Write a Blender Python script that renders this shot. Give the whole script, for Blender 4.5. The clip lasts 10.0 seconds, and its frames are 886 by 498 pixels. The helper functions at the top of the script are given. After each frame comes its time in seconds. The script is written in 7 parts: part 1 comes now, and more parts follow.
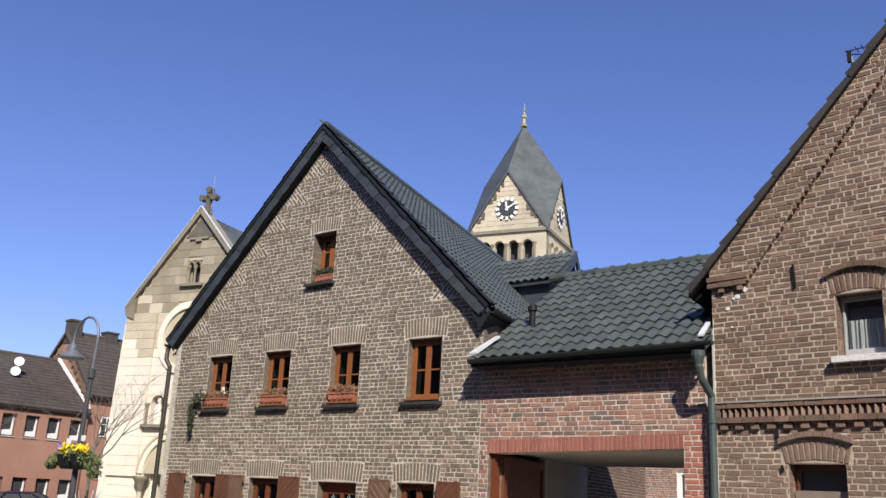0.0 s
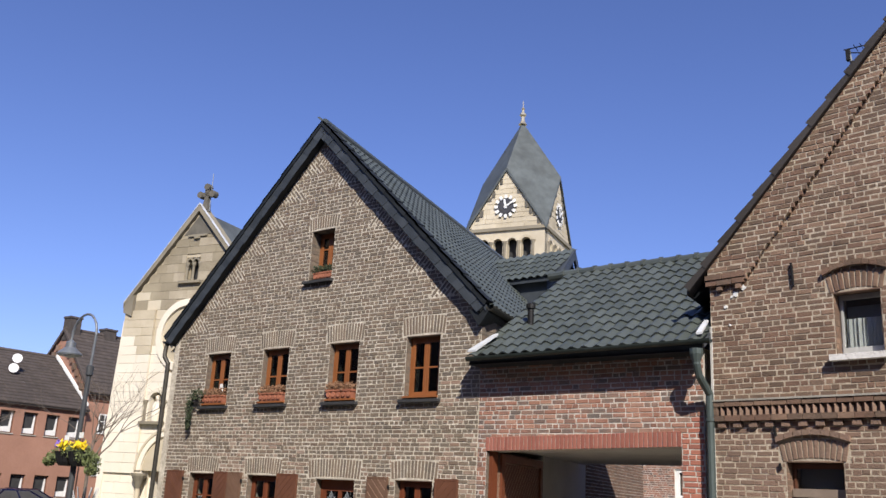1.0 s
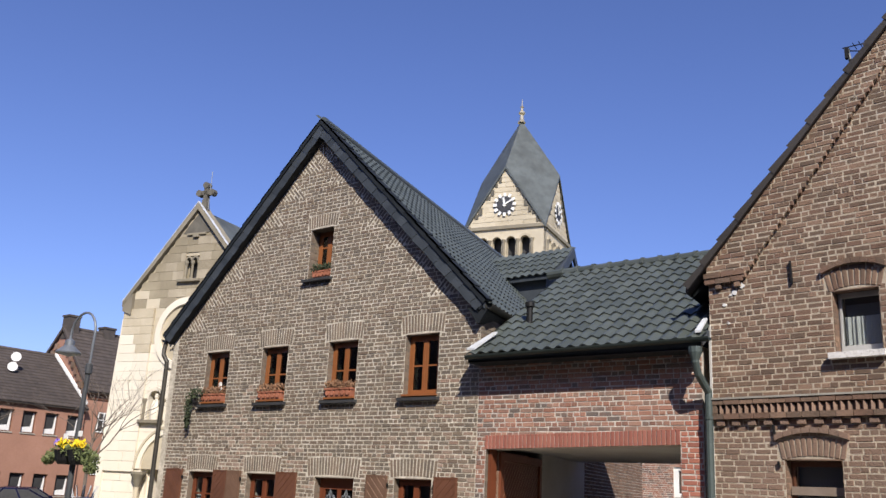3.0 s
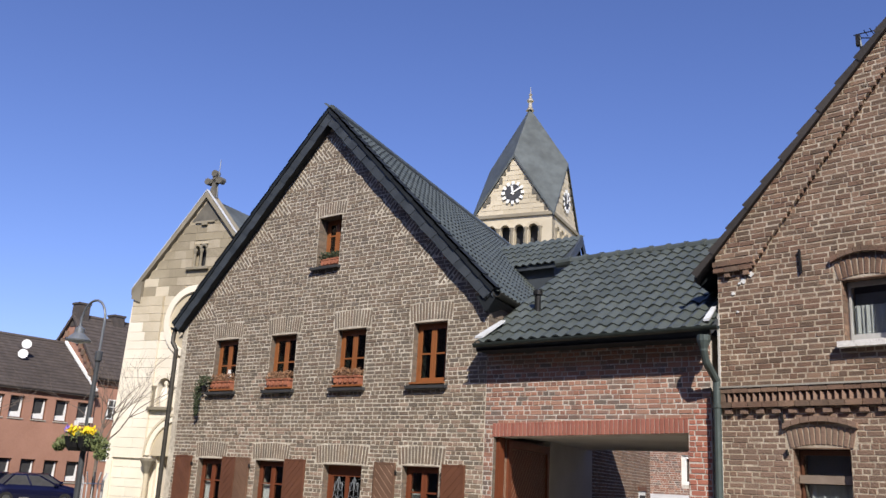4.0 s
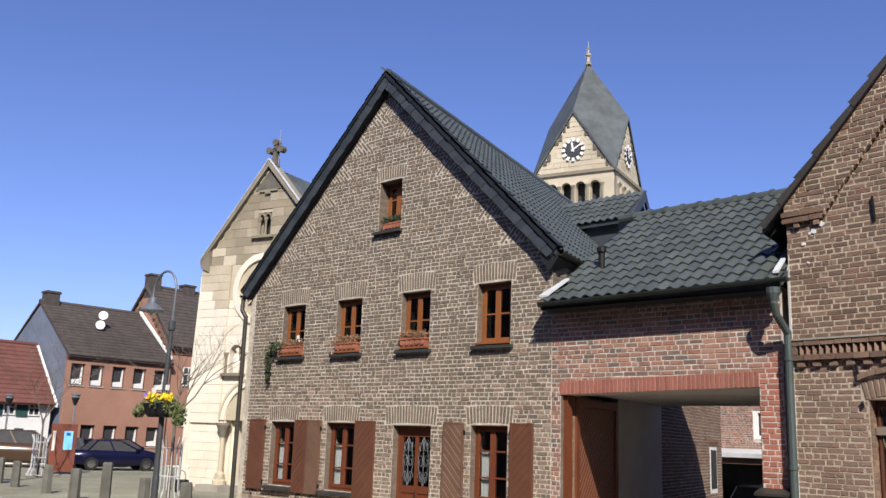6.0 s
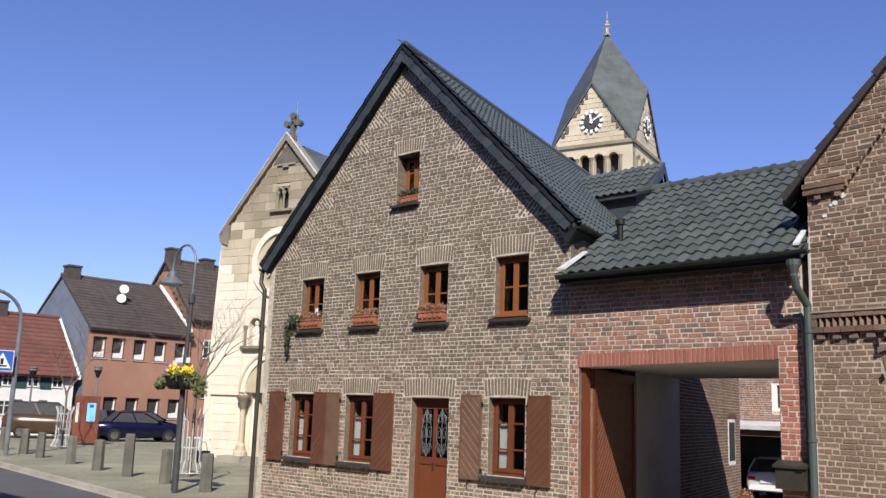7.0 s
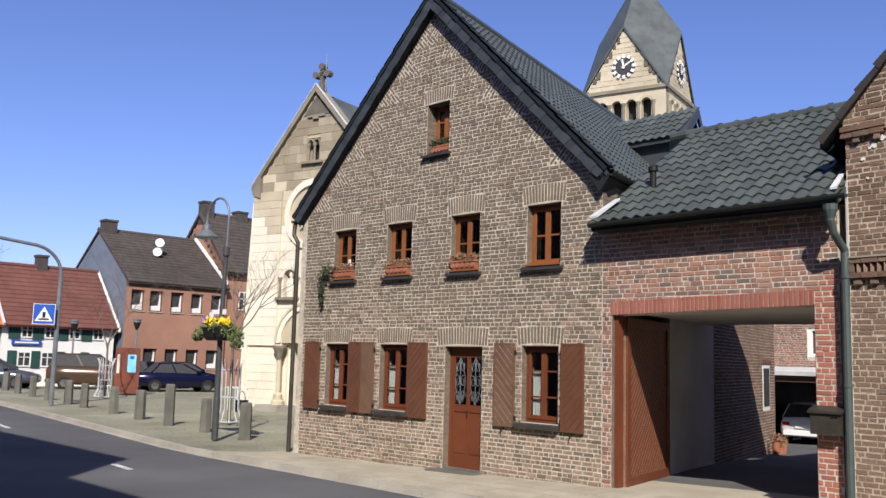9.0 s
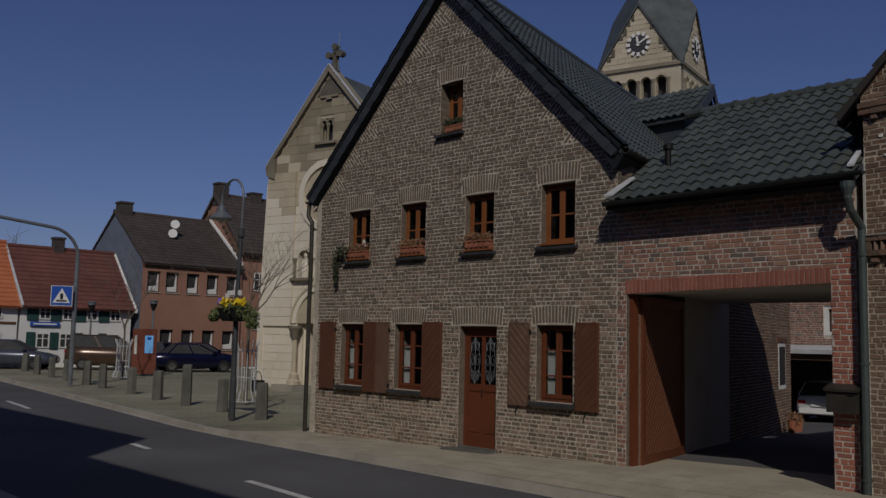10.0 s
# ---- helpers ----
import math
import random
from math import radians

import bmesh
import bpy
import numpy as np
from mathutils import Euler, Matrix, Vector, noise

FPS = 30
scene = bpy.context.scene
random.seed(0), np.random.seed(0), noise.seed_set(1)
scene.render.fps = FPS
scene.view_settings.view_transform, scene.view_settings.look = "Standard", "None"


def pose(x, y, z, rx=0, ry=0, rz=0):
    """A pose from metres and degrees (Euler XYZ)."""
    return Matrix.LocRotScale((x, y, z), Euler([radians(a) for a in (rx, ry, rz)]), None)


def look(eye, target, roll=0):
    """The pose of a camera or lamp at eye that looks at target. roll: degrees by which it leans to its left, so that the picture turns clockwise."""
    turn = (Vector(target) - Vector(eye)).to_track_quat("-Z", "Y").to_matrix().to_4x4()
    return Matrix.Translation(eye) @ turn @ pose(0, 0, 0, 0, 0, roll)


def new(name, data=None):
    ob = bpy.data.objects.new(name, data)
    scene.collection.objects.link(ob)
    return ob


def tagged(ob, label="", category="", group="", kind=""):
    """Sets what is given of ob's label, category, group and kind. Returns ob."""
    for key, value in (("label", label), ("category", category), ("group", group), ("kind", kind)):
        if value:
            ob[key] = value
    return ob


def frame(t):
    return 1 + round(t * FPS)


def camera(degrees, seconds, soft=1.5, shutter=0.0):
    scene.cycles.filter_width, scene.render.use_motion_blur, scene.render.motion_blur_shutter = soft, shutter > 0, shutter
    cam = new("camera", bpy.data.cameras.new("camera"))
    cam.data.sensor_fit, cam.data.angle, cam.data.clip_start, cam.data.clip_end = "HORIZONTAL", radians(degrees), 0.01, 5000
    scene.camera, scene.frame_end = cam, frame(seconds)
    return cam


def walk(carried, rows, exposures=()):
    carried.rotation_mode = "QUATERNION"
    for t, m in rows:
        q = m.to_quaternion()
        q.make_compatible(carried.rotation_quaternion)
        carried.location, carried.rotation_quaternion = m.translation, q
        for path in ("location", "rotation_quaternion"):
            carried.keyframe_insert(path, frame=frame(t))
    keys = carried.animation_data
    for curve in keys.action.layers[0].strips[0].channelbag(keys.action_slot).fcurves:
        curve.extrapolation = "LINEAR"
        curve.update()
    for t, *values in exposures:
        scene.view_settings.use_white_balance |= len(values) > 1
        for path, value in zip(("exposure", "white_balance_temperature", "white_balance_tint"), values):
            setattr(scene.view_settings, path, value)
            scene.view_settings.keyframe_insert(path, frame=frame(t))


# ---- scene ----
cam = camera(52.0, 10.0)
EYE = (0.0, 0.0, 1.9)
ROWS = [
    (0.0, 105.568, -2.755, 38.033),
    (0.5, 105.493, -2.885, 37.950),
    (1.0, 105.424, -2.837, 37.912),
    (1.5, 105.269, -2.812, 37.904),
    (2.0, 105.177, -2.873, 37.832),
    (2.5, 105.380, -2.823, 37.819),
    (4.0, 104.548, -2.967, 38.341),
    (4.5, 103.763, -2.955, 39.493),
    (5.0, 102.982, -2.357, 41.011),
    (5.5, 102.484, -2.112, 41.971),
    (7.0, 100.182, -2.003, 43.716),
    (7.5, 99.004, -2.238, 44.456),
    (8.0, 97.979, -1.903, 44.910),
    (8.5, 97.563, -1.682, 45.342),
    (9.0, 96.948, -1.534, 45.809),
    (9.5, 96.332, -1.206, 46.345),
    (10.0, 95.657, -1.300, 46.735),
]
EXPOSURES = [(0.0, 0.36), (9.0, 0.36), (9.2, 0.28), (9.5, -0.42), (9.6, -0.60), (10.0, -1.66)]
walk(cam, [(t, pose(*EYE, rx, ry, rz)) for t, rx, ry, rz in ROWS], EXPOSURES)

# ---- light ----
LIGHT = Vector((-0.39, 0.37, -0.43)).normalized()
world = bpy.data.worlds.new("world")
scene.world = world
world.use_nodes = True
wn = world.node_tree.nodes
sky = wn.new("ShaderNodeTexSky")
sky.sky_type, sky.sun_disc = "NISHITA", False
sky.sun_elevation = math.asin(-LIGHT.z)
sky.sun_rotation = math.atan2(-LIGHT.x, -LIGHT.y)
sky.altitude, sky.air_density, sky.dust_density, sky.ozone_density = 200, 1.0, 0.3, 4.0
tint = wn.new("ShaderNodeMix")
tint.data_type, tint.blend_type = "RGBA", "MULTIPLY"
tint.inputs[0].default_value = 1.0
tint.inputs[7].default_value = (0.93, 0.90, 1.27, 1)
world.node_tree.links.new(sky.outputs[0], tint.inputs[6])
world.node_tree.links.new(tint.outputs[2], wn["Background"].inputs[0])
wn["Background"].inputs[1].default_value = 0.093
sun_data = bpy.data.lights.new("sun", "SUN")
sun_data.energy, sun_data.angle, sun_data.color = 5.0, radians(0.5), (1.0, 0.93, 0.84)
sun = new("sun", sun_data)
sun.matrix_basis = look((20, -20, 30), Vector((20, -20, 30)) + LIGHT)


# ---- materials ----
def material(name, colors, rough=0.8, scale=3.0, fine=40.0, bump=0.3, metal=0.0, per_piece=0.0, stain=0.35, spec=0.3, cells=0.0):
    """colors: two or more stops; a coarse and a fine noise (and, per piece, a random step) choose among them."""
    m = bpy.data.materials.new(name)
    m.use_nodes = True
    nt = m.node_tree
    nd, lk = nt.nodes, nt.links
    bsdf = nd["Principled BSDF"]
    bsdf.inputs["Roughness"].default_value = rough
    bsdf.inputs["Metallic"].default_value = metal
    bsdf.inputs["Specular IOR Level"].default_value = spec
    geo = nd.new("ShaderNodeNewGeometry")

    def noise_at(s, detail):
        n = nd.new("ShaderNodeTexNoise")
        n.inputs["Scale"].default_value, n.inputs["Detail"].default_value = s, detail
        lk.new(geo.outputs["Position"], n.inputs["Vector"])
        return n.outputs["Fac"]

    def calc(op, a, b):
        n = nd.new("ShaderNodeMath")
        n.operation = op
        for i, v in enumerate((a, b)):
            if isinstance(v, (int, float)):
                n.inputs[i].default_value = v
            else:
                lk.new(v, n.inputs[i])
        return n.outputs[0]

    coarse, fin = noise_at(scale, 5), noise_at(fine, 4)
    mix = calc("ADD", calc("MULTIPLY", coarse, 0.6), calc("MULTIPLY", fin, 0.4))
    mix = calc("ADD", calc("MULTIPLY", calc("SUBTRACT", mix, 0.5), 2.2), 0.5)
    if per_piece:
        info = nd.new("ShaderNodeObjectInfo")
        rnd = calc("FRACT", calc("ADD", info.outputs["Random"], geo.outputs["Random Per Island"]), 0.0)
        mix = calc("ADD", calc("MULTIPLY", rnd, per_piece), calc("MULTIPLY", mix, 1 - per_piece))
    ramp = nd.new("ShaderNodeValToRGB")
    el = ramp.color_ramp.elements
    while len(el) < len(colors):
        el.new(0.5)
    for i, c in enumerate(colors):
        el[i].position = i / (len(colors) - 1) if len(colors) > 1 else 0
        el[i].color = (*c, 1)
    lk.new(mix, ramp.inputs[0])
    out = ramp.outputs[0]
    if stain:
        st = nd.new("ShaderNodeMix")
        st.data_type, st.blend_type = "RGBA", "MULTIPLY"
        st.inputs[0].default_value = stain
        wide = nd.new("ShaderNodeValToRGB")
        wide.color_ramp.elements[0].position, wide.color_ramp.elements[1].position = 0.35, 0.65
        wide.color_ramp.elements[0].color = (0.45, 0.43, 0.4, 1)
        lk.new(noise_at(scale * 0.35, 6), wide.inputs[0])
        lk.new(out, st.inputs[6])
        lk.new(wide.outputs[0], st.inputs[7])
        out = st.outputs[2]
    if cells:
        vo = nd.new("ShaderNodeTexVoronoi")
        vo.feature = "DISTANCE_TO_EDGE"
        vo.inputs["Scale"].default_value = cells
        vo.inputs["Randomness"].default_value = 0.6
        lk.new(geo.outputs["Position"], vo.inputs["Vector"])
        gap = nd.new("ShaderNodeMapRange")
        gap.inputs["From Max"].default_value, gap.inputs["To Min"].default_value = 0.12, 0.5
        lk.new(vo.outputs["Distance"], gap.inputs["Value"])
        cm = nd.new("ShaderNodeMix")
        cm.data_type, cm.blend_type = "RGBA", "MULTIPLY"
        cm.inputs[0].default_value = 1.0
        lk.new(out, cm.inputs[6])
        lk.new(gap.outputs[0], cm.inputs[7])
        out = cm.outputs[2]
    lk.new(out, bsdf.inputs["Base Color"])
    if bump:
        bp = nd.new("ShaderNodeBump")
        bp.inputs["Strength"].default_value, bp.inputs["Distance"].default_value = bump, 0.02
        lk.new(fin, bp.inputs["Height"])
        lk.new(bp.outputs[0], bsdf.inputs["Normal"])
    return m


def glass_material(name, tint=(0.75, 0.8, 0.8)):
    m = bpy.data.materials.new(name)
    m.use_nodes = True
    nd, lk = m.node_tree.nodes, m.node_tree.links
    nd.remove(nd["Principled BSDF"])
    tr, gl, mx, fr = (nd.new("ShaderNode" + k) for k in ("BsdfTransparent", "BsdfGlossy", "MixShader", "LayerWeight"))
    tr.inputs[0].default_value = (*tint, 1)
    gl.inputs["Roughness"].default_value = 0.02
    pw, ad = nd.new("ShaderNodeMath"), nd.new("ShaderNodeMath")
    pw.operation, ad.operation = "POWER", "MULTIPLY_ADD"
    pw.inputs[1].default_value = 4.0
    ad.inputs[1].default_value, ad.inputs[2].default_value = 0.9, 0.09
    fr.inputs[0].default_value = 0.5
    lk.new(fr.outputs["Facing"], pw.inputs[0])
    lk.new(pw.outputs[0], ad.inputs[0])
    lk.new(ad.outputs[0], mx.inputs[0])
    lk.new(tr.outputs[0], mx.inputs[1])
    lk.new(gl.outputs[0], mx.inputs[2])
    lk.new(mx.outputs[0], nd["Material Output"].inputs[0])
    return m


def glow_material(name, color, strength):
    m = bpy.data.materials.new(name)
    m.use_nodes = True
    b = m.node_tree.nodes["Principled BSDF"]
    b.inputs["Base Color"].default_value = (*color, 1)
    b.inputs["Emission Color"].default_value = (*color, 1)
    b.inputs["Emission Strength"].default_value = strength
    return m


BRICK = material("old_brown_brick", [(0.118, 0.096, 0.076), (0.195, 0.152, 0.112), (0.15, 0.124, 0.099), (0.235, 0.184, 0.135), (0.17, 0.124, 0.093), (0.205, 0.168, 0.127), (0.135, 0.113, 0.092), (0.225, 0.165, 0.122)], 0.9, 6, 60, 0.5, per_piece=0.65, stain=0.25)
BRICK_WASHED = material("washed_out_pinkish_brick", [(0.20, 0.152, 0.115), (0.29, 0.212, 0.16), (0.235, 0.168, 0.125), (0.34, 0.26, 0.2), (0.27, 0.178, 0.132), (0.22, 0.178, 0.138)], 0.92, 5, 60, 0.5, per_piece=0.6, stain=0.25)
MORTAR = material("pale_lime_mortar", [(0.36, 0.32, 0.255), (0.57, 0.515, 0.42), (0.80, 0.74, 0.625)], 0.95, 11, 34, 0.6, stain=0.45)
BRICK_RED = material("reddish_mixed_brick", [(0.085, 0.08, 0.075), (0.30, 0.15, 0.105), (0.40, 0.23, 0.165), (0.14, 0.12, 0.105), (0.36, 0.18, 0.125), (0.20, 0.16, 0.135)], 0.9, 6, 60, 0.45, per_piece=0.8, stain=0.25)
MORTAR_PINK = material("light_mortar", [(0.34, 0.30, 0.26), (0.56, 0.51, 0.45), (0.78, 0.72, 0.64)], 0.95, 9, 40, 0.5, stain=0.3)
BRICK_PIER = material("orange_red_pier_brick", [(0.30, 0.105, 0.07), (0.42, 0.17, 0.115), (0.35, 0.135, 0.095), (0.27, 0.12, 0.09)], 0.88, 6, 60, 0.35, per_piece=0.7, stain=0.2)
BRICK_LINTEL = material("red_lintel_brick", [(0.25, 0.09, 0.066), (0.36, 0.145, 0.105)], 0.85, 6, 60, 0.3, per_piece=0.6, stain=0.2)
BRICK_DARK = material("dark_red_brown_brick", [(0.10, 0.07, 0.052), (0.23, 0.14, 0.098), (0.155, 0.11, 0.08), (0.30, 0.195, 0.135), (0.19, 0.135, 0.10)], 0.92, 5, 60, 0.5, per_piece=0.65, stain=0.4)
BRICK_WORN = material("pale_worn_brick", [(0.17, 0.115, 0.085), (0.28, 0.185, 0.135), (0.23, 0.16, 0.12), (0.37, 0.26, 0.19)], 0.95, 3, 50, 0.5, per_piece=0.5, stain=0.4)
MORTAR_DARK = material("weathered_grey_mortar", [(0.32, 0.26, 0.195), (0.50, 0.42, 0.32), (0.72, 0.63, 0.50)], 0.95, 9, 40, 0.5, stain=0.4)
TILE = material("black_glazed_roof_tile", [(0.050, 0.060, 0.054), (0.10, 0.114, 0.104)], 0.34, 5, 50, 0.15, per_piece=0.5, stain=0.3, spec=0.5)
SLATE = material("grey_slate", [(0.060, 0.070, 0.070), (0.10, 0.114, 0.113), (0.145, 0.158, 0.155)], 0.55, 2.2, 14, 0.4, per_piece=0.3, stain=0.5)
SLATE_BLUE = material("blue_grey_slate_hanging", [(0.13, 0.155, 0.20), (0.19, 0.22, 0.275)], 0.6, 2, 12, 0.3, stain=0.3)
SLATE_DARK = material("black_slate_cladding", [(0.028, 0.034, 0.041), (0.072, 0.083, 0.095)], 0.5, 5, 60, 0.3, per_piece=0.5, stain=0.2, spec=0.25)
TILE_RIM = material("black_roof_rim", [(0.010, 0.012, 0.014), (0.026, 0.030, 0.033)], 0.6, 5, 60, 0.3, per_piece=0.5, stain=0.2, spec=0.2)
STONE = material("pale_sandstone", [(0.42, 0.36, 0.25), (0.55, 0.48, 0.35), (0.62, 0.56, 0.43)], 0.92, 1.5, 25, 0.4, per_piece=0.45, stain=0.35)
STONE_HIGH = material("streaked_brown_sandstone", [(0.22, 0.185, 0.125), (0.36, 0.31, 0.215), (0.28, 0.24, 0.165), (0.45, 0.39, 0.285), (0.26, 0.22, 0.155)], 0.95, 1.2, 25, 0.4, per_piece=0.6, stain=0.45)
STONE_DARK = material("dark_lichened_sandstone", [(0.095, 0.09, 0.075), (0.17, 0.155, 0.125)], 0.95, 5, 30, 0.4, stain=0.4)
CHIMNEY = material("sooty_brick", [(0.06, 0.052, 0.048), (0.10, 0.085, 0.075)], 0.95, 4, 30, 0.4)
STONE_PALE = material("washed_sandstone", [(0.70, 0.63, 0.50), (0.84, 0.78, 0.65)], 0.9, 1.2, 25, 0.3, per_piece=0.4, stain=0.2)
STONE_GREY = material("weathered_grey_sandstone", [(0.20, 0.18, 0.14), (0.32, 0.28, 0.20)], 0.95, 2, 25, 0.4, per_piece=0.5, stain=0.4)
WOOD_RED = material("orange_brown_varnished_wood", [(0.22, 0.075, 0.024), (0.31, 0.115, 0.038)], 0.45, 4, 60, 0.1, stain=0.2, spec=0.5)
WOOD_DARK = material("dark_brown_painted_wood", [(0.105, 0.043, 0.024), (0.155, 0.066, 0.037)], 0.5, 5, 60, 0.15, per_piece=0.3, stain=0.25, spec=0.4)
WOOD_FADED = material("faded_brown_wood", [(0.12, 0.066, 0.042), (0.19, 0.112, 0.073)], 0.7, 5, 60, 0.2, per_piece=0.3, stain=0.3)
WOOD_JOINT = material("pale_bare_wood_in_joints", [(0.30, 0.19, 0.13), (0.42, 0.29, 0.21)], 0.85, 8, 60, 0.2, stain=0.2)
WOOD_GREY = material("greyed_brown_window_wood", [(0.20, 0.15, 0.115), (0.30, 0.24, 0.19)], 0.75, 6, 60, 0.2, stain=0.3)
WHITE_GREY = material("greyed_white_window_paint", [(0.34, 0.34, 0.33), (0.50, 0.50, 0.48)], 0.8, 6, 60, 0.2, stain=0.3)
BLIND = material("grey_roller_blind", [(0.16, 0.18, 0.20), (0.21, 0.23, 0.25)], 0.9, 4, 50, 0.1, stain=0)
SILL_WORN = material("flaking_white_sill_paint", [(0.16, 0.14, 0.12), (0.72, 0.70, 0.66), (0.80, 0.78, 0.74), (0.30, 0.26, 0.23)], 0.9, 9, 40, 0.5, stain=0.3)
WOOD_GATE = material("red_brown_gate_wood", [(0.12, 0.034, 0.015), (0.18, 0.055, 0.024)], 0.55, 5, 60, 0.15, per_piece=0.4, stain=0.2)
SILL = material("dark_slate_sill", [(0.03, 0.03, 0.032), (0.06, 0.06, 0.06)], 0.7, 6, 60, 0.2)
CLAY = material("terracotta_planter", [(0.33, 0.12, 0.07), (0.42, 0.17, 0.10)], 0.85, 8, 60, 0.2)
DRY = material("dried_plants", [(0.17, 0.085, 0.05), (0.40, 0.24, 0.14)], 0.9, 15, 80, 0.2, per_piece=0.6)
LEAF = material("green_leaves", [(0.06, 0.08, 0.03), (0.20, 0.23, 0.09)], 0.6, 15, 80, 0.1, per_piece=0.7, stain=0)
LEAF_DARK = material("dark_ivy_leaves", [(0.03, 0.04, 0.02), (0.07, 0.085, 0.045)], 0.7, 15, 80, 0.1, per_piece=0.7, stain=0)
YELLOW = material("yellow_petals", [(0.75, 0.50, 0.01), (0.85, 0.68, 0.03)], 0.6, 15, 80, 0.0, stain=0)
VIOLET = material("violet_petals", [(0.16, 0.08, 0.45), (0.3, 0.2, 0.6)], 0.6, 15, 80, 0.0, stain=0)
WHITE = material("white_paint", [(0.72, 0.72, 0.69), (0.82, 0.82, 0.79)], 0.7, 2, 40, 0.15, stain=0.15)
PLASTER = material("off_white_plaster", [(0.55, 0.54, 0.50), (0.66, 0.65, 0.61)], 0.9, 2, 30, 0.3, stain=0.3)
PIPE_GREEN = material("green_grey_zinc_pipe", [(0.060, 0.078, 0.074), (0.10, 0.125, 0.118)], 0.5, 5, 50, 0.15, metal=0.2, stain=0.3)
GUTTER = material("dark_green_grey_gutter", [(0.022, 0.030, 0.027), (0.045, 0.056, 0.051)], 0.5, 5, 50, 0.15, metal=0.2, stain=0.3)
PIPE_DARK = material("dark_bronze_pipe", [(0.04, 0.037, 0.032), (0.075, 0.068, 0.055)], 0.5, 5, 50, 0.15, metal=0.3)
ZINC = material("bright_zinc_flashing", [(0.58, 0.60, 0.61), (0.74, 0.76, 0.77)], 0.45, 6, 50, 0.1, metal=0.15)
IRON = material("black_iron", [(0.018, 0.018, 0.02), (0.035, 0.035, 0.035)], 0.55, 10, 60, 0.2, metal=0.5)
LAMP_PAINT = material("dark_grey_lamp_paint", [(0.06, 0.065, 0.07), (0.09, 0.095, 0.1)], 0.5, 6, 50, 0.05, metal=0.2)
POST_GREY = material("galvanised_grey_post", [(0.20, 0.22, 0.24), (0.28, 0.30, 0.32)], 0.45, 6, 50, 0.05, metal=0.5)
# low tint, so sunlight inside the rooms hardly shows
GLASS = glass_material("window_glass", (0.42, 0.45, 0.45))
GLASS_CLEAR = glass_material("clear_window_glass", (0.86, 0.88, 0.88))
CURTAIN = material("white_curtain", [(0.62, 0.62, 0.60), (0.78, 0.78, 0.76)], 0.95, 8, 50, 0.1, stain=0)
# near-black stand-in for the shade inside rooms and openings
DARK = material("dark_unlit_interior", [(0.04, 0.035, 0.03), (0.07, 0.06, 0.05)], 0.9, 2, 20, 0.1)
ASPHALT = material("grey_asphalt", [(0.085, 0.085, 0.09), (0.135, 0.135, 0.137)], 0.9, 0.6, 45, 0.5, stain=0.45)
PAVING = material("pale_stone_paving", [(0.33, 0.295, 0.22), (0.49, 0.445, 0.345)], 0.92, 2.5, 40, 0.4, per_piece=0.4, stain=0.35)
COBBLE = material("grey_green_cobbles", [(0.225, 0.225, 0.15), (0.40, 0.385, 0.285)], 0.92, 0.9, 30, 0.5, per_piece=0.0, stain=0.45, cells=7.0)
KERB = material("grey_concrete_kerb", [(0.32, 0.30, 0.255), (0.45, 0.42, 0.36)], 0.9, 3, 60, 0.3, per_piece=0.4)
LINE = material("worn_white_road_paint", [(0.40, 0.40, 0.39), (0.7, 0.7, 0.68)], 0.8, 6, 60, 0.2, stain=0.3)
BASALT = material("grey_basalt_bollard", [(0.10, 0.10, 0.088), (0.18, 0.175, 0.15)], 0.9, 4, 50, 0.4, stain=0.35)
BRICK_ORANGE = material("orange_brown_far_brick", [(0.30, 0.16, 0.112), (0.38, 0.21, 0.15)], 0.95, 1.0, 12, 0.2, stain=0.25)
ROOF_BROWN = material("brown_grey_far_tiles", [(0.060, 0.050, 0.045), (0.10, 0.082, 0.072)], 0.85, 1.5, 12, 0.4, per_piece=0.5, stain=0.3)
ROOF_SOOTY = material("sooty_brown_tiles", [(0.040, 0.036, 0.034), (0.075, 0.066, 0.060)], 0.8, 3, 40, 0.3, per_piece=0.5, stain=0.3)
ROOF_RED = material("dull_red_far_tiles", [(0.13, 0.052, 0.043), (0.19, 0.078, 0.062)], 0.85, 1.5, 12, 0.4, per_piece=0.5, stain=0.3)
ROOF_ORANGE = material("bright_orange_far_tiles", [(0.42, 0.13, 0.055), (0.52, 0.18, 0.08)], 0.85, 1.5, 12, 0.3, per_piece=0.5, stain=0.2)
BARK = material("grey_brown_bark", [(0.12, 0.10, 0.08), (0.22, 0.18, 0.145)], 0.9, 10, 60, 0.3)
RUBBER = material("black_rubber", [(0.012, 0.012, 0.012), (0.025, 0.025, 0.025)], 0.8, 10, 60, 0.1)
RUST = material("rust_red_steel", [(0.15, 0.045, 0.027), (0.21, 0.066, 0.04)], 0.7, 4, 50, 0.1)
SIGN_BLUE = material("blue_sign_sheet", [(0.02, 0.08, 0.38), (0.03, 0.10, 0.45)], 0.4, 4, 40, 0.0, stain=0)
SHUTTER_GREEN = material("dark_green_shutter", [(0.02, 0.06, 0.055), (0.035, 0.09, 0.08)], 0.6, 4, 40, 0.1)
CAR_BLUE = material("dark_blue_car_paint", [(0.006, 0.007, 0.028), (0.009, 0.01, 0.04)], 0.2, 2, 40, 0.0, metal=0.3, stain=0, spec=0.6)
CAR_BROWN = material("brown_car_paint", [(0.07, 0.042, 0.025), (0.09, 0.055, 0.032)], 0.25, 2, 40, 0.0, metal=0.3, stain=0, spec=0.6)
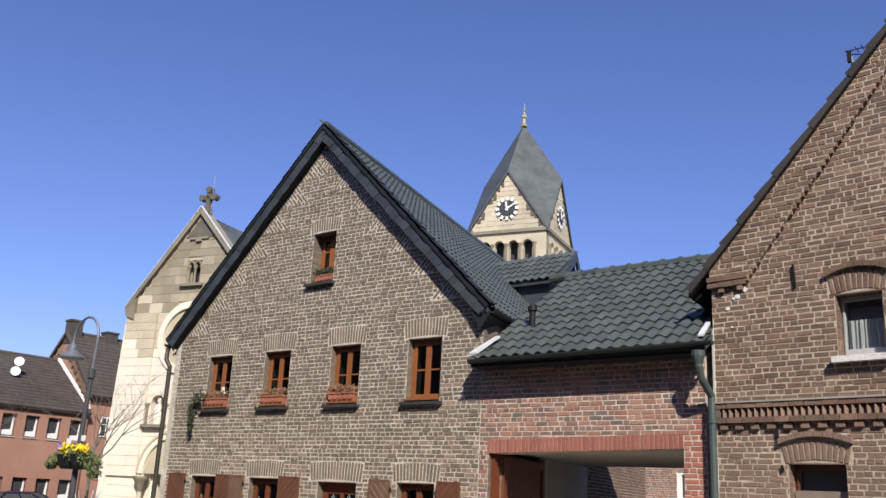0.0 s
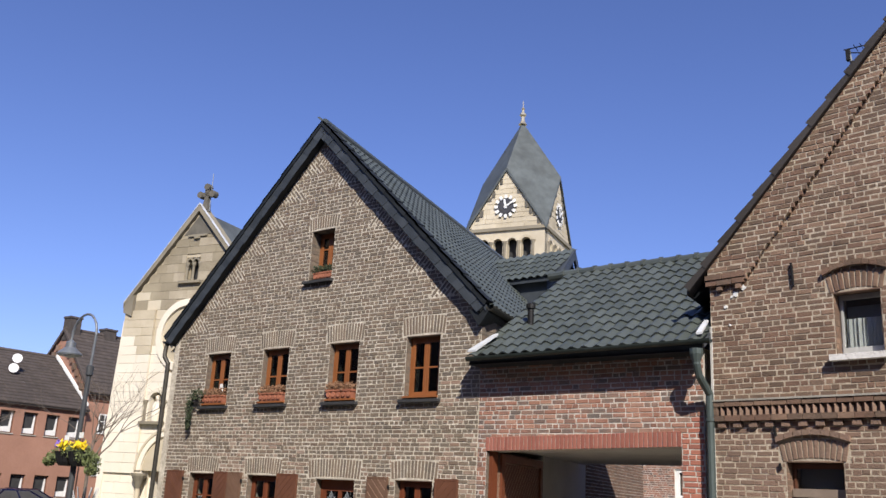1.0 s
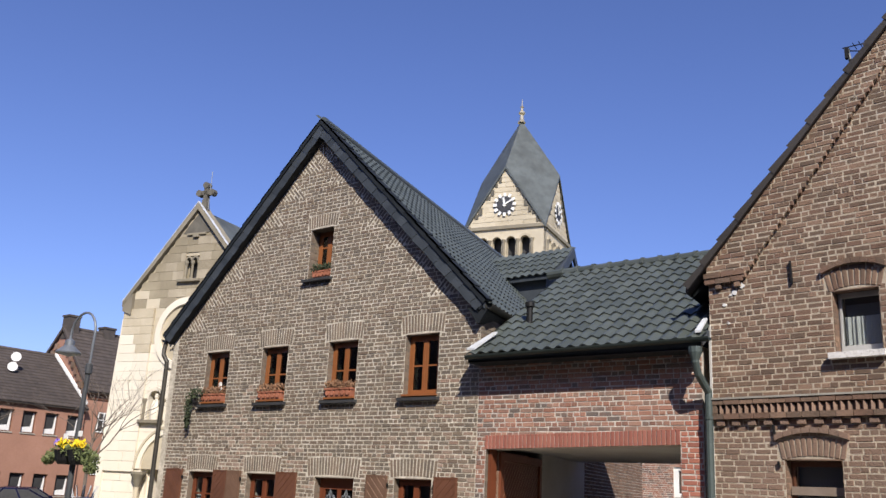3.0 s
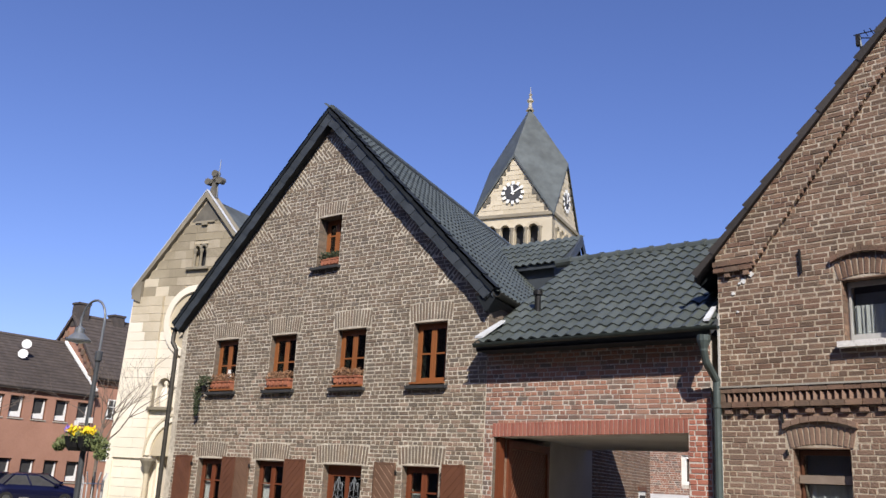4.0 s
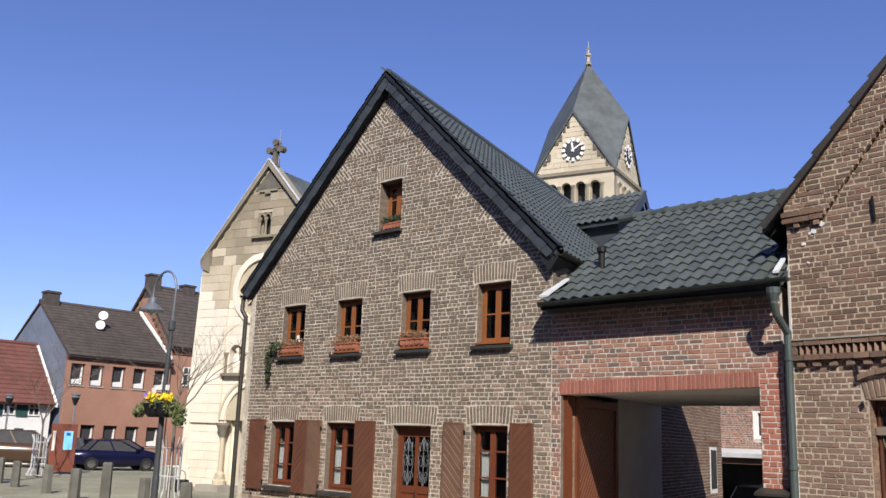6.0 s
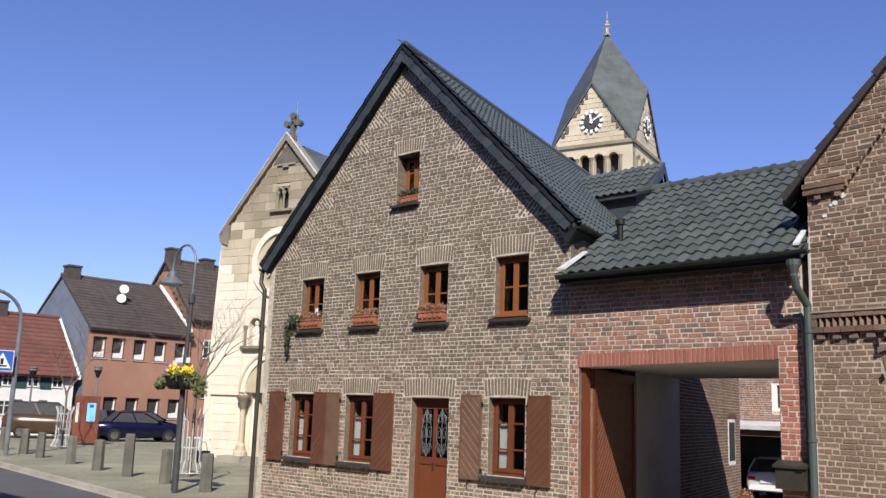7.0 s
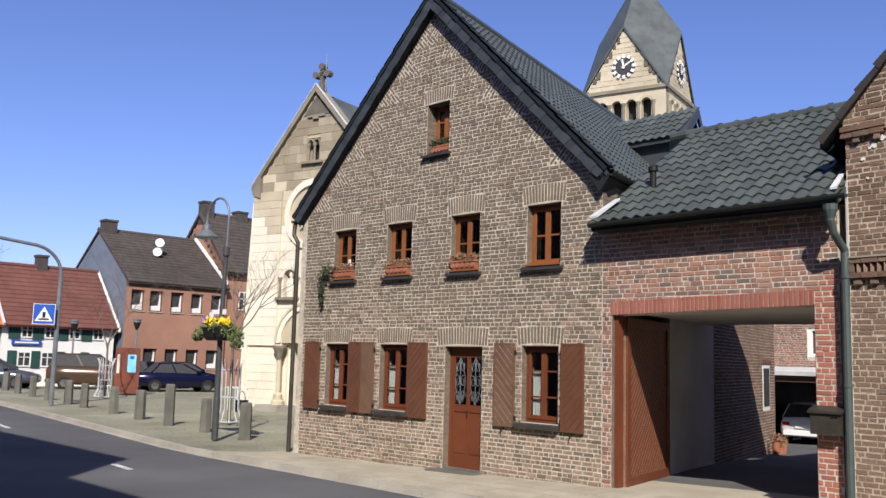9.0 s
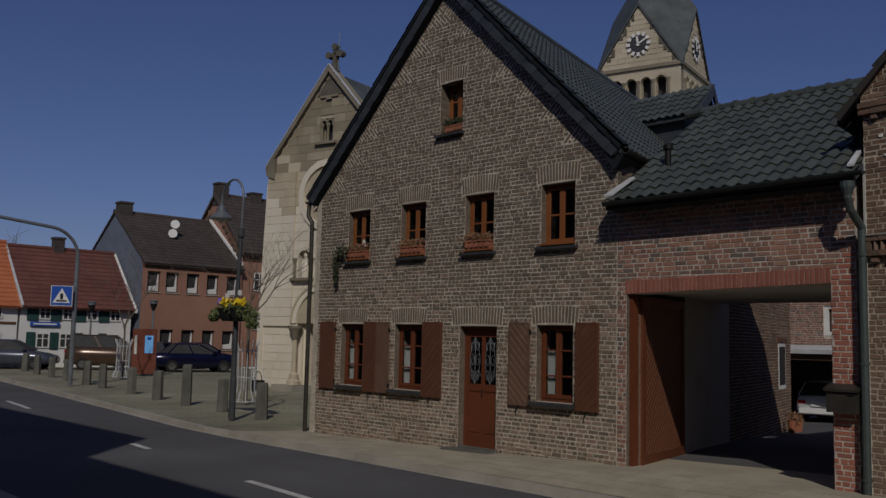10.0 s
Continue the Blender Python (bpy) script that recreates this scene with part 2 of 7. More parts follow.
CAR_SILVER = material("silver_blue_car_paint", [(0.07, 0.08, 0.105), (0.09, 0.10, 0.13)], 0.25, 2, 40, 0.0, metal=0.4, stain=0, spec=0.6)
CAR_WHITE = material("white_car_paint", [(0.68, 0.69, 0.70), (0.75, 0.76, 0.77)], 0.25, 2, 40, 0.0, stain=0, spec=0.6)
LIGHT_RED = material("red_tail_light", [(0.35, 0.012, 0.012), (0.45, 0.02, 0.02)], 0.2, 5, 40, 0.0, stain=0, spec=0.6)
CHROME = material("chrome", [(0.6, 0.6, 0.6), (0.7, 0.7, 0.7)], 0.15, 5, 40, 0.0, metal=1.0, stain=0)
GOLD = material("gilded_metal", [(0.75, 0.62, 0.38), (0.85, 0.74, 0.5)], 0.3, 8, 40, 0.0, metal=0.8, stain=0)
SCREEN = glow_material("lit_blue_screen", (0.15, 0.42, 0.8), 0.5)
DIAL_DARK = material("dark_clock_face", [(0.03, 0.03, 0.035), (0.07, 0.07, 0.075)], 0.6, 3, 40, 0.1)


# ---- mesh helpers ----
class Shape:
    """Collects faces for one mesh; m moves them into place."""

    def __init__(self, m=None):
        self.v, self.f, self.m, self.smooth = [], [], m, False

    def add(self, pts, faces):
        k = len(self.v)
        self.v += [tuple(p) for p in pts]
        self.f += [tuple(i + k for i in f) for f in faces]
        return self

    def prism(self, poly, vec):
        poly, vec = [Vector(p) for p in poly], Vector(vec)
        nrm = Vector()
        for i, p in enumerate(poly):
            nrm += p.cross(poly[(i + 1) % len(poly)])
        if nrm.dot(vec) > 0:
            poly.reverse()
        n = len(poly)
        faces = [tuple(range(n)), tuple(range(2 * n - 1, n - 1, -1))]
        faces += [((i + 1) % n, i, i + n, (i + 1) % n + n) for i in range(n)]
        return self.add(poly + [p + vec for p in poly], faces)

    def box(self, x0, x1, y0, y1, z0, z1):
        return self.prism([(x0, y0, z0), (x1, y0, z0), (x1, y0, z1), (x0, y0, z1)], (0, y1 - y0, 0))

    def beam(self, a, b, w, h, up=(0, 0, 1)):
        """A bar from a to b, w wide and h high."""
        a, b = Vector(a), Vector(b)
        d = (b - a).normalized()
        s = d.cross(Vector(up)).normalized()
        u = s.cross(d)
        return self.prism([a + s * (i * w / 2) + u * (j * h / 2) for i, j in ((-1, -1), (1, -1), (1, 1), (-1, 1))], b - a)

    def tube(self, path, r, n=8):
        path = [Vector(p) for p in path]
        rr = r if isinstance(r, (list, tuple)) else [r] * len(path)
        pts, faces = [], []
        side = None
        for i, p in enumerate(path):
            d = (path[min(i + 1, len(path) - 1)] - path[max(i - 1, 0)]).normalized()
            if side is None:
                side = d.orthogonal().normalized()
            side = (side - d * side.dot(d)).normalized()
            up = d.cross(side)
            pts += [p + (side * math.cos(2 * math.pi * k / n) + up * math.sin(2 * math.pi * k / n)) * rr[i] for k in range(n)]
        for i in range(len(path) - 1):
            for k in range(n):
                faces.append((i * n + k, i * n + (k + 1) % n, (i + 1) * n + (k + 1) % n, (i + 1) * n + k))
        faces.append(tuple(range(n - 1, -1, -1)))
        faces.append(tuple(range((len(path) - 1) * n, len(path) * n)))
        return self.add(pts, faces)

    def lathe(self, c, prof, n=12):
        c = Vector(c)
        return self.tube([c + Vector((0, 0, z)) for _, z in prof], [max(r, 0.0005) for r, _ in prof], n)

    def weld(self):
        """Joins the vertices that share a place."""
        seen, to, keep = {}, [], []
        for p in self.v:
            k = tuple(round(c, 4) for c in p)
            if k not in seen:
                seen[k] = len(keep)
                keep.append(p)
            to.append(seen[k])
        self.v, self.f = keep, [tuple(to[i] for i in f) for f in self.f]
        return self

    def mesh(self, name, mat):
        me = bpy.data.meshes.new(name)
        vs = self.v if self.m is None else [tuple(self.m @ Vector(p)) for p in self.v]
        me.from_pydata(vs, [], self.f)
        me.materials.append(mat)
        if self.smooth:
            me.polygons.foreach_set("use_smooth", [True] * len(me.polygons))
        return me


def thing(name, at, label, category, group="", kind=""):
    ob = new(name)
    ob.empty_display_size = 0.2
    ob.matrix_basis = at if isinstance(at, Matrix) else Matrix.Translation(at)
    return tagged(ob, label, category, group, kind)


def part(name, shape, mat, parent=None, label="", local=False, kind=""):
    """One mesh of its own under a thing or a part. The shape is in world metres, or in the thing's own if local."""
    ob = new(name, shape.mesh(name, mat) if isinstance(shape, Shape) else shape)
    if parent is not None:
        ob.parent = parent
        if not local and parent.type == "EMPTY":
            ob.matrix_parent_inverse = parent.matrix_basis.inverted()
    return tagged(ob, label=label, kind=kind)


def structure(name, shape, mat, label, category):
    return tagged(part(name, shape, mat), label, category, kind="structure")


def wall(shape, x0, x1, top, y0, y1, holes=(), bottom=lambda x: 0.0, knots=()):
    """A wall along x from y0 to y1 thick, cut by holes (hx0, hx1, hz0, hz1), under a top line given by x."""
    xs = sorted({x0, x1, *knots, *(h[0] for h in holes), *(h[1] for h in holes)})
    xs = [x for x in xs if x0 <= x <= x1]
    for a, b in zip(xs, xs[1:]):
        if b - a < 1e-4:
            continue
        mid = (a + b) / 2
        cuts = sorted((h[2], h[3]) for h in holes if h[0] < mid < h[1])
        lo = (bottom(a), bottom(b))
        for c0, c1 in cuts:
            if c0 > max(lo) + 1e-4:
                shape.prism([(a, y0, lo[0]), (b, y0, lo[1]), (b, y0, c0), (a, y0, c0)], (0, y1 - y0, 0))
            lo = (c1, c1)
        shape.prism([(a, y0, lo[0]), (b, y0, lo[1]), (b, y0, top(b)), (a, y0, top(a))], (0, y1 - y0, 0))


STRETCH, HEAD, COURSE, JOINT = 0.18, 0.084, 0.0675, 0.0155


def brick_rows(z0, z1, spans, x_from, x_to, seed=1, odd=0.22, joint=JOINT):
    """Courses of bricks: yields x0, x1, z0, z1 of every brick, cut to the free spans of its course."""
    rnd = random.Random(seed)
    n = 0
    z = z0
    while z + 0.04 < z1:
        free = spans(z + COURSE / 2)
        x = x_from - (0.0, 0.16, 0.08, 0.23)[n % 4] - rnd.random() * 0.03
        while x < x_to:
            if n % 2:
                w = STRETCH if rnd.random() < odd else HEAD
            else:
                w = HEAD if rnd.random() < odd else STRETCH
            for a, b in free:
                p, q = max(x, a + joint / 2), min(x + w, b - joint / 2)
                if q - p > 0.014:
                    yield p, q, z + joint / 2 + rnd.uniform(-0.002, 0.002), z + COURSE - joint / 2
            x += w + joint
        z += COURSE
        n += 1


def without(spans, a, b):
    out = []
    for p, q in spans:
        if b <= p or a >= q:
            out.append((p, q))
            continue
        if a > p:
            out.append((p, a))
        if b < q:
            out.append((b, q))
    return out


WOBBLE = random.Random(17)


def brick_block(shape, x0, x1, z0, z1, y, proud, depth=0.03):
    """One brick on a wall that faces -y, its front edges worn round."""
    e = 0.003
    f, m, b = y - proud, y - proud + e, y + depth
    x0, x1, z0, z1 = (c + WOBBLE.uniform(-0.0045, 0.0045) for c in (x0, x1, z0, z1))
    pts = [(x0 + e, f, z0 + e), (x1 - e, f, z0 + e), (x1 - e, f, z1 - e), (x0 + e, f, z1 - e), (x0, m, z0), (x1, m, z0), (x1, m, z1), (x0, m, z1), (x0, b, z0), (x1, b, z0), (x1, b, z1), (x0, b, z1)]
    faces = [(0, 1, 2, 3)]
    for k in (0, 4):
        faces += [(k + 4 + i, k + 4 + (i + 1) % 4, k + (i + 1) % 4, k + i) for i in range(4)]
    shape.add(pts, faces)


def slanted_block(shape, c, u, v, w, h, y, proud):
    """A brick whose length runs along u and height along v, both in the wall's plane."""
    c, u, v = Vector(c), Vector(u), Vector(v)
    e = 0.004
    out = Vector((0, -1, 0))
    ring = lambda a, d: [c + u * (i * (w / 2 - a)) + v * (j * (h / 2 - a)) + out * d for i, j in ((-1, -1), (1, -1), (1, 1), (-1, 1))]
    pts = ring(e, proud) + ring(0, proud - e) + ring(0, -0.03)
    faces = [(0, 1, 2, 3)]
    for k in (0, 4):
        faces += [(k + 4 + i, k + 4 + (i + 1) % 4, k + (i + 1) % 4, k + i) for i in range(4)]
    if u.cross(v).dot(out) < 0:
        faces = [tuple(reversed(q)) for q in faces]
    shape.add(pts, faces)


def pantile(width=0.225, length=0.37, lift=0.055):
    """A wavy roof tile: x across, y up the slope, z off the roof; its origin at the lower left corner."""
    s, n = Shape(), 8
    prof = [(width * 1.08 * i / n, lift * (0.5 + 0.5 * math.sin(2 * math.pi * i / n - 0.9)) + 0.012) for i in range(n + 1)]
    pts = [(x, 0, z - 0.014) for x, z in prof] + [(x, 0, z + 0.006) for x, z in prof] + [(x, length, z - 0.008) for x, z in prof]
    k = n + 1
    s.add(pts, [(i, i + 1, k + i + 1, k + i) for i in range(n)] + [(k + i, k + i + 1, 2 * k + i + 1, 2 * k + i) for i in range(n)])
    return s

# ---- plan ----
Y0 = 11.17                                   # the plane of the street fronts
SIDE = Vector((-0.262, 0.965, 0.0))          # side walls run back from the street at this slant


def back(p, d):
    return Vector(p) + SIDE * d


def rise(x, y):
    """The ground's height: the pavement climbs gently towards the gateway, the yard behind it falls away."""
    k = min(1.0, max(0.0, (y - 9.2) / 1.6))
    k = k * k * (3 - 2 * k)
    fall = 0.48 * min(1.0, max(0.0, (y - 15.5) / 15)) if x > -16.1 else 0.0
    return max(-0.08, min(0.2, (x + 12.2) * 0.028)) * k - fall if x > -40 else -0.08 * k * max(0.0, 1 - (-40 - x) / 30)


def kerb_y(x):
    """The kerb's line along the road."""
    return 9.48 if x > -17 else 9.48 + 0.126 * (-17 - x)


# ground, road and pavement
def ground_sheet():
    s = Shape()
    xs = [-1500, -400, -150, -90] + [-60 + 2 * i for i in range(36)] + [20, 60, 150, 400, 1500]
    ys = [-1500, -300, -60, -20, -6, 2, 6, 9.1, 9.4, 9.8, 10.2, 10.6, 11, 12, 13, 14, 16, 20, 30, 60, 150, 400, 1500]
    n = len(xs)
    pts = [(x, y, rise(x, y) - 0.16) for y in ys for x in xs]
    s.add(pts, [(j * n + i, j * n + i + 1, (j + 1) * n + i + 1, (j + 1) * n + i) for j in range(len(ys) - 1) for i in range(n - 1)])
    return s


structure("ground", ground_sheet(), COBBLE, "grey-green earth and paving reaching to the horizon", "ground")
XS = [-120, -90, -70] + [-60 + 2 * i for i in range(33)] + [8, 14, 24, 40]
ROAD_Z = -0.09


def strip(y_near, y_far, z, thick=0.05):
    s = Shape()
    for a, b in zip(XS, XS[1:]):
        s.add([(a, y_near(a), z(a, y_near(a))), (b, y_near(b), z(b, y_near(b))), (b, y_far(b), z(b, y_far(b))), (a, y_far(a), z(a, y_far(a)))], [(0, 1, 2, 3)])
    return s


def near_kerb(x):
    return kerb_y(x) - 5.73


structure("road", strip(lambda x: near_kerb(x), lambda x: kerb_y(x) - 0.14, lambda x, y: ROAD_Z), ASPHALT, "grey worn asphalt village road", "road")
structure("pavement_near", strip(lambda x: near_kerb(x) - 3.0, lambda x: near_kerb(x), lambda x, y: 0.0), PAVING, "pale paved footway on the near side", "pavement")


def sheet(xs, ys, dz):
    s, n = Shape(), len(xs)
    s.add([(x, y, rise(x, y) + dz) for y in ys for x in xs], [(j * n + i, j * n + i + 1, (j + 1) * n + i + 1, (j + 1) * n + i) for j in range(len(ys) - 1) for i in range(n - 1)])
    return s


def far_sheet(xs, rows):
    """Ground from the kerb back, in rows of that distance from it."""
    s, n = Shape(), len(xs)
    s.add([(x, kerb_y(x) + r, rise(x, kerb_y(x) + r)) for r in rows for x in xs], [(j * n + i, j * n + i + 1, (j + 1) * n + i + 1, (j + 1) * n + i) for j in range(len(rows) - 1) for i in range(n - 1)])
    return s


ROWS_NEAR = [0, 0.3, 0.6, 0.9, 1.2, 1.5]
ROWS_DEEP = [1.5, 1.8, 2.0, 3, 5, 7, 9, 14, 20, 30, 45]
X_LEFT = [-120, -90, -75] + [-62 + 1.5 * i for i in range(31)] + [-16.2]
X_RIGHT = [-16.2, -15.6, -15.0, -14.0] + [-13.5 + 1.5 * i for i in range(22)]
structure("pavement", far_sheet(X_RIGHT, ROWS_NEAR), PAVING, "pale stone footway along the houses", "pavement")
structure("pavement_2", far_sheet(X_RIGHT, ROWS_DEEP[:4]), PAVING, "pale stone paving of the gateway", "pavement")
# road asphalt reused: its dark tone carries the shade of the yard
structure("yard_ground", far_sheet(X_RIGHT, ROWS_DEEP[3:]), ASPHALT, "yard ground behind the gateway, darkened for its shade", "ground")
structure("square", far_sheet(X_LEFT, ROWS_NEAR + ROWS_DEEP[1:]), COBBLE, "grey-green cobbled village square", "square")


def kerb_stones(parent):
    x = 12.0
    while x > -62:
        a, b = x - 0.985, x
        s = Shape()
        s.prism([(a, kerb_y(a) - 0.14, -0.16), (b, kerb_y(b) - 0.14, -0.16), (b, kerb_y(b) - 0.125, 0.004), (a, kerb_y(a) - 0.125, 0.004)], (0, 0.135, 0))
        part("kerb_stone", s, KERB, parent)
        x -= 1.0


kerb = thing("kerb", (-20, 9.2, 0), "row of grey concrete kerb stones", "kerb", kind="structure")
kerb_stones(kerb)


# ---- main house ----
HX0, HX1, APX = -15.87, -8.1, -11.90
TIPL, TIPR, TIPZ, APZ = -16.0, -7.93, 4.90, 8.75
PITCH = (APZ - TIPZ) / (APX - TIPL)
UPPER = [(-14.74, -14.04), (-13.10, -12.40), (-11.36, -10.66), (-9.60, -8.90)]
LOWER = [(-14.88, -14.14), (-13.20, -12.42), (-9.67, -8.92)]
UZ, LZ = (3.43, 4.44), (0.95, 2.165)
DOOR = (-11.44, -10.545, 0.06, 2.14)
ATTIC = (-12.07, -11.48, 5.63, 6.585)
HOLES = [(a, b, *UZ) for a, b in UPPER] + [(a, b, *LZ) for a, b in LOWER] + [DOOR, ATTIC]


def gable_top(x):
    return APZ - 0.33 - PITCH * abs(x - APX)


house = thing("house", (-11.95, Y0, 0), "old two-storey brown brick gabled house with black tiled roof", "house")
shell = Shape()
wall(shell, HX0, HX1, gable_top, Y0, Y0 + 0.36, HOLES, lambda x: -0.3, knots=(APX,))
DEPTH = 10.8
flank = Shape()
for x in (HX0, HX1):
    t = 0.36 if x == HX0 else -0.36
    b = Y0 + 0.36
    flank.prism([(x, b, -0.3), (x + t, b, -0.3), (x + t, b, 4.75), (x, b, 4.75)], SIDE * DEPTH)
p0, p1, pa = back((HX0 + 0.36, Y0 + 0.36, 0), DEPTH), back((HX1 - 0.36, Y0 + 0.36, 0), DEPTH), back((APX, Y0 + 0.36, 0), DEPTH)
flank.prism([(p0.x, p0.y, -0.3), (p1.x, p1.y, -0.3), (p1.x, p1.y, 4.6), (pa.x, pa.y, 8.2), (p0.x, p0.y, 4.6)], (0, -0.3, 0))
part("flank_wall", flank.weld(), BRICK, house, "plain brick flank wall")
house_wall = part("wall", shell.weld(), MORTAR, house, "brown brick wall with pale mortar joints")
# slabs coloured near-black so the rooms behind the glass look unlit
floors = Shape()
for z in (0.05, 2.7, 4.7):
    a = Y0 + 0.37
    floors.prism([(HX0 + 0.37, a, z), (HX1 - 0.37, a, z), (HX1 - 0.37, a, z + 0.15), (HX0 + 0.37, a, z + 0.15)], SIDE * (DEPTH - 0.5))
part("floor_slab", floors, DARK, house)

# wedges of slanting bricks along the gable's edges: beds square to the slope, a level course under each
RAKE_L, RAKE_R = Vector((1, 0, PITCH)).normalized(), Vector((-1, 0, PITCH)).normalized()
WEDGES = []
WEDGE, WEDGE_STEP = 0.63, 0.685
for r in (RAKE_L, RAKE_R):
    inward = Vector((r.z, 0, -r.x)) if r.x > 0 else Vector((-r.z, 0, r.x))
    edge = Vector((HX0, 0, gable_top(HX0))) if r.x > 0 else Vector((HX1, 0, gable_top(HX1)))
    for i in range(7):
        WEDGES.append((edge + r * (0.30 + WEDGE_STEP * i), r, inward))


def wedge_spans(z):
    """The stretches of a level course that the wedges take."""
    out = []
    for a, r, inn in WEDGES:
        b = a + r * WEDGE
        if a.z < z < b.z:
            e = a + r * ((z - a.z) / r.z)
            c = b + inn * ((b.z - z) / -inn.z)
            out.append((min(e.x, c.x) - (0.3 if r.x > 0 else 0), max(e.x, c.x) + (0 if r.x > 0 else 0.3)))
    return out


ARCHES = [(a - 0.10, b + 0.10, UZ[1], UZ[1] + 0.235) for a, b in UPPER] + [(a - 0.10, b + 0.10, LZ[1], LZ[1] + 0.25) for a, b in LOWER]
ARCHES += [(DOOR[0] - 0.2, DOOR[1] + 0.12, DOOR[3], DOOR[3] + 0.25), (ATTIC[0] - 0.09, ATTIC[1] + 0.09, ATTIC[3], ATTIC[3] + 0.225)]


ARCHES = [(a, b, c, -0.16 + COURSE * math.ceil((d + 0.03 + 0.16) / COURSE)) for a, b, c, d in ARCHES]


def house_spans(z):
    half = min(HX1 - APX, (APZ - 0.31 - z) / PITCH)
    spans = [(max(HX0, APX - half), min(HX1, APX + half))]
    for h in HOLES + ARCHES:
        if h[2] - 0.02 < z < h[3]:
            spans = without(spans, h[0], h[1])
    if z > 4.0:
        for a, b in wedge_spans(z):
            spans = without(spans, a, b)
    return spans


rnd = random.Random(4)
rest, washed = Shape(), Shape()
SINGLE, loose = {}, []
for x0, x1, z0, z1 in brick_rows(-0.16, 8.3, house_spans, HX0, HX1, 3, 0.07):
    w = x1 - x0
    kind = "stretcher" if abs(w - STRETCH) < 1e-4 else "header" if abs(w - HEAD) < 1e-4 else ""
    pale = rnd.random() < 0.62 * min(1.0, max(0.0, (3.3 - z0 + 0.5 * math.sin(x0 * 1.3)) / 1.9))
    if kind and len(loose) < 300 and -12.4 < x0 < -8.2 and 0.2 < z0 < 2.1:
        loose.append((kind + ("_washed" if pale else ""), x0, z0))
    else:
        brick_block(washed if pale else rest, x0, x1, z0, z1, Y0, rnd.uniform(0.001, 0.009))
for a, r, inn in WEDGES:
    n = int(WEDGE / COURSE)
    for i in range(n):
        t = (i + 0.5) * WEDGE / n
        reach = t * r.z / -inn.z
        d = -0.13 if i % 2 else 0.0
        while d < reach - 0.03:
            e, lo = min(d + 0.27, reach + 0.01), max(d, -0.01)
            if e - lo > 0.035:
                m = a + r * t + inn * ((lo + e) / 2)
                slanted_block(rest, (m.x, Y0, m.z), inn, r, e - lo - JOINT, WEDGE / n - JOINT - 0.006, Y0, rnd.uniform(0.0, 0.006))
            d += 0.27 + JOINT
part("brickwork", rest, BRICK, house, kind="stuff")
part("washed_brickwork", washed, BRICK_WASHED, house, "paler pinkish washed bricks", kind="stuff")
for kind, w in (("stretcher", STRETCH), ("header", HEAD)):
    one = Shape()
    brick_block(one, 0, w, 0, COURSE - JOINT, 0, 0.004)
    SINGLE[kind] = one.mesh("brick", BRICK)
    SINGLE[kind + "_washed"] = one.mesh("brick", BRICK_WASHED)
LOOSE = [(SINGLE[kind], x0, z0) for kind, x0, z0 in loose]


def fan(shape, x0, x1, z0, z1, y, step=0.066, splay=0.12, bow=0.03):
    """A flat arch of bricks on edge, slightly fanned and bowed."""
    n = max(4, round((x1 - x0) / step))
    mid, half = (x0 + x1) / 2, (x1 - x0) / 2
    for i in range(n):
        c = x0 + (i + 0.5) * (x1 - x0) / n
        k = (c - mid) / half
        lift = bow * (1 - k * k)
        u = Vector((k * splay, 0, 1)).normalized()
        v = Vector((u.z, 0, -u.x))
        slanted_block(shape, (c, y, (z0 + z1) / 2 + lift), u, v, z1 - z0 - 0.012, (x1 - x0) / n - 0.017, y, rnd.uniform(0.002, 0.007))


for a in ARCHES:
    s = Shape()
    fan(s, a[0], a[1], a[2], a[3] - 0.03, Y0)
    part("brick_arch", s, BRICK, house)


def casement(parent, x0, x1, z0, z1, y, frame_mat, bars=1, leaves=2, name="window", glass=GLASS, t=0.055, q=0.05):
    """A wooden casement window set back in the wall: frame, leaves with bars, panes, a curtain."""
    f = Shape()
    f.box(x0, x1, y, y + 0.07, z0, z0 + t)
    f.box(x0, x1, y, y + 0.07, z1 - t, z1)
    f.box(x0, x0 + t, y, y + 0.07, z0 + t, z1 - t)
    f.box(x1 - t, x1, y, y + 0.07, z0 + t, z1 - t)
    ob = part(name, f, frame_mat, parent, "orange-brown wooden window frame")
    inner0, inner1 = x0 + t, x1 - t
    w = (inner1 - inner0) / leaves
    for i in range(leaves):
        a, b = inner0 + i * w, inner0 + (i + 1) * w
        s = Shape()
        yy = y - 0.015
        s.box(a + 0.002, a + q, yy, yy + 0.05, z0 + t, z1 - t)
        s.box(b - q, b - 0.002, yy, yy + 0.05, z0 + t, z1 - t)
        s.box(a + q, b - q, yy, yy + 0.05, z0 + t, z0 + t + 0.06)
        s.box(a + q, b - q, yy, yy + 0.05, z1 - t - 0.05, z1 - t)
        for j in range(bars):
            zb = z0 + (z1 - z0) * (j + 1) / (bars + 1)
            s.box(a + q, b - q, yy + 0.008, yy + 0.04, zb - 0.013, zb + 0.013)
        part("sash", s, frame_mat, ob)
        part("pane", Shape().box(a + q, b - q, yy + 0.02, yy + 0.026, z0 + t, z1 - t), glass, ob)
    return ob


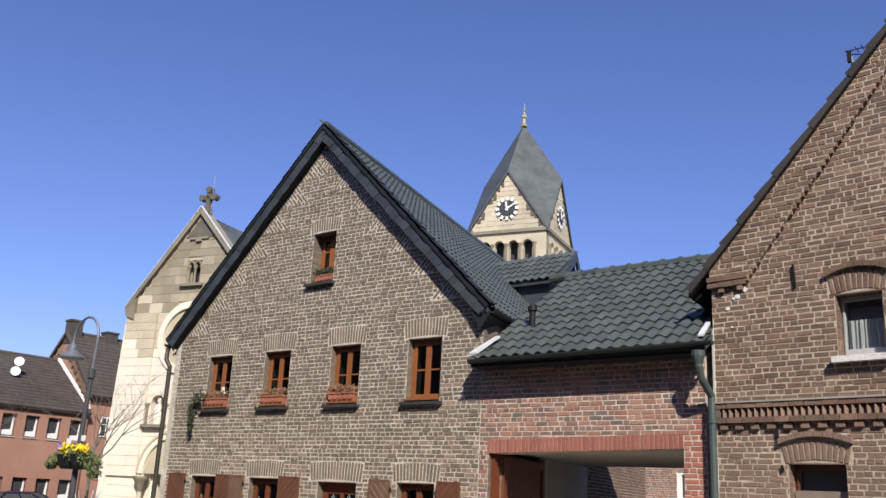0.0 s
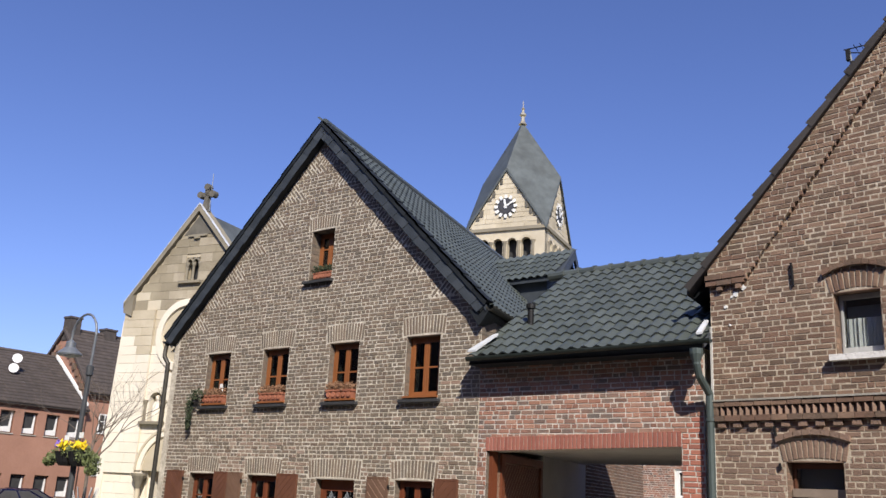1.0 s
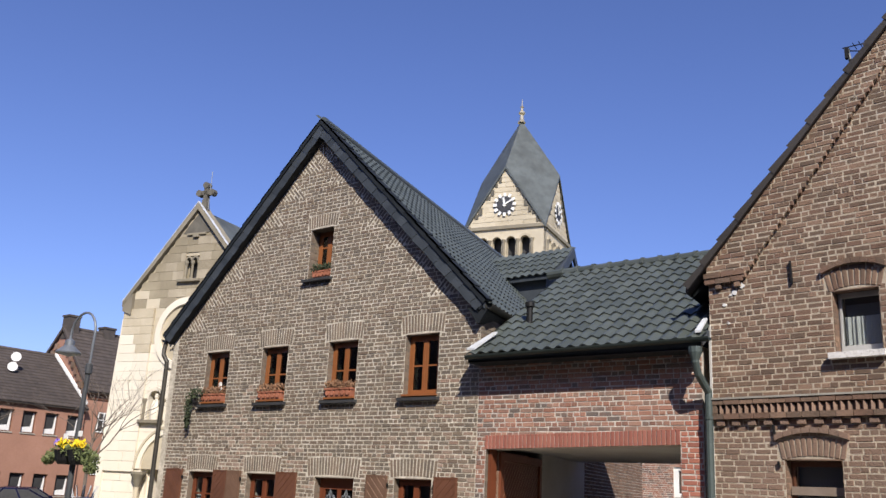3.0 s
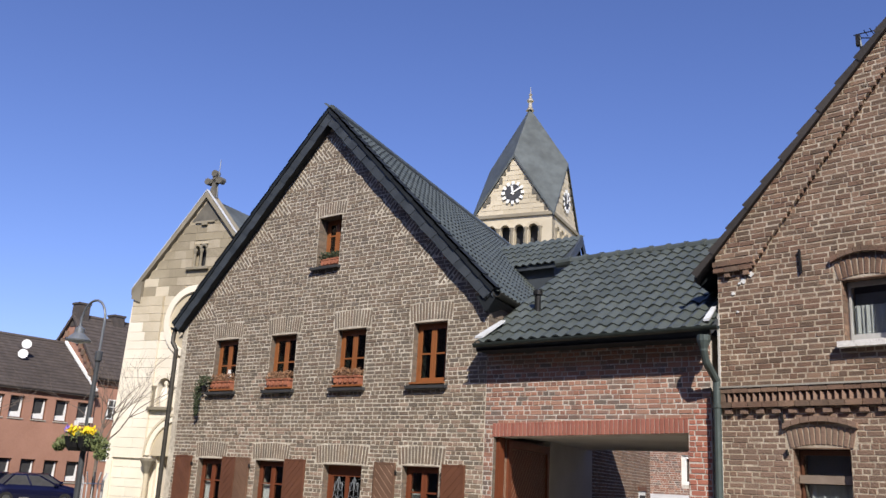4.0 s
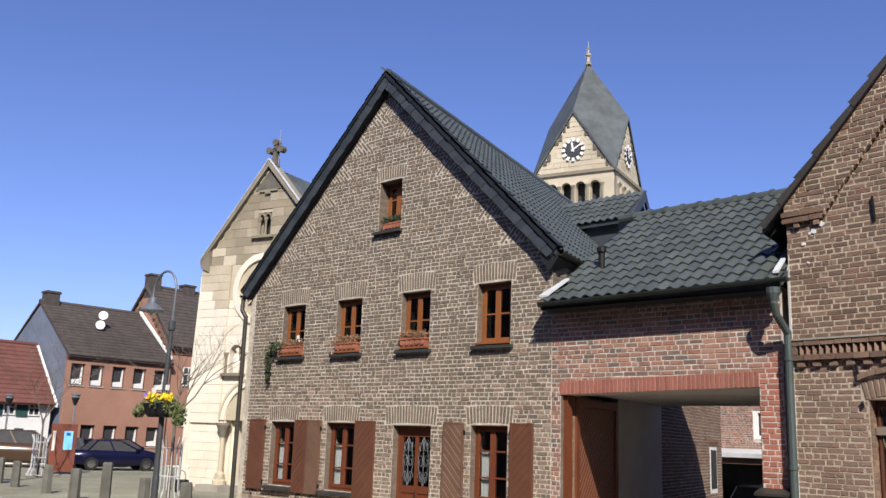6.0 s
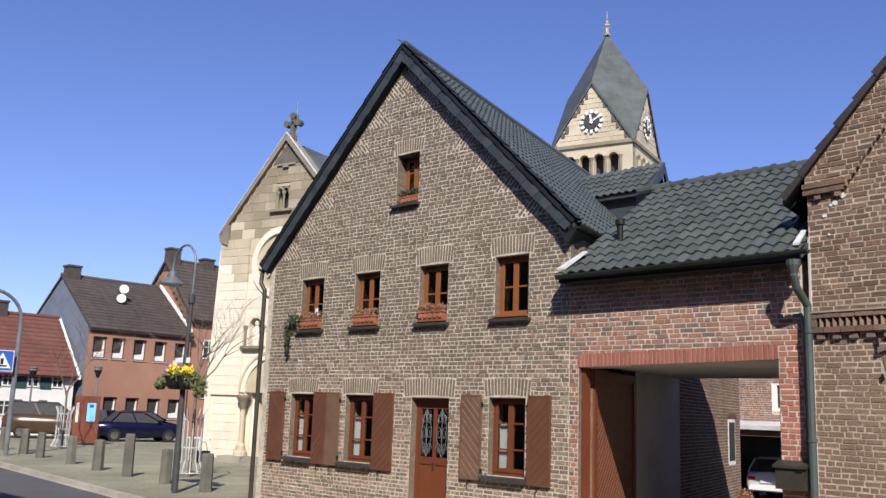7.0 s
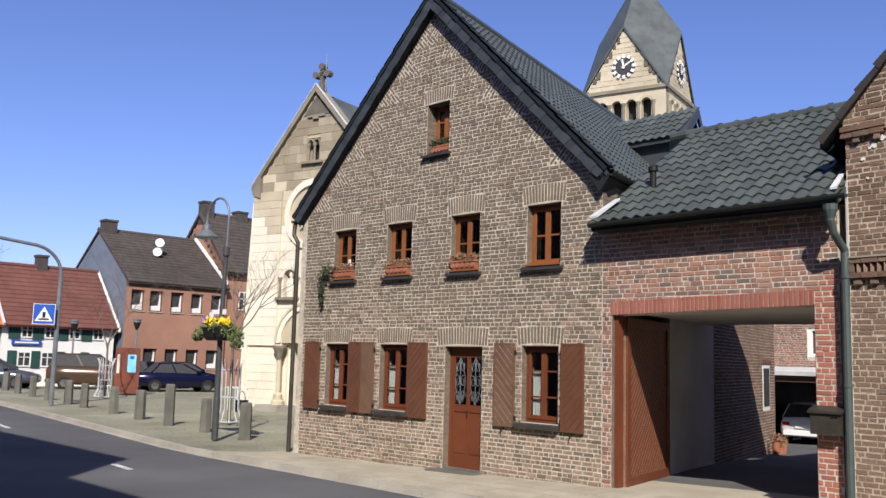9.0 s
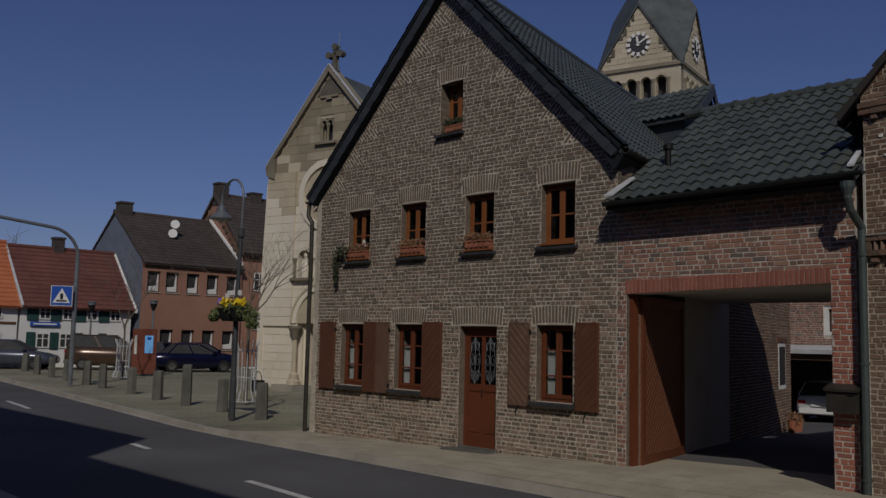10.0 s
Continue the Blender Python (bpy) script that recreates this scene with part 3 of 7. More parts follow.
def curtain(x0, x1, z0, z1, y, parent):
    s = Shape()
    n = 24
    pts = [(x0 + (x1 - x0) * i / n, y + 0.018 * math.sin(i * 2.1) + 0.008 * math.sin(i * 5.3), z) for z in (z0, z1) for i in range(n + 1)]
    s.add(pts, [(i, i + 1, n + 2 + i, n + 1 + i) for i in range(n)])
    return part("curtain", s, CURTAIN, parent, "white gathered net curtain")


def sill(x0, x1, z, y, parent, mat=SILL, deep=0.09):
    s = Shape()
    s.prism([(x0, y - deep, z - 0.06), (x0, y + 0.1, z - 0.06), (x0, y + 0.1, z + 0.012), (x0, y - deep, z - 0.012)], (x1 - x0, 0, 0))
    return part("sill", s, mat, parent, "dark stone sill")


WY = Y0 + 0.115
for i, (a, b) in enumerate(UPPER):
    w = casement(house, a, b, UZ[0], UZ[1], WY, WOOD_RED, bars=1)
    sill(a - 0.06, b + 0.06, UZ[0] - 0.01, Y0, w)
    part("sill_board", Shape().box(a, b, Y0 - 0.05, WY, UZ[0] + 0.005, UZ[0] + 0.035), WOOD_RED, w)
for a, b in LOWER:
    w = casement(house, a, b, LZ[0], LZ[1], WY, WOOD_GATE, bars=2, glass=GLASS_CLEAR)
    sill(a - 0.08, b + 0.06, LZ[0] - 0.01, Y0, w, deep=0.12)
    curtain(a + 0.09, a + 0.33, LZ[0] + 0.05, LZ[1] - 0.42, WY + 0.07, w)
w = casement(house, *ATTIC[:2], ATTIC[2], ATTIC[3], Y0 + 0.22, WOOD_RED, bars=2)
sill(ATTIC[0] - 0.07, ATTIC[1] + 0.05, ATTIC[2], Y0, w)

def jamb(shape, x, z0, z1, y0, y1, face, seed=1):
    """Bricks lining one side of an opening; face is +1 when it looks towards +x."""
    z, k = z0, 0
    q = random.Random(seed)
    shape.box(min(x, x + face * 0.004), max(x, x + face * 0.004), y0 + 0.003, y1 - 0.002, z0, z1)
    while z < z1 - 0.02:
        h = min(COURSE - JOINT, z1 - z)
        o = 0.006 + q.uniform(0, 0.004)
        cut = y0 + (y1 - y0) * (0.45 if k % 2 else 0.8)
        for a, b in ((y0 + 0.003, cut - 0.012), (cut, y1 - 0.002)):
            if b - a > 0.02:
                shape.box(min(x, x + face * o), max(x, x + face * o), a, b, z, z + h)
        z += COURSE
        k += 1


reveals = Shape()
for i, h in enumerate(HOLES):
    deep = 0.13 if h == DOOR else 0.22 if h == ATTIC else 0.115
    jamb(reveals, h[0], h[2], h[3], Y0, Y0 + deep, 1, i)
    jamb(reveals, h[1], h[2], h[3], Y0, Y0 + deep, -1, i + 20)
    reveals.box(h[0], h[1], Y0 - 0.006, Y0 + deep, h[3] - 0.012, h[3] - 0.001)
jamb(reveals, HX1, 3.7, 4.6, Y0 - 0.002, Y0 + 0.36, 1, 77)
part("reveal_bricks", reveals, BRICK, house, kind="stuff")

# street door with two grilled lights over panels
dx0, dx1, dz0, dz1 = DOOR
door = Shape()
dy = Y0 + 0.13
door.box(dx0, dx1, dy, dy + 0.06, dz1 - 0.12, dz1)
door.box(dx0, dx0 + 0.05, dy, dy + 0.06, dz0, dz1 - 0.12)
door.box(dx1 - 0.05, dx1, dy, dy + 0.06, dz0, dz1 - 0.12)
mid = (dx0 + dx1) / 2
for a in (dx0 + 0.05, mid - 0.035, dx1 - 0.12):
    door.box(a, a + 0.07, dy + 0.005, dy + 0.05, dz0, dz1 - 0.12)
for z, h in ((dz0, 0.22), (1.02, 0.12), (1.95, 0.1)):
    door.box(dx0 + 0.12, mid - 0.035, dy + 0.005, dy + 0.05, z, z + h)
    door.box(mid + 0.035, dx1 - 0.12, dy + 0.005, dy + 0.05, z, z + h)
front_door = part("door", door, WOOD_GATE, house, "red-brown panelled wooden street door")
for a, b in ((dx0 + 0.12, mid - 0.035), (mid + 0.035, dx1 - 0.12)):
    s = Shape()
    s.box(a, b, dy + 0.02, dy + 0.04, dz0 + 0.22, 1.02)
    s.box(a + 0.03, b - 0.03, dy + 0.008, dy + 0.02, dz0 + 0.26, 0.98)
    part("door_panel", s, WOOD_GATE, front_door)
    part("pane", Shape().box(a, b, dy + 0.03, dy + 0.036, 1.14, 1.95), GLASS, front_door)
    g = Shape()
    c, z0, z1 = (a + b) / 2, 1.14, 1.95
    w = (b - a) / 2 - 0.015
    for k in (-1, 1):
        for m in (0, 1, 2):
            zc = z0 + 0.14 + m * 0.26
            g.tube([(c + k * (w * 0.5 + w * 0.48 * (1 - q / 14) * math.cos(q * 0.62 + m)), dy - 0.005, zc + 0.11 * (1 - q / 18) * math.sin(q * 0.62 + m)) for q in range(12)], 0.0055, 5)
        g.tube([(c + k * w * math.sin(q / 12 * math.pi) * 0.9, dy - 0.005, z0 + (z1 - z0) * q / 12) for q in range(13)], 0.0055, 5)
    g.tube([(c, dy - 0.005, z0), (c, dy - 0.005, z1)], 0.007, 5)
    part("grille", g, POST_GREY, front_door, "scrolled grey iron grille")
part("door_handle", Shape().tube([(mid + 0.02, dy - 0.03, 1.05), (mid + 0.02, dy - 0.03, 0.95)], 0.012, 6), IRON, front_door)
part("threshold", Shape().box(dx0, dx1, Y0 - 0.005, dy + 0.06, 0.045, 0.072), BASALT, front_door)
part("doorstep", Shape().box(dx0 - 0.1, dx1 + 0.12, Y0 - 0.32, Y0 + 0.3, -0.15, 0.05), BASALT, house, "worn grey stone doorstep")


# shutters folded back against the wall, boarded on the slant
def shutter(x0, x1, z0, z1, mat, lean, label, joint):
    t = thing("window_shutter", ((x0 + x1) / 2, Y0, z0), label, "shutter", "shutters of the brick house")
    y1, y0_ = Y0 - 0.02, Y0 - 0.055
    part("backing", Shape().box(x0 + 0.01, x1 - 0.01, y0_ + 0.006, y1, z0 + 0.01, z1 - 0.01), joint, t)
    f = Shape()
    e = 0.03
    f.box(x0, x1, y0_ - 0.004, y1, z0, z0 + e)
    f.box(x0, x1, y0_ - 0.004, y1, z1 - e, z1)
    f.box(x0, x0 + e, y0_ - 0.004, y1, z0 + e, z1 - e)
    f.box(x1 - e, x1, y0_ - 0.004, y1, z0 + e, z1 - e)
    part("frame", f, mat, t)
    a0, a1, b0, b1 = x0 + e, x1 - e, z0 + e, z1 - e
    pitch = 0.135
    n = int((b1 - b0 + (a1 - a0)) / pitch) + 2
    for i in range(-1, n):
        # a board between two slanting lines, cut to the frame
        lo = b0 - (a1 - a0) + i * pitch
        poly = []
        gap = 0.012 if joint is WOOD_JOINT else 0.006
        for base in (lo + gap, lo + pitch - gap):
            f0 = base + (0 if lean > 0 else (a1 - a0))
            f1 = base + ((a1 - a0) if lean > 0 else 0)
            poly.append((f0, f1))
        q = clip_board(a0, a1, b0, b1, poly)
        if len(q) >= 3:
            part("board", Shape().prism([(x, y0_, z) for x, z in q], (0, 0.005, 0)), mat, t)
    for z in (z0 + 0.15, z1 - 0.15):
        part("hinge", Shape().box(x0 - 0.02 if lean > 0 else x1 - 0.005, x0 + 0.005 if lean > 0 else x1 + 0.02, y0_, y1, z - 0.03, z + 0.03), IRON, t)
    part("catch", Shape().tube([(x0 + 0.2, Y0 + 0.0, z0 - 0.03), (x0 + 0.2, Y0 - 0.07, z0 - 0.03), (x0 + 0.2, Y0 - 0.075, z0 - 0.09)], 0.012, 6), IRON, t)
    return t


def clip_board(a0, a1, b0, b1, lines):
    (l0, l1), (u0, u1) = lines
    poly = [(a0, l0), (a1, l1), (a1, u1), (a0, u0)]
    for sign, lim in ((1, b0), (-1, b1)):
        out = []
        for i, p in enumerate(poly):
            q = poly[(i + 1) % len(poly)]
            din, dq = sign * (p[1] - lim), sign * (q[1] - lim)
            if din >= 0:
                out.append(p)
            if din * dq < 0:
                k = din / (din - dq)
                out.append((p[0] + (q[0] - p[0]) * k, lim))
        poly = out
        if not poly:
            break
    return poly


for x0, x1, mat, lean, label, joint in ((-15.535, -15.04, WOOD_DARK, -1, "brown wooden shutter boarded on the slant, folded open", WOOD_DARK), (-14.09, -13.71, WOOD_DARK, 1, "dark brown wooden shutter folded open", WOOD_DARK), (-13.695, -13.33, WOOD_FADED, -1, "faded brown wooden shutter folded open", WOOD_FADED),
                                        (-12.37, -11.86, WOOD_DARK, 1, "brown wooden shutter boarded on the slant, folded open", WOOD_DARK), (-10.23, -9.79, WOOD_FADED, -1, "faded brown wooden shutter with pale joints between slanting boards", WOOD_JOINT), (-8.835, -8.406, WOOD_DARK, 1, "dark brown wooden shutter folded open beside the gateway", WOOD_DARK)):
    shutter(x0, x1, 0.855, 2.20, mat, lean, label, joint)

# roof of the house
OV = 0.15
FRONT = Y0 - OV
roof = Shape()
TH = 0.10
nl = Vector((-(APZ - TIPZ), 0, APX - TIPL)).normalized()
nr = Vector((APZ - TIPZ, 0, TIPR - APX)).normalized()
ap, tl, tr = Vector((APX, FRONT, APZ - 0.1)), Vector((TIPL, FRONT, TIPZ - 0.1)), Vector((TIPR, FRONT, TIPZ - 0.1))
roof.prism([ap, tl, tl - Vector((0, 0, TH)), ap - Vector((0, 0, TH))], SIDE * (DEPTH + 0.4))
roof.prism([ap - Vector((0, 0, TH)), tr - Vector((0, 0, TH)), tr, ap], SIDE * (DEPTH + 0.4))
house_roof = part("roof", roof, SLATE_DARK, house, "steep roof of black glazed pantiles")
# slate-clad verge boards, one slate over another, under a stepped rim of tile edges
for p, q in ((tl, ap), (tr, ap)):
    d = (q - p).normalized()
    nn = Vector((-d.z, 0, d.x)) if d.x > 0 else Vector((d.z, 0, -d.x))
    ln = (q - p).length
    n = int(ln / 0.17)
    for i in range(n):
        a, b = p + d * (ln * i / n), p + d * (ln * (i + 1) / n + 0.02)
        o = Vector((0, -0.010 - 0.007 * (i % 2) - WOBBLE.uniform(0, 0.003), 0))
        low = WOBBLE.uniform(0.195, 0.21)
        s = Shape()
        s.prism([a + o, b + o, b - nn * low + d * 0.05 + o, a - nn * low + d * 0.05 + o], (0, 0.008, 0))
        part("slate", s, SLATE_DARK, house_roof)
    s = Shape()
    s.prism([p + nn * 0.02, q + nn * 0.02, q - nn * 0.19, p - nn * 0.19], (0, 0.05, 0))
    s.prism([p - nn * 0.15, q - nn * 0.15, q - nn * 0.18, p - nn * 0.18], (0, OV + 0.02, 0))
    part("verge_board", s, TILE_RIM, house_roof)
    m = int(ln / 0.33)
    for i in range(m):
        a, b = p + d * (ln * i / m), p + d * (ln * (i + 1) / m + 0.03)
        o = Vector((0, -0.034 - 0.006 * (i % 2), 0))
        s = Shape()
        s.prism([a + nn * 0.078 + o, b + nn * 0.062 + o, b - nn * 0.022 + o, a - nn * 0.025 + o], (0, 0.02, 0))
        s.prism([a + nn * 0.078 + o, b + nn * 0.062 + o, b + nn * 0.03 + o, a + nn * 0.046 + o], (0, 0.16, 0))
        part("verge_tile", s, TILE_RIM, house_roof, "black verge tile")
# boxed foot of the eaves beside the gateway
part("eaves_foot", Shape().prism([tr + Vector((-0.34, 0.02, -0.05)), tr + Vector((0.02, 0.02, -0.05)), tr + Vector((0.02, 0.02, -0.12)), tr + Vector((-0.12, 0.02, -0.30)), tr + Vector((-0.16, 0.02, -0.30))], SIDE * 1.6), TILE_RIM, house_roof, "dark boarded eaves foot")

TW, TL, TLIFT = 0.19, 0.285, 0.042
TILE_MESH = pantile(TW, TL + 0.032, TLIFT).mesh("tile", TILE)


def tile_roof(parent, corner, along, up, length, slope, limit=300, single=lambda i, j: True, start=lambda j: 0.0, reach=lambda j: None):
    """Pantiles on a slope: corner is the lower left one, along runs with the eaves, up climbs the slope."""
    along, up = Vector(along).normalized(), Vector(up).normalized()
    up = (up - along * up.dot(along)).normalized()
    nrm = along.cross(up)
    turn = Matrix((along, up, nrm)).transposed().to_4x4()
    rows = int(slope / TL)
    bulk, count = Shape(), 0
    base = pantile(TW, TL + 0.032, TLIFT)
    r = random.Random(9)
    for j in range(rows + 1):
        x = start(j)
        stop = reach(j) if reach(j) is not None else length
        i = 0
        while x < stop - 0.05:
            at = Vector(corner) + along * (x + r.uniform(-0.004, 0.004)) + up * (j * TL - 0.03 + r.uniform(-0.005, 0.005)) + nrm * 0.012
            m = Matrix.Translation(at) @ turn @ pose(0, 0, 0, -2.2 + r.uniform(-0.5, 0.5), r.uniform(-0.6, 0.6), r.uniform(-0.5, 0.5))
            if count < limit and single(i, j):
                t = part("tile", TILE_MESH, TILE, parent)
                t.matrix_basis = m
                count += 1
            else:
                bulk.add([m @ Vector(p) for p in base.v], base.f)
            x += TW
            i += 1
    if bulk.f:
        part("tiles", bulk, TILE, parent, kind="stuff")


# front slope edge line of the house's right-hand roof
upR = (ap - tr).normalized()
e_along = SIDE
perp = (upR - e_along * upR.dot(e_along))
slope_r = perp.length * (ap - tr).length
shift = upR.dot(e_along) * (ap - tr).length / slope_r
tile_roof(house_roof, tr, e_along, upR, DEPTH, slope_r, 300, lambda i, j: i < 19, lambda j: shift * j * TL + 0.05, lambda j: DEPTH + 0.3)
left_tiles = Shape()
part("ridge", Shape().tube([ap + Vector((0, 0.02, 0.05)), back(ap + Vector((0, 0, 0.05)), DEPTH + 0.4)], 0.085, 8), TILE, house_roof)


def gutter(path, mat, parent, r=0.065, name="gutter"):
    """A half-round trough along a level line."""
    a, b = Vector(path[0]), Vector(path[1])
    d = (b - a).normalized()
    s_ = d.cross(Vector((0, 0, 1)))
    n = 8
    sec = [s_ * (r * math.cos(math.pi + math.pi * i / n)) + Vector((0, 0, r * math.sin(math.pi + math.pi * i / n))) for i in range(n + 1)]
    sec += [q * 0.9 for q in reversed(sec)]
    return part(name, Shape().prism([a + q for q in sec], b - a), mat, parent)


gutter((tr + Vector((0.06, 0.02, -0.03)), back(tr + Vector((0.06, 0.02, -0.03)), 2.2)), PIPE_DARK, house)
gutter((tl + Vector((-0.06, 0.02, -0.03)), back(tl + Vector((-0.06, 0.02, -0.03)), DEPTH)), PIPE_DARK, house)
gx = tl.x - 0.06
part("downpipe", Shape().tube([(gx, FRONT + 0.08, TIPZ - 0.2), (gx, FRONT + 0.06, TIPZ - 0.33), (gx + 0.03, FRONT + 0.04, TIPZ - 0.45), (gx + 0.12, Y0 - 0.07, TIPZ - 0.6), (gx + 0.12, Y0 - 0.07, TIPZ - 0.8), (gx + 0.12, Y0 - 0.07, -0.1)], 0.045, 10), PIPE_DARK, house, "dark bronze rainwater pipe")
for z in (0.4, 1.9, 3.4):
    part("pipe_clip", Shape().lathe((gx + 0.12, Y0 - 0.07, z), [(0.053, 0), (0.053, 0.03)], 10), PIPE_DARK, house)

# dormer on the far part of the right-hand slope
DY = 17.5
dormer = Shape()
rz, ez = 7.5, 6.72
A, Bq = Vector((-13.4, DY, rz)), Vector((-10.25, DY, rz))
for sgn in (-1, 1):
    e0, e1 = Vector((-13.4, DY + sgn * 1.0, ez)), Vector((-9.85 if sgn < 0 else -10.6, DY + sgn * 1.0, ez))
    dormer.add([A, Bq, e1, e0, A - Vector((0, 0, .1)), Bq - Vector((0, 0, .1)), e1 - Vector((0, 0, .1)), e0 - Vector((0, 0, .1))], [(0, 1, 2, 3), (7, 6, 5, 4), (1, 0, 4, 5), (2, 1, 5, 6), (3, 2, 6, 7), (0, 3, 7, 4)])
dr = part("dormer_roof", dormer, SLATE_DARK, house, "small tiled dormer roof")
dw = Shape()
dw.prism([(-10.35, DY - 0.85, 5.0), (-10.35, DY + 0.85, 5.0), (-10.35, DY + 0.85, 6.75), (-10.35, DY, 7.35), (-10.35, DY - 0.85, 6.75)], (-2.5, 0, 0))
part("dormer", dw, SLATE_DARK, house, "slate-hung dormer cheeks")
ev = Vector((-13.4, DY - 1.0, ez))
tile_roof(dr, ev, (1, 0, 0), A - ev, 3.1, (A - ev).length, 100)
for e1 in (Vector((-9.95, DY - 1.1, ez - 0.05)), Vector((-10.55, DY + 1.1, ez - 0.05))):
    tip = Vector((-10.2, DY, rz + 0.06))
    part("dormer_verge", Shape().prism([tip, e1, e1 - Vector((0, 0, 0.24)), tip - Vector((0, 0, 0.24))], (0.06, 0, 0)), SLATE_DARK, house)


# ---- gateway building ----
GX0, GX1, GZ = -7.93, -4.89, 2.64
PX1 = -4.58
gate_house = thing("gateway_building", (-6.3, Y0, 0), "red brick gateway with black pantile roof between two houses", "gateway")
s = Shape()
wall(s, HX1 + 0.003, PX1, lambda x: 3.95, Y0 + 0.003, Y0 + 0.36, [(GX0, GX1, -1, GZ + 0.06)], lambda x: -0.3)
s.prism([(GX0, Y0 + 0.003, GZ - 0.018), (GX1, Y0 + 0.003, GZ + 0.057), (GX1, Y0 + 0.003, GZ + 0.06), (GX0, Y0 + 0.003, GZ + 0.06)], (0, 0.357, 0))
part("wall", s.weld(), MORTAR_PINK, gate_house, "red and grey mixed brick wall")
s, red = Shape(), Shape()


def lintel_z(x):
    """The sagging underside of the lintel, lower towards the old house."""
    return GZ - 0.02 + 0.075 * (x - GX0) / (GX1 - GX0)


def gate_spans(z):
    spans = [(HX1, PX1)]
    if z < lintel_z(GX0) + 0.17:
        return without(spans, GX0, GX1)
    if z < lintel_z(GX1) + 0.2:
        k = (z - 0.17 - GZ + 0.02) / 0.075
        spans = without(spans, GX0 + (GX1 - GX0) * min(1.0, k), GX1)
    return spans


for x0, x1, z0, z1 in brick_rows(-0.1, 3.95, gate_spans, HX1, PX1, 8, 0.15):
    brick_block(red if x0 > GX1 - 0.02 and z0 < GZ + 0.3 + 0.1 * rnd.random() else s, x0, x1, z0, z1, Y0, rnd.uniform(0.0, 0.006))
part("brickwork", s, BRICK_RED, gate_house, kind="stuff")
part("pier_brickwork", red, BRICK_PIER, gate_house, "orange-red brick pier", kind="stuff")
n = 46
for i in range(n):
    c = GX0 - 0.02 + (GX1 - GX0 + 0.02) * (i + 0.5) / n
    b = Shape()
    slanted_block(b, (c, Y0, lintel_z(c) + 0.1), (0, 0, 1), (-1, 0, 0), 0.195, (GX1 - GX0) / n - 0.012, Y0, 0.01)
    part("lintel_brick", b, BRICK_LINTEL, gate_house)
s = Shape()
jamb(s, GX1, 0.0, GZ, Y0, Y0 + 0.36, -1, 3)
part("reveal_bricks", s, BRICK_LINTEL, gate_house, kind="stuff")
s = Shape()
jamb(s, GX0, 0.0, GZ, Y0, Y0 + 0.36, 1, 4)
part("old_reveal_bricks", s, BRICK, gate_house, kind="stuff")
part("gate_post", Shape().box(GX0 + 0.012, GX0 + 0.07, Y0 + 0.06, Y0 + 0.2, -0.05, GZ), WOOD_GATE, gate_house, "brown wooden gate post")
GY, GEZ, GRY, GRZ = 10.82, 3.96, 13.62, 5.83
s = Shape()
xl = -8.06
s.prism([(xl, GY, GEZ - 0.02), (xl, GRY, GRZ - 0.02), (xl, GRY, GRZ - 0.14), (xl, GY, GEZ - 0.1)], (3.62, 0, 0))
# unseen back slope, drawn long to set the shadow edge in the yard
s.prism([(xl, GRY, GRZ - 0.02), (xl, GRY + 3.7, GEZ), (xl, GRY + 3.7, GEZ - 0.1), (xl, GRY, GRZ - 0.14)], (3.3, 0, 0))
gr = part("roof", s, SLATE_DARK, gate_house, "black pantile roof")
upG = Vector((0, GRY - GY, GRZ - GEZ))
tile_roof(gr, (xl, GY - 0.02, GEZ), (1, 0, 0), upG, 3.6, upG.length, 300)
for i in range(13):
    a = xl - 0.35 + 0.31 * i
    part("ridge_tile", Shape().tube([(a, GRY, GRZ + 0.025), (a + 0.27, GRY, GRZ + 0.03), (a + 0.275, GRY, GRZ + 0.035), (a + 0.325, GRY, GRZ + 0.035)], [0.085, 0.088, 0.099, 0.099], 10), TILE, gr)
gutter(((xl, GY - 0.05, GEZ - 0.01), (-4.31, GY - 0.05, GEZ + 0.025)), GUTTER, gate_house, 0.055)
part("soffit", Shape().box(xl, -4.6, GY, Y0, GEZ - 0.11, GEZ - 0.08), TILE_RIM, gate_house)
part("flashing", Shape().prism([(xl - 0.02, GY - 0.02, GEZ + 0.08), (xl + 0.13, GY - 0.02, GEZ + 0.08), (xl + 0.22, GY + 0.42, GEZ + 0.39), (xl + 0.14, GY + 0.42, GEZ + 0.39)], (0, 0, 0.03)), ZINC, gate_house, "bright zinc flashing")
part("flashing", Shape().prism([(-4.52, GY + 0.0, GEZ + 0.10), (-4.44, GY + 0.0, GEZ + 0.10), (-4.47, GY + 0.3, GEZ + 0.31), (-4.53, GY + 0.3, GEZ + 0.31)], (0, 0, 0.03)), ZINC, gate_house, "bright zinc flashing")
part("vent_pipe", Shape().lathe((-7.56, 11.7, 4.5), [(0.05, 0), (0.05, 0.32), (0.075, 0.33), (0.075, 0.40), (0.03, 0.42)], 10), IRON, gate_house, "black vent pipe through the tiles")
px, py = -4.46, Y0 - 0.11
part("downpipe", Shape().tube([(-4.5, GY - 0.05, GEZ - 0.1), (-4.5, GY - 0.05, GEZ - 0.28), (-4.5, GY + 0.02, GEZ - 0.42), (px, py, GEZ - 0.62), (px, py, GEZ - 0.8), (px, py, 0.0)], 0.05, 10), PIPE_GREEN, gate_house, "green-grey zinc rainwater pipe")
part("hopper", Shape().lathe((-4.5, GY - 0.05, GEZ - 0.26), [(0.05, 0), (0.085, 0.1), (0.085, 0.17)], 10), PIPE_GREEN, gate_house)
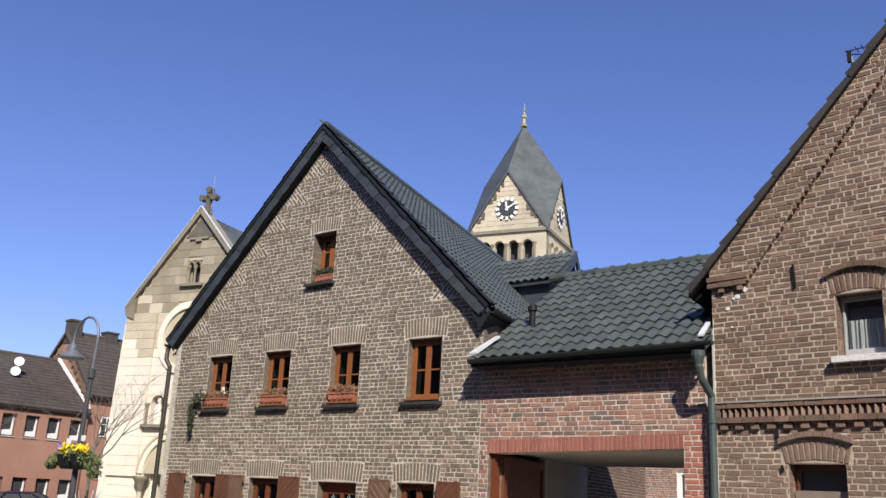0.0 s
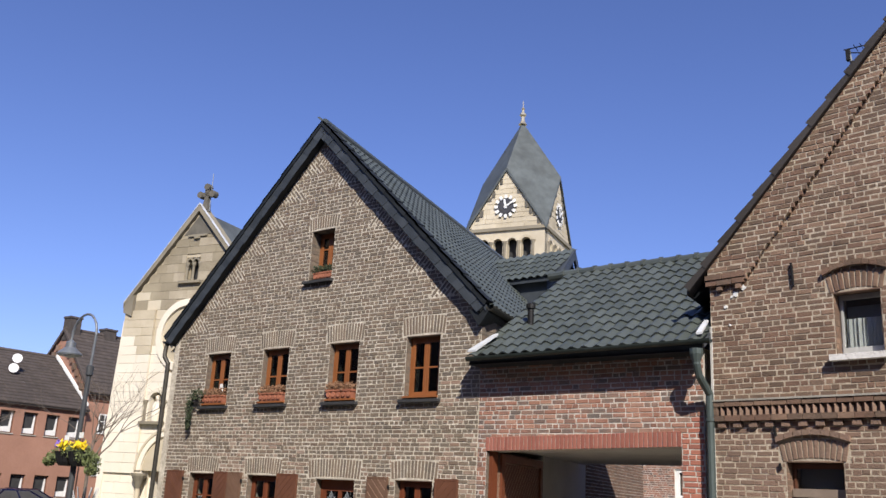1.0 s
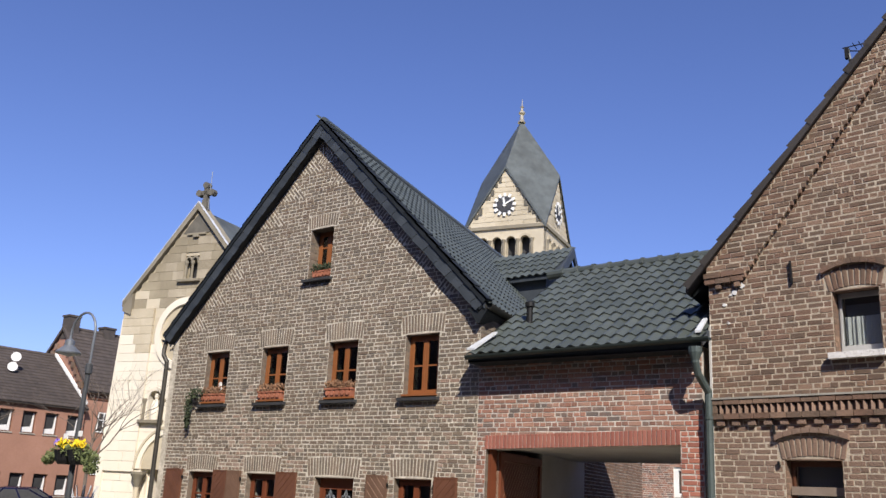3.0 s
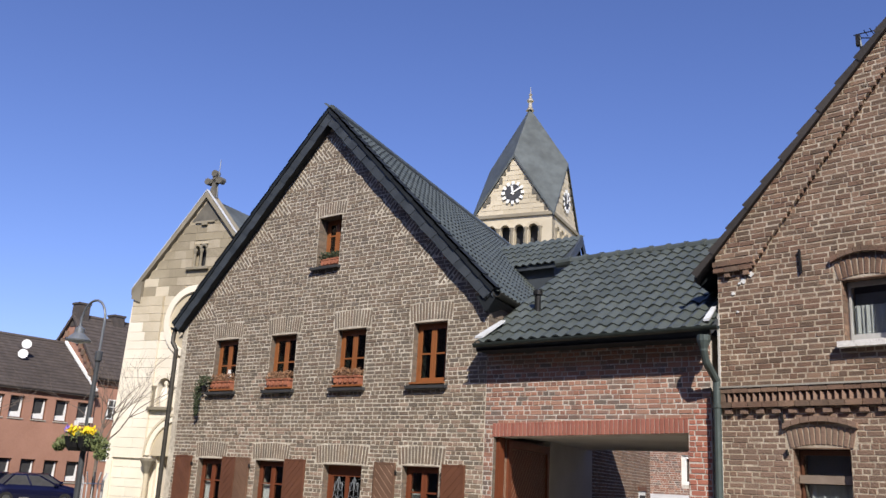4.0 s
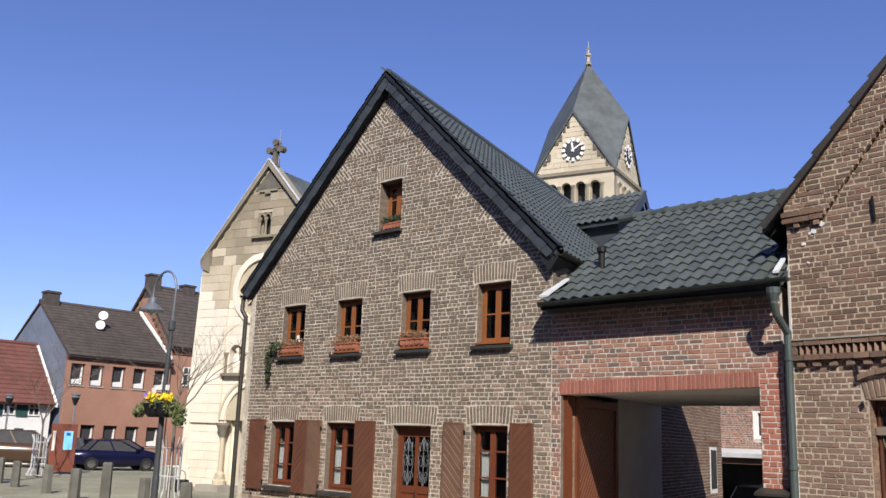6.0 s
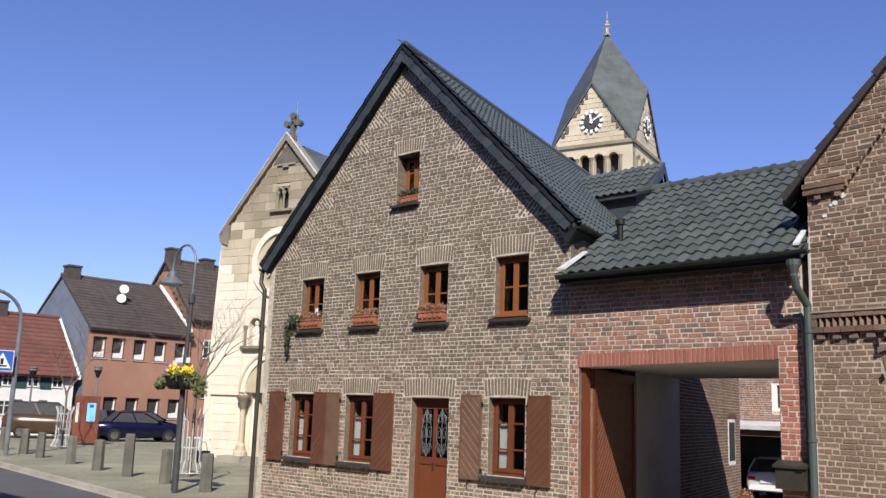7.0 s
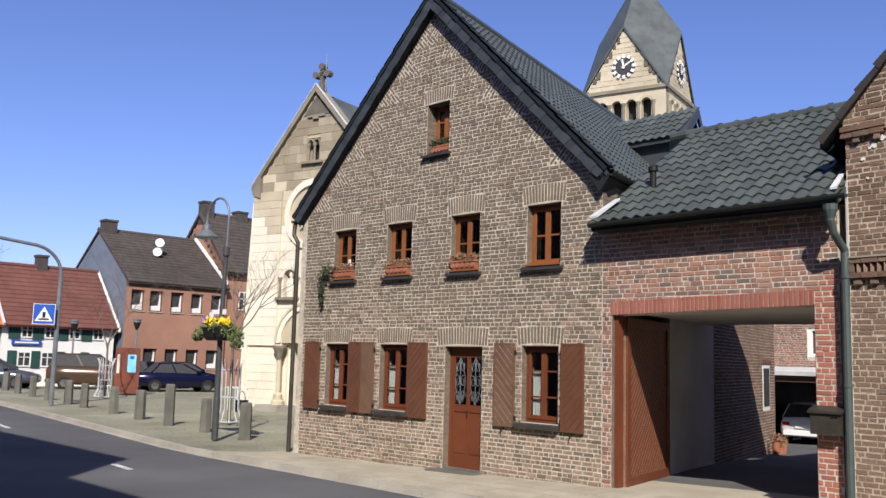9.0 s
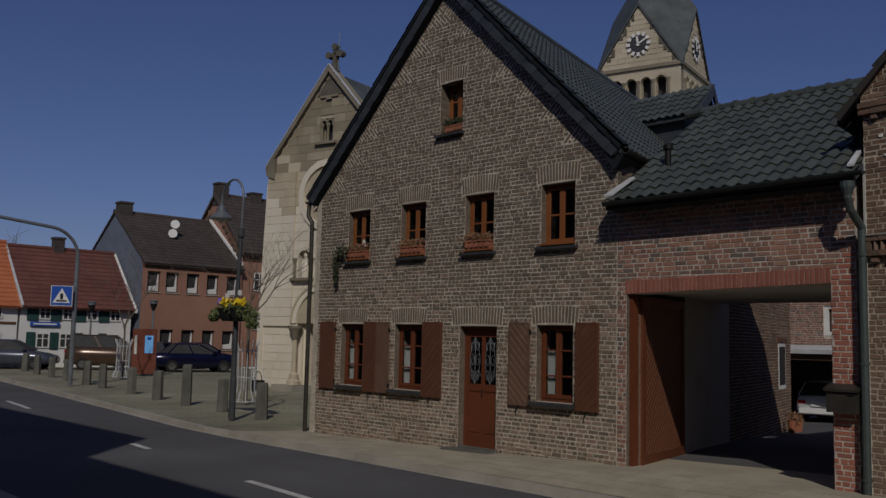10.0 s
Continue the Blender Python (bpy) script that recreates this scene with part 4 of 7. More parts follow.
for z in (0.35, 1.7, 3.0):
    part("pipe_clip", Shape().lathe((px, py, z), [(0.06, 0), (0.06, 0.04)], 10), PIPE_GREEN, gate_house)
# inside the passage: ceiling, white left wall, plastered pier
s = Shape()
s.prism([(HX1 - 0.1, Y0 + 0.36, GZ + 0.05), (PX1, Y0 + 0.36, GZ + 0.05), (PX1, Y0 + 0.36, GZ + 0.2), (HX1 - 0.1, Y0 + 0.36, GZ + 0.2)], SIDE * 4.35)
part("passage_ceiling", s, PLASTER, gate_house, "white plastered passage ceiling")
s = Shape()
q0 = back((HX1 + 0.004, Y0 + 0.36, 0), 1.95)
s.prism([(q0.x, q0.y, -0.1), (q0.x + 0.27, q0.y, -0.1), (q0.x + 0.27, q0.y, GZ + 0.05), (q0.x, q0.y, GZ + 0.05)], SIDE * 2.85)
part("passage_lining", s, PLASTER, gate_house, "white plastered passage wall")
s = Shape()
q1 = back((PX1 - 0.34, Y0 + 0.361, 0), 0)
s.prism([(q1.x, q1.y, -0.1), (q1.x + 0.3, q1.y, -0.1), (q1.x + 0.3, q1.y, GZ + 0.05), (q1.x, q1.y, GZ + 0.05)], SIDE * 4.35)
part("passage_wall", s, PLASTER, gate_house, "plastered wall of the passage")


# gate leaf, opened inwards
def gate_leaf():
    h = Vector((GX0 + 0.03, Y0 + 0.25, 0))
    d = Vector((-0.245, 0.97, 0)).normalized()
    t = thing("gate_leaf", h, "red-brown boarded wooden gate leaf standing open", "gate")
    n = Vector((d.y, -d.x, 0))
    W, z0, z1 = 1.98, 0.10, 2.6
    part("frame", Shape().prism([h + d * 0 + Vector((0, 0, z0)), h + d * W + Vector((0, 0, z0)), h + d * W + Vector((0, 0, z1)), h + Vector((0, 0, z1))], n * 0.04), WOOD_JOINT, t, "pale bare wood behind the boards")
    st = Shape()
    for a, b, c, e in ((0, 0.14, z0, z1), (W - 0.1, W, z0, z1), (0.14, W - 0.1, z0, z0 + 0.14), (0.14, W - 0.1, z1 - 0.12, z1)):
        st.prism([h + d * a + Vector((0, 0, c)), h + d * b + Vector((0, 0, c)), h + d * b + Vector((0, 0, e)), h + d * a + Vector((0, 0, e))], n * 0.075)
    part("rail", st, WOOD_GATE, t)
    pitch = 0.12
    a0, a1, b0, b1 = 0.15, W - 0.11, z0 + 0.15, z1 - 0.13
    for i in range(-1, 40):
        lo = b0 - (a1 - a0) + i * pitch
        q = clip_board(a0, a1, b0, b1, [(lo + 0.016, lo + 0.016 + (a1 - a0)), (lo + pitch - 0.016, lo + pitch - 0.016 + (a1 - a0))])
        if len(q) >= 3:
            part("board", Shape().prism([h + d * x + n * 0.042 + Vector((0, 0, z)) for x, z in q], n * 0.004), WOOD_GATE, t)


gate_leaf()

mb = thing("letterbox", (-4.72, Y0 - 0.1, 1.15), "dark brown metal letterbox fixed to the brick pier", "letterbox")
part("body", Shape().box(-4.91, -4.53, Y0 - 0.16, Y0 - 0.008, 1.13, 1.42), PIPE_DARK, mb)
part("flap", Shape().prism([(-4.93, Y0 - 0.19, 1.41), (-4.51, Y0 - 0.19, 1.41), (-4.51, Y0 - 0.01, 1.47), (-4.93, Y0 - 0.01, 1.47)], (0, 0, -0.03)), PIPE_DARK, mb)
part("name_slot", Shape().box(-4.66, -4.58, Y0 - 0.165, Y0 - 0.16, 1.33, 1.36), CHROME, mb)


# ---- right-hand house ----
RX0, RY = -4.44, Y0 - 0.05
RAP = -0.35
RS = 1.05
RTURN = Matrix.Translation((RX0, RY, 0)) @ Matrix.Rotation(radians(-8), 4, "Z") @ Matrix.Translation((-RX0, -RY, 0))   # its front turns a little towards the road


def right_top(x):
    return 5.02 + RS * (x - RX0) if x < RAP else 5.02 + RS * (2 * RAP - x - RX0)


def band_edge(z):
    """The inner edge of the raised band along the verge."""
    return RX0 + 0.52 + max(0.0, z - 4.79) / 1.22


RWIN = [(RX0 + 1.585, RX0 + 2.12, 3.73, 4.45), (RX0 + 0.915, RX0 + 1.585, 1.05, 2.53)]
right_house = thing("brick_house", (RX0 + 4, RY, 0), "tall dark red-brown brick gabled house", "house")
s = Shape()
wall(s, RX0, 3.7, lambda x: right_top(x) - 0.08, RY, RY + 0.36, RWIN, lambda x: -0.3, knots=(RAP,))
b = RY + 0.36
s.prism([(RX0, b, -0.3), (RX0 + 0.36, b, -0.3), (RX0 + 0.36, b, 5.0), (RX0, b, 5.0)], SIDE * 11)
s.prism([(3.34, b, -0.3), (3.7, b, -0.3), (3.7, b, 5.0), (3.34, b, 5.0)], SIDE * 11)
q0, q1 = back((RX0, b, 0), 11), back((3.7, b, 0), 11)
s.prism([(q0.x, q0.y, -0.3), (q1.x, q1.y, -0.3), (q1.x, q1.y, 5), ((q0.x + q1.x) / 2, q0.y, 9.1), (q0.x, q0.y, 5)], (0, 0.3, 0))
part("wall", s.weld(), MORTAR_DARK, right_house, "dark brown brick wall")
# near-black here too, for an unlit room
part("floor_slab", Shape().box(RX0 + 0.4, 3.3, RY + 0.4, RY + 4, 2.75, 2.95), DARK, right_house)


def right_spans(z):
    spans = [(RX0, -1.0)]
    if z > 4.72:
        spans = [(band_edge(z) - 0.02, -1.0)]
    for w in RWIN:
        if w[2] - 0.02 < z < w[3] + 0.25:
            e = 0.0 if z < w[3] else 0.08
            spans = without(spans, w[0] - e, w[1] + e)
    return [q for q in spans if q[1] - q[0] > 0.03]


bulk, worn = Shape(), Shape()
for x0, x1, z0, z1 in brick_rows(-0.12, 8.8, right_spans, RX0, -1.0, 21, 0.32, 0.0145):
    brick_block(worn if z0 < 2.93 else bulk, x0, x1, z0, z1, RY, rnd.uniform(0.0, 0.007))
part("worn_brickwork", worn, BRICK_WORN, right_house, "paler worn brickwork below the cornice", kind="stuff")
part("brickwork", bulk, BRICK_DARK, right_house, kind="stuff")
for w, mat in zip(RWIN, (BRICK_DARK, BRICK_WORN)):
    s = Shape()
    fan(s, w[0] - 0.06, w[1] + 0.06, w[3] - 0.02, w[3] + 0.20, RY - 0.005, splay=0.25, bow=0.05)
    part("brick_arch", s, mat, right_house)
    m, hw = (w[0] + w[1]) / 2, (w[1] - w[0]) / 2 + 0.10
    for k in range(-4, 4):
        s = Shape()
        ends = [(m + hw * q / 4, w[3] + 0.21 + 0.085 * (1 - (q / 4) ** 2)) for q in (k + 0.03, k + 0.97)]
        (xa, za), (xb, zb) = ends
        s.prism([(xa, RY - 0.055, za), (xb, RY - 0.055, zb), (xb, RY - 0.055, zb + 0.062), (xa, RY - 0.055, za + 0.062)], (0, 0.075, 0))
        part("hood_brick", s, mat, right_house)
raised = Shape()
zt = right_top(-1.0)
raised.prism([(RX0, RY - 0.05, 4.76), (band_edge(4.76), RY - 0.05, 4.76), (band_edge(4.79), RY - 0.05, 4.79), (-1.0, RY - 0.05, 4.79 + 1.22 * (-1.0 - RX0 - 0.52)), (-1.0, RY - 0.05, zt - 0.1), (RX0, RY - 0.05, 4.95)], (0, 0.049, 0))
part("verge_band", raised, MORTAR_DARK, right_house)
bulk = Shape()
for x0, x1, z0, z1 in brick_rows(4.755, 8.7, lambda z: [(max(RX0, RX0 + (z - 4.98) / RS), min(-1.0, band_edge(z) + 0.03))], RX0, -1.0, 33, 0.3, 0.0145):
    brick_block(bulk, x0, x1, z0, z1, RY - 0.05, rnd.uniform(0.0, 0.008))
part("verge_brickwork", bulk, BRICK_DARK, right_house, kind="stuff")
for w0, w1, o, z in ((-0.03, 0.20, 0.075, 4.83), (0.21, 0.53, 0.07, 4.83), (-0.03, 0.12, 0.06, 4.755), (0.13, 0.33, 0.065, 4.75), (0.34, 0.50, 0.06, 4.755)):
    part("kneeler_brick", Shape().box(RX0 + w0, RX0 + w1, RY - o, RY + 0.02, z - 0.031, z + 0.031), BRICK_DARK, right_house)
for x in (0.12, 0.38):
    part("kneeler_tooth", Shape().box(RX0 + x, RX0 + x + 0.075, RY - 0.05, RY + 0.02, 4.655, 4.718), BRICK_DARK, right_house)
# cornice with a row of slanted bricks between two mouldings and teeth below
part("cornice_top", Shape().box(RX0 - 0.01, -0.5, RY - 0.08, RY + 0.02, 3.24, 3.262), KERB, right_house, "pale weathered ledge")
x, k = RX0 - 0.01, 0
while x < -0.8:
    w_ = 0.19 + 0.02 * math.sin(k * 2.3)
    part("cornice_course", Shape().box(x, x + w_, RY - 0.066 - 0.004 * (k % 2), RY + 0.02, 3.178, 3.238), BRICK_DARK, right_house)
    part("cornice_course", Shape().box(x, x + w_, RY - 0.066 - 0.004 * (k % 3), RY + 0.02, 3.0, 3.066), BRICK_DARK, right_house)
    x += w_ + 0.008
    k += 1
part("cornice_back", Shape().box(RX0 - 0.01, -0.5, RY - 0.015, RY + 0.02, 3.066, 3.178), BRICK_WORN, right_house)
x = RX0 + 0.1
part("cornice_end", Shape().box(RX0 - 0.008, x - 0.01, RY - 0.06, RY + 0.02, 3.07, 3.174), BRICK_DARK, right_house)
tooth = Shape()
tooth.add([(0, 0, 0), (0.074, 0, 0), (0.037, -0.05, 0), (0, 0, 0.085), (0.074, 0, 0.085), (0.037, -0.05, 0.098), (0.037, 0, 0.108)], [(0, 2, 5, 3), (2, 1, 4, 5), (3, 5, 6), (5, 4, 6), (0, 1, 2)])
tooth = tooth.mesh("cornice_brick", BRICK_WORN)
while x < -0.8:
    part("cornice_brick", tooth, BRICK_WORN, right_house).location = (x, RY - 0.016, 3.068)
    x += 0.083
x = RX0 + 0.08
while x < -0.8:
    part("cornice_tooth", Shape().box(x, x + 0.1, RY - 0.045, RY + 0.02, 2.925, 2.985), BRICK_WORN, right_house)
    x += 0.205
s = Shape()
for i, w in enumerate(RWIN):
    jamb(s, w[0], w[2], w[3], RY, RY + 0.14, 1, 50 + i)
    jamb(s, w[1], w[2], w[3], RY, RY + 0.14, -1, 60 + i)
    s.box(w[0], w[1], RY - 0.006, RY + 0.138, w[3] - 0.014, w[3] - 0.001)
part("reveal_bricks", s, BRICK_DARK, right_house, kind="stuff")
# old plaster left on the bricks and a mortar fillet beside the pipe
for k, (x, z, w_) in enumerate(((0.22, 4.44, 0.028), (0.36, 4.585, 0.045), (0.46, 4.665, 0.045), (0.31, 4.56, 0.022), (0.27, 4.20, 0.018))):
    q = random.Random(k)
    s = Shape()
    s.prism([(RX0 + x + w_ * q.uniform(0.6, 1.1) * math.cos(a * 0.7), RY - 0.014, z + w_ * q.uniform(0.5, 1.0) * math.sin(a * 0.7)) for a in range(9)], (0, 0.02, 0))
    part("plaster_patch", s, WHITE, right_house, "patch of old white plaster")
part("mortar_fillet", Shape().box(RX0 - 0.012, RX0 + 0.016, RY - 0.017, RY + 0.01, -0.1, 4.2), PLASTER, right_house)
# verge tiles climbing the gable
d = Vector((1, 0, RS)).normalized()
x = RX0 - 0.27
i = 0
while x < -0.6:
    y = RY - 0.125 - 0.007 * (i % 2)
    a, c = Vector((x, y, right_top(x) - 0.02)), Vector((x + 0.275, y, right_top(x + 0.275) - 0.03))
    u = Vector((-d.z, 0, d.x))
    t = Shape()
    t.prism([a - u * 0.05, c - u * 0.045, c + u * 0.02, a + u * 0.055], (0, 0.03, 0))
    t.prism([a + u * 0.01 + Vector((0, 0.03, 0)), c - u * 0.005 + Vector((0, 0.03, 0)), c + u * 0.02 + Vector((0, 0.03, 0)), a + u * 0.055 + Vector((0, 0.03, 0))], (0, 0.45, 0))
    part("verge_tile", t, ROOF_SOOTY, right_house)
    x += 0.25
    i += 1
e = Vector((RX0 - 0.28, RY - 0.1, right_top(RX0 - 0.28) - 0.03))
r_ = Vector((RAP, RY - 0.1, right_top(RAP) - 0.03))
s = Shape()
s.prism([e, r_, r_ - Vector((0, 0, 0.06)), e - Vector((0, 0, 0.06))], SIDE * 11.4)
f_ = Vector((3.98, RY - 0.1, right_top(3.98) - 0.03))
s.prism([r_ - Vector((0, 0, 0.06)), f_ - Vector((0, 0, 0.06)), f_, r_], SIDE * 11.4)
part("roof", s, ROOF_SOOTY, right_house, "brown tiled roof")
part("eaves_box", Shape().prism([(RX0 - 0.3, RY + 0.1, 4.62), (RX0 - 0.002, RY + 0.1, 4.80), (RX0 - 0.002, RY + 0.1, 4.9), (RX0 - 0.3, RY + 0.1, 4.68)], SIDE * 10.5), TILE_RIM, right_house, "dark boarded eaves")
# windows: a blind and a striped net above a flaking sill; a transom over a net
w = RWIN[0]
ob = casement(right_house, *w, RY + 0.14, WHITE_GREY, bars=0, leaves=1, glass=GLASS_CLEAR, t=0.025, q=0.025)
curtain(w[0] + 0.06, w[1] - 0.06, w[2] + 0.05, w[2] + 0.43, RY + 0.19, ob)
part("blind", Shape().box(w[0] + 0.06, w[1] - 0.06, RY + 0.235, RY + 0.245, w[2] + 0.36, w[2] + 0.58), BLIND, ob, "grey roller blind half down")
s = Shape()
s.prism([(w[0] - 0.05, RY - 0.10, w[2] - 0.085), (w[0] - 0.05, RY + 0.13, w[2] - 0.085), (w[0] - 0.05, RY + 0.13, w[2] + 0.015), (w[0] - 0.05, RY - 0.10, w[2] - 0.015)], (w[1] - w[0] + 0.1, 0, 0))
part("sill", s, SILL_WORN, ob, "stone sill with flaking white paint")
w = RWIN[1]
ob = casement(right_house, *w, RY + 0.14, WOOD_DARK, bars=0, leaves=1, glass=GLASS_CLEAR, t=0.03, q=0.025)
part("transom", Shape().box(w[0] + 0.02, w[1] - 0.02, RY + 0.09, RY + 0.16, 2.13, 2.225), WOOD_GREY, ob, "greyed wooden transom")
curtain(w[0] + 0.08, w[1] - 0.06, w[2] + 0.05, 2.12, RY + 0.2, ob)
part("blind", Shape().box(w[0] + 0.06, w[1] - 0.06, RY + 0.235, RY + 0.245, 2.2, w[3] - 0.06), BLIND, ob, "grey blind")
sill(w[0] - 0.07, w[1] + 0.07, w[2], RY, ob, mat=WHITE, deep=0.1)
for x, z0, z1 in ((1.11, 4.60, 4.88), (0.80, 2.80, 2.93), (0.845, 2.44, 2.50)):
    part("wall_anchor", Shape().beam((RX0 + x, RY - 0.022, z1), (RX0 + x + 0.015, RY - 0.022, z0), 0.02, 0.03, (0, 1, 0)), IRON, right_house, "rusty iron wall anchor")
right_house.matrix_basis = RTURN @ right_house.matrix_basis
ax, ay, az = RX0 + 1.98, RY + 0.1, 7.1
ant = RTURN @ Vector((ax, ay, az))
an = thing("roof_antenna", ant, "small rusty rooftop antenna on a short mast", "antenna")
part("mast", Shape().tube([(0, 0, -0.25), (-0.02, 0, 0.2), (-0.045, 0, 0.40)], 0.02, 6), POST_GREY, an, local=True)
part("head", Shape().box(-0.075, -0.025, -0.03, 0.03, 0.26, 0.40).box(-0.03, 0.0, -0.02, 0.02, 0.12, 0.24), IRON, an, local=True)
part("boom", Shape().tube([(-0.10, 0, 0.415), (0.27, -0.02, 0.40)], 0.008, 5), IRON, an, local=True)
part("boom", Shape().tube([(-0.03, 0, 0.36), (0.12, -0.02, 0.31)], 0.008, 5), IRON, an, local=True)
for x in (0.04, 0.11, 0.18, 0.25):
    part("element", Shape().tube([(x, -0.10, 0.405), (x, 0.10, 0.41)], 0.005, 5), IRON, an, local=True)


# ---- church ----
CANG = 13.7
CM = Matrix.Translation((-26.6, 19.2, 0)) @ Matrix.Rotation(radians(CANG), 4, "Z")    # x along the front, y into the church
church = thing("church", CM, "pale sandstone church front with round window and stone cross", "church")
CH, CK, CA = 2.95, 8.1, 11.6


AX, ROSE, ROSE_R, PORTAL_Z = -0.1, 7.02, 1.28, 2.35      # middle line, round window, springing of the portal


def gable_edges(z):
    k = max(0.0, (z - CK) / (CA - CK))
    return -CH + (CH + AX) * k, CH + (AX - CH) * k


def stone_spans(z):
    spans = [gable_edges(z)]
    r = abs(z - ROSE)
    if r < ROSE_R:
        c = math.sqrt(ROSE_R ** 2 - r * r)
        spans = without(spans, AX - c, AX + c)
    if 4.0 < z < 5.12:
        spans = without(spans, -1.42, -0.68)
    if z < PORTAL_Z + 1.4:
        c = 1.4 if z < PORTAL_Z else math.sqrt(max(0, 1.4 ** 2 - (z - PORTAL_Z) ** 2))
        spans = without(spans, AX - c, AX + c)
    if 9.0 < z < 9.85:
        spans = without(spans, -0.5, 0.12)
    if z < 8.0:
        spans = [q for p in spans for q in (((p[0], -1.55), (-1.55, p[1])) if p[0] < -1.6 and p[1] > -1.5 else (p,))]
    return [q for q in spans if q[1] - q[0] > 0.05]


s = Shape()
wall(s, -CH, CH, lambda x: CK + (CA - CK) * (1 - (AX - x) / (CH + AX) if x < AX else 1 - (x - AX) / (CH - AX)), 0.02, 0.5, [(-0.5, 0.12, 9.0, 9.85), (AX - 1.4, AX + 1.4, -1, PORTAL_Z), (-1.42, -0.68, 4.0, 5.12)], lambda x: -0.3, knots=(AX,))
s.box(-CH, -CH + 0.5, 0.5, 20, -0.3, CK)
s.box(CH - 0.5, CH, 0.5, 20, -0.3, CK)
part("wall", s.weld(), STONE, church, local=True)
s = Shape()
s.prism([(-CH - 0.32, -0.09, -0.1), (-CH + 0.02, -0.09, -0.1), (-CH + 0.02, -0.09, CK - 0.5), (-CH - 0.02, -0.09, CK - 0.5)], (0, 0.8, 0))
part("battered_corner", s, STONE_PALE, church, "corner leaning slightly outwards at its foot", local=True)
low, middle, high = Shape(), Shape(), Shape()
r2 = random.Random(12)
z, n = 0.0, 0
while z < CA - 0.1:
    h = r2.uniform(0.28, 0.38)
    for a, b in stone_spans(z + h / 2):
        x = a
        while x < b - 0.05:
            w = min(r2.uniform(0.4, 0.9), b - x)
            if b - x - w < 0.2:
                w = b - x
            o = r2.uniform(0.0, 0.010) + (0.08 if b <= -1.54 and z < 8.0 else 0.0)
            level = z + r2.gauss(0, 0.35)
            (low if level < 6.7 else middle if level < 8.0 else high).box(x + 0.005, x + w - 0.005, -o - 0.008, 0.03, z + 0.005, z + h - 0.005)
            x += w
    z += h
    n += 1
part("ashlar", low, STONE_PALE, church, "washed pale sandstone blocks", local=True, kind="stuff")
part("ashlar", middle, STONE, church, "sandstone blocks", local=True, kind="stuff")
part("ashlar", high, STONE_HIGH, church, "weathered sandstone blocks", local=True, kind="stuff")


def ring(rad, width, y0, y1, cz, cx=0.0, a0=0.0, a1=360.0, n=28):
    s = Shape()
    for i in range(n):
        p, q = radians(a0 + (a1 - a0) * i / n), radians(a0 + (a1 - a0) * (i + 1) / n)
        f = lambda r, t: (cx + r * math.cos(t), y0, cz + r * math.sin(t))
        s.prism([f(rad, p), f(rad, q), f(rad + width, q), f(rad + width, p)], (0, y1 - y0, 0))
    return s.weld()


part("rose_frame", ring(1.06, 0.24, -0.07, 0.3, ROSE, AX, n=40), STONE_PALE, church, "moulded round window frame", local=True)
part("rose_frame", ring(0.90, 0.15, 0.03, 0.3, ROSE, AX, n=40), STONE, church, local=True)
part("rose_frame", ring(0.76, 0.13, 0.10, 0.3, ROSE, AX, n=40), STONE_PALE, church, local=True)
part("rose_pane", ring(0.01, 0.75, 0.012, 0.018, ROSE, AX), SILL, church, "dark leaded round window", local=True)
for i in range(8):
    t = radians(45 * i)
    part("rose_tracery", Shape().beam((AX + 0.2 * math.cos(t), -0.02, ROSE + 0.2 * math.sin(t)), (AX + 0.76 * math.cos(t), -0.02, ROSE + 0.76 * math.sin(t)), 0.08, 0.06, (0, 1, 0)), STONE, church, local=True)
part("twin_window", Shape().box(-0.5, 0.12, 0.32, 0.36, 9.0, 9.85), SILL, church, local=True)
for x in (-0.47, -0.19, 0.09):
    part("colonnette", Shape().lathe((x, 0.06, 8.98), [(0.075, 0), (0.05, 0.08), (0.045, 0.52), (0.08, 0.62), (0.08, 0.7)], 8), STONE_GREY, church, local=True)
for x in (-0.33, -0.05):
    part("window_arch", ring(0.095, 0.06, -0.02, 0.2, 9.68, x, 0, 180, 8), STONE_GREY, church, local=True)
part("ledge", Shape().box(-0.68, 0.3, -0.14, 0.05, 8.88, 8.97), STONE_GREY, church, local=True)
part("ledge", Shape().box(AX - 0.42, AX + 0.42, -0.07, 0.05, 10.62, 10.69), STONE_GREY, church, local=True)
part("bracket", Shape().box(AX - 0.12, AX + 0.12, -0.10, 0.05, 10.53, 10.62), STONE_GREY, church, local=True)
part("apex_infill", Shape().prism([(AX - 0.62, -0.03, 10.69), (AX + 0.62, -0.03, 10.69), (AX, -0.03, 11.45)], (0, 0.06, 0)), STONE_DARK, church, "grey weathered gable tip", local=True)
# niche with its ledge
part("niche_back", Shape().box(-1.42, -0.68, 0.3, 0.4, 4.0, 5.12), STONE_GREY, church, local=True)
part("niche_arch", ring(0.28, 0.12, -0.04, 0.3, 4.74, -1.05, 0, 180, 14), STONE_PALE, church, local=True)
for x in (-1.42, -0.77):
    part("niche_jamb", Shape().box(x, x + 0.09, -0.02, 0.3, 4.0, 4.74), STONE_PALE, church, local=True)
for sg in (-1, 1):
    part("niche_spandrel", Shape().prism([(-1.05 + sg * 0.37, 0.0, 5.12), (-1.05 + sg * 0.37, 0.0, 4.9), (-1.05 + sg * 0.22, 0.0, 5.12)], (0, 0.3, 0)), STONE_PALE, church, local=True)
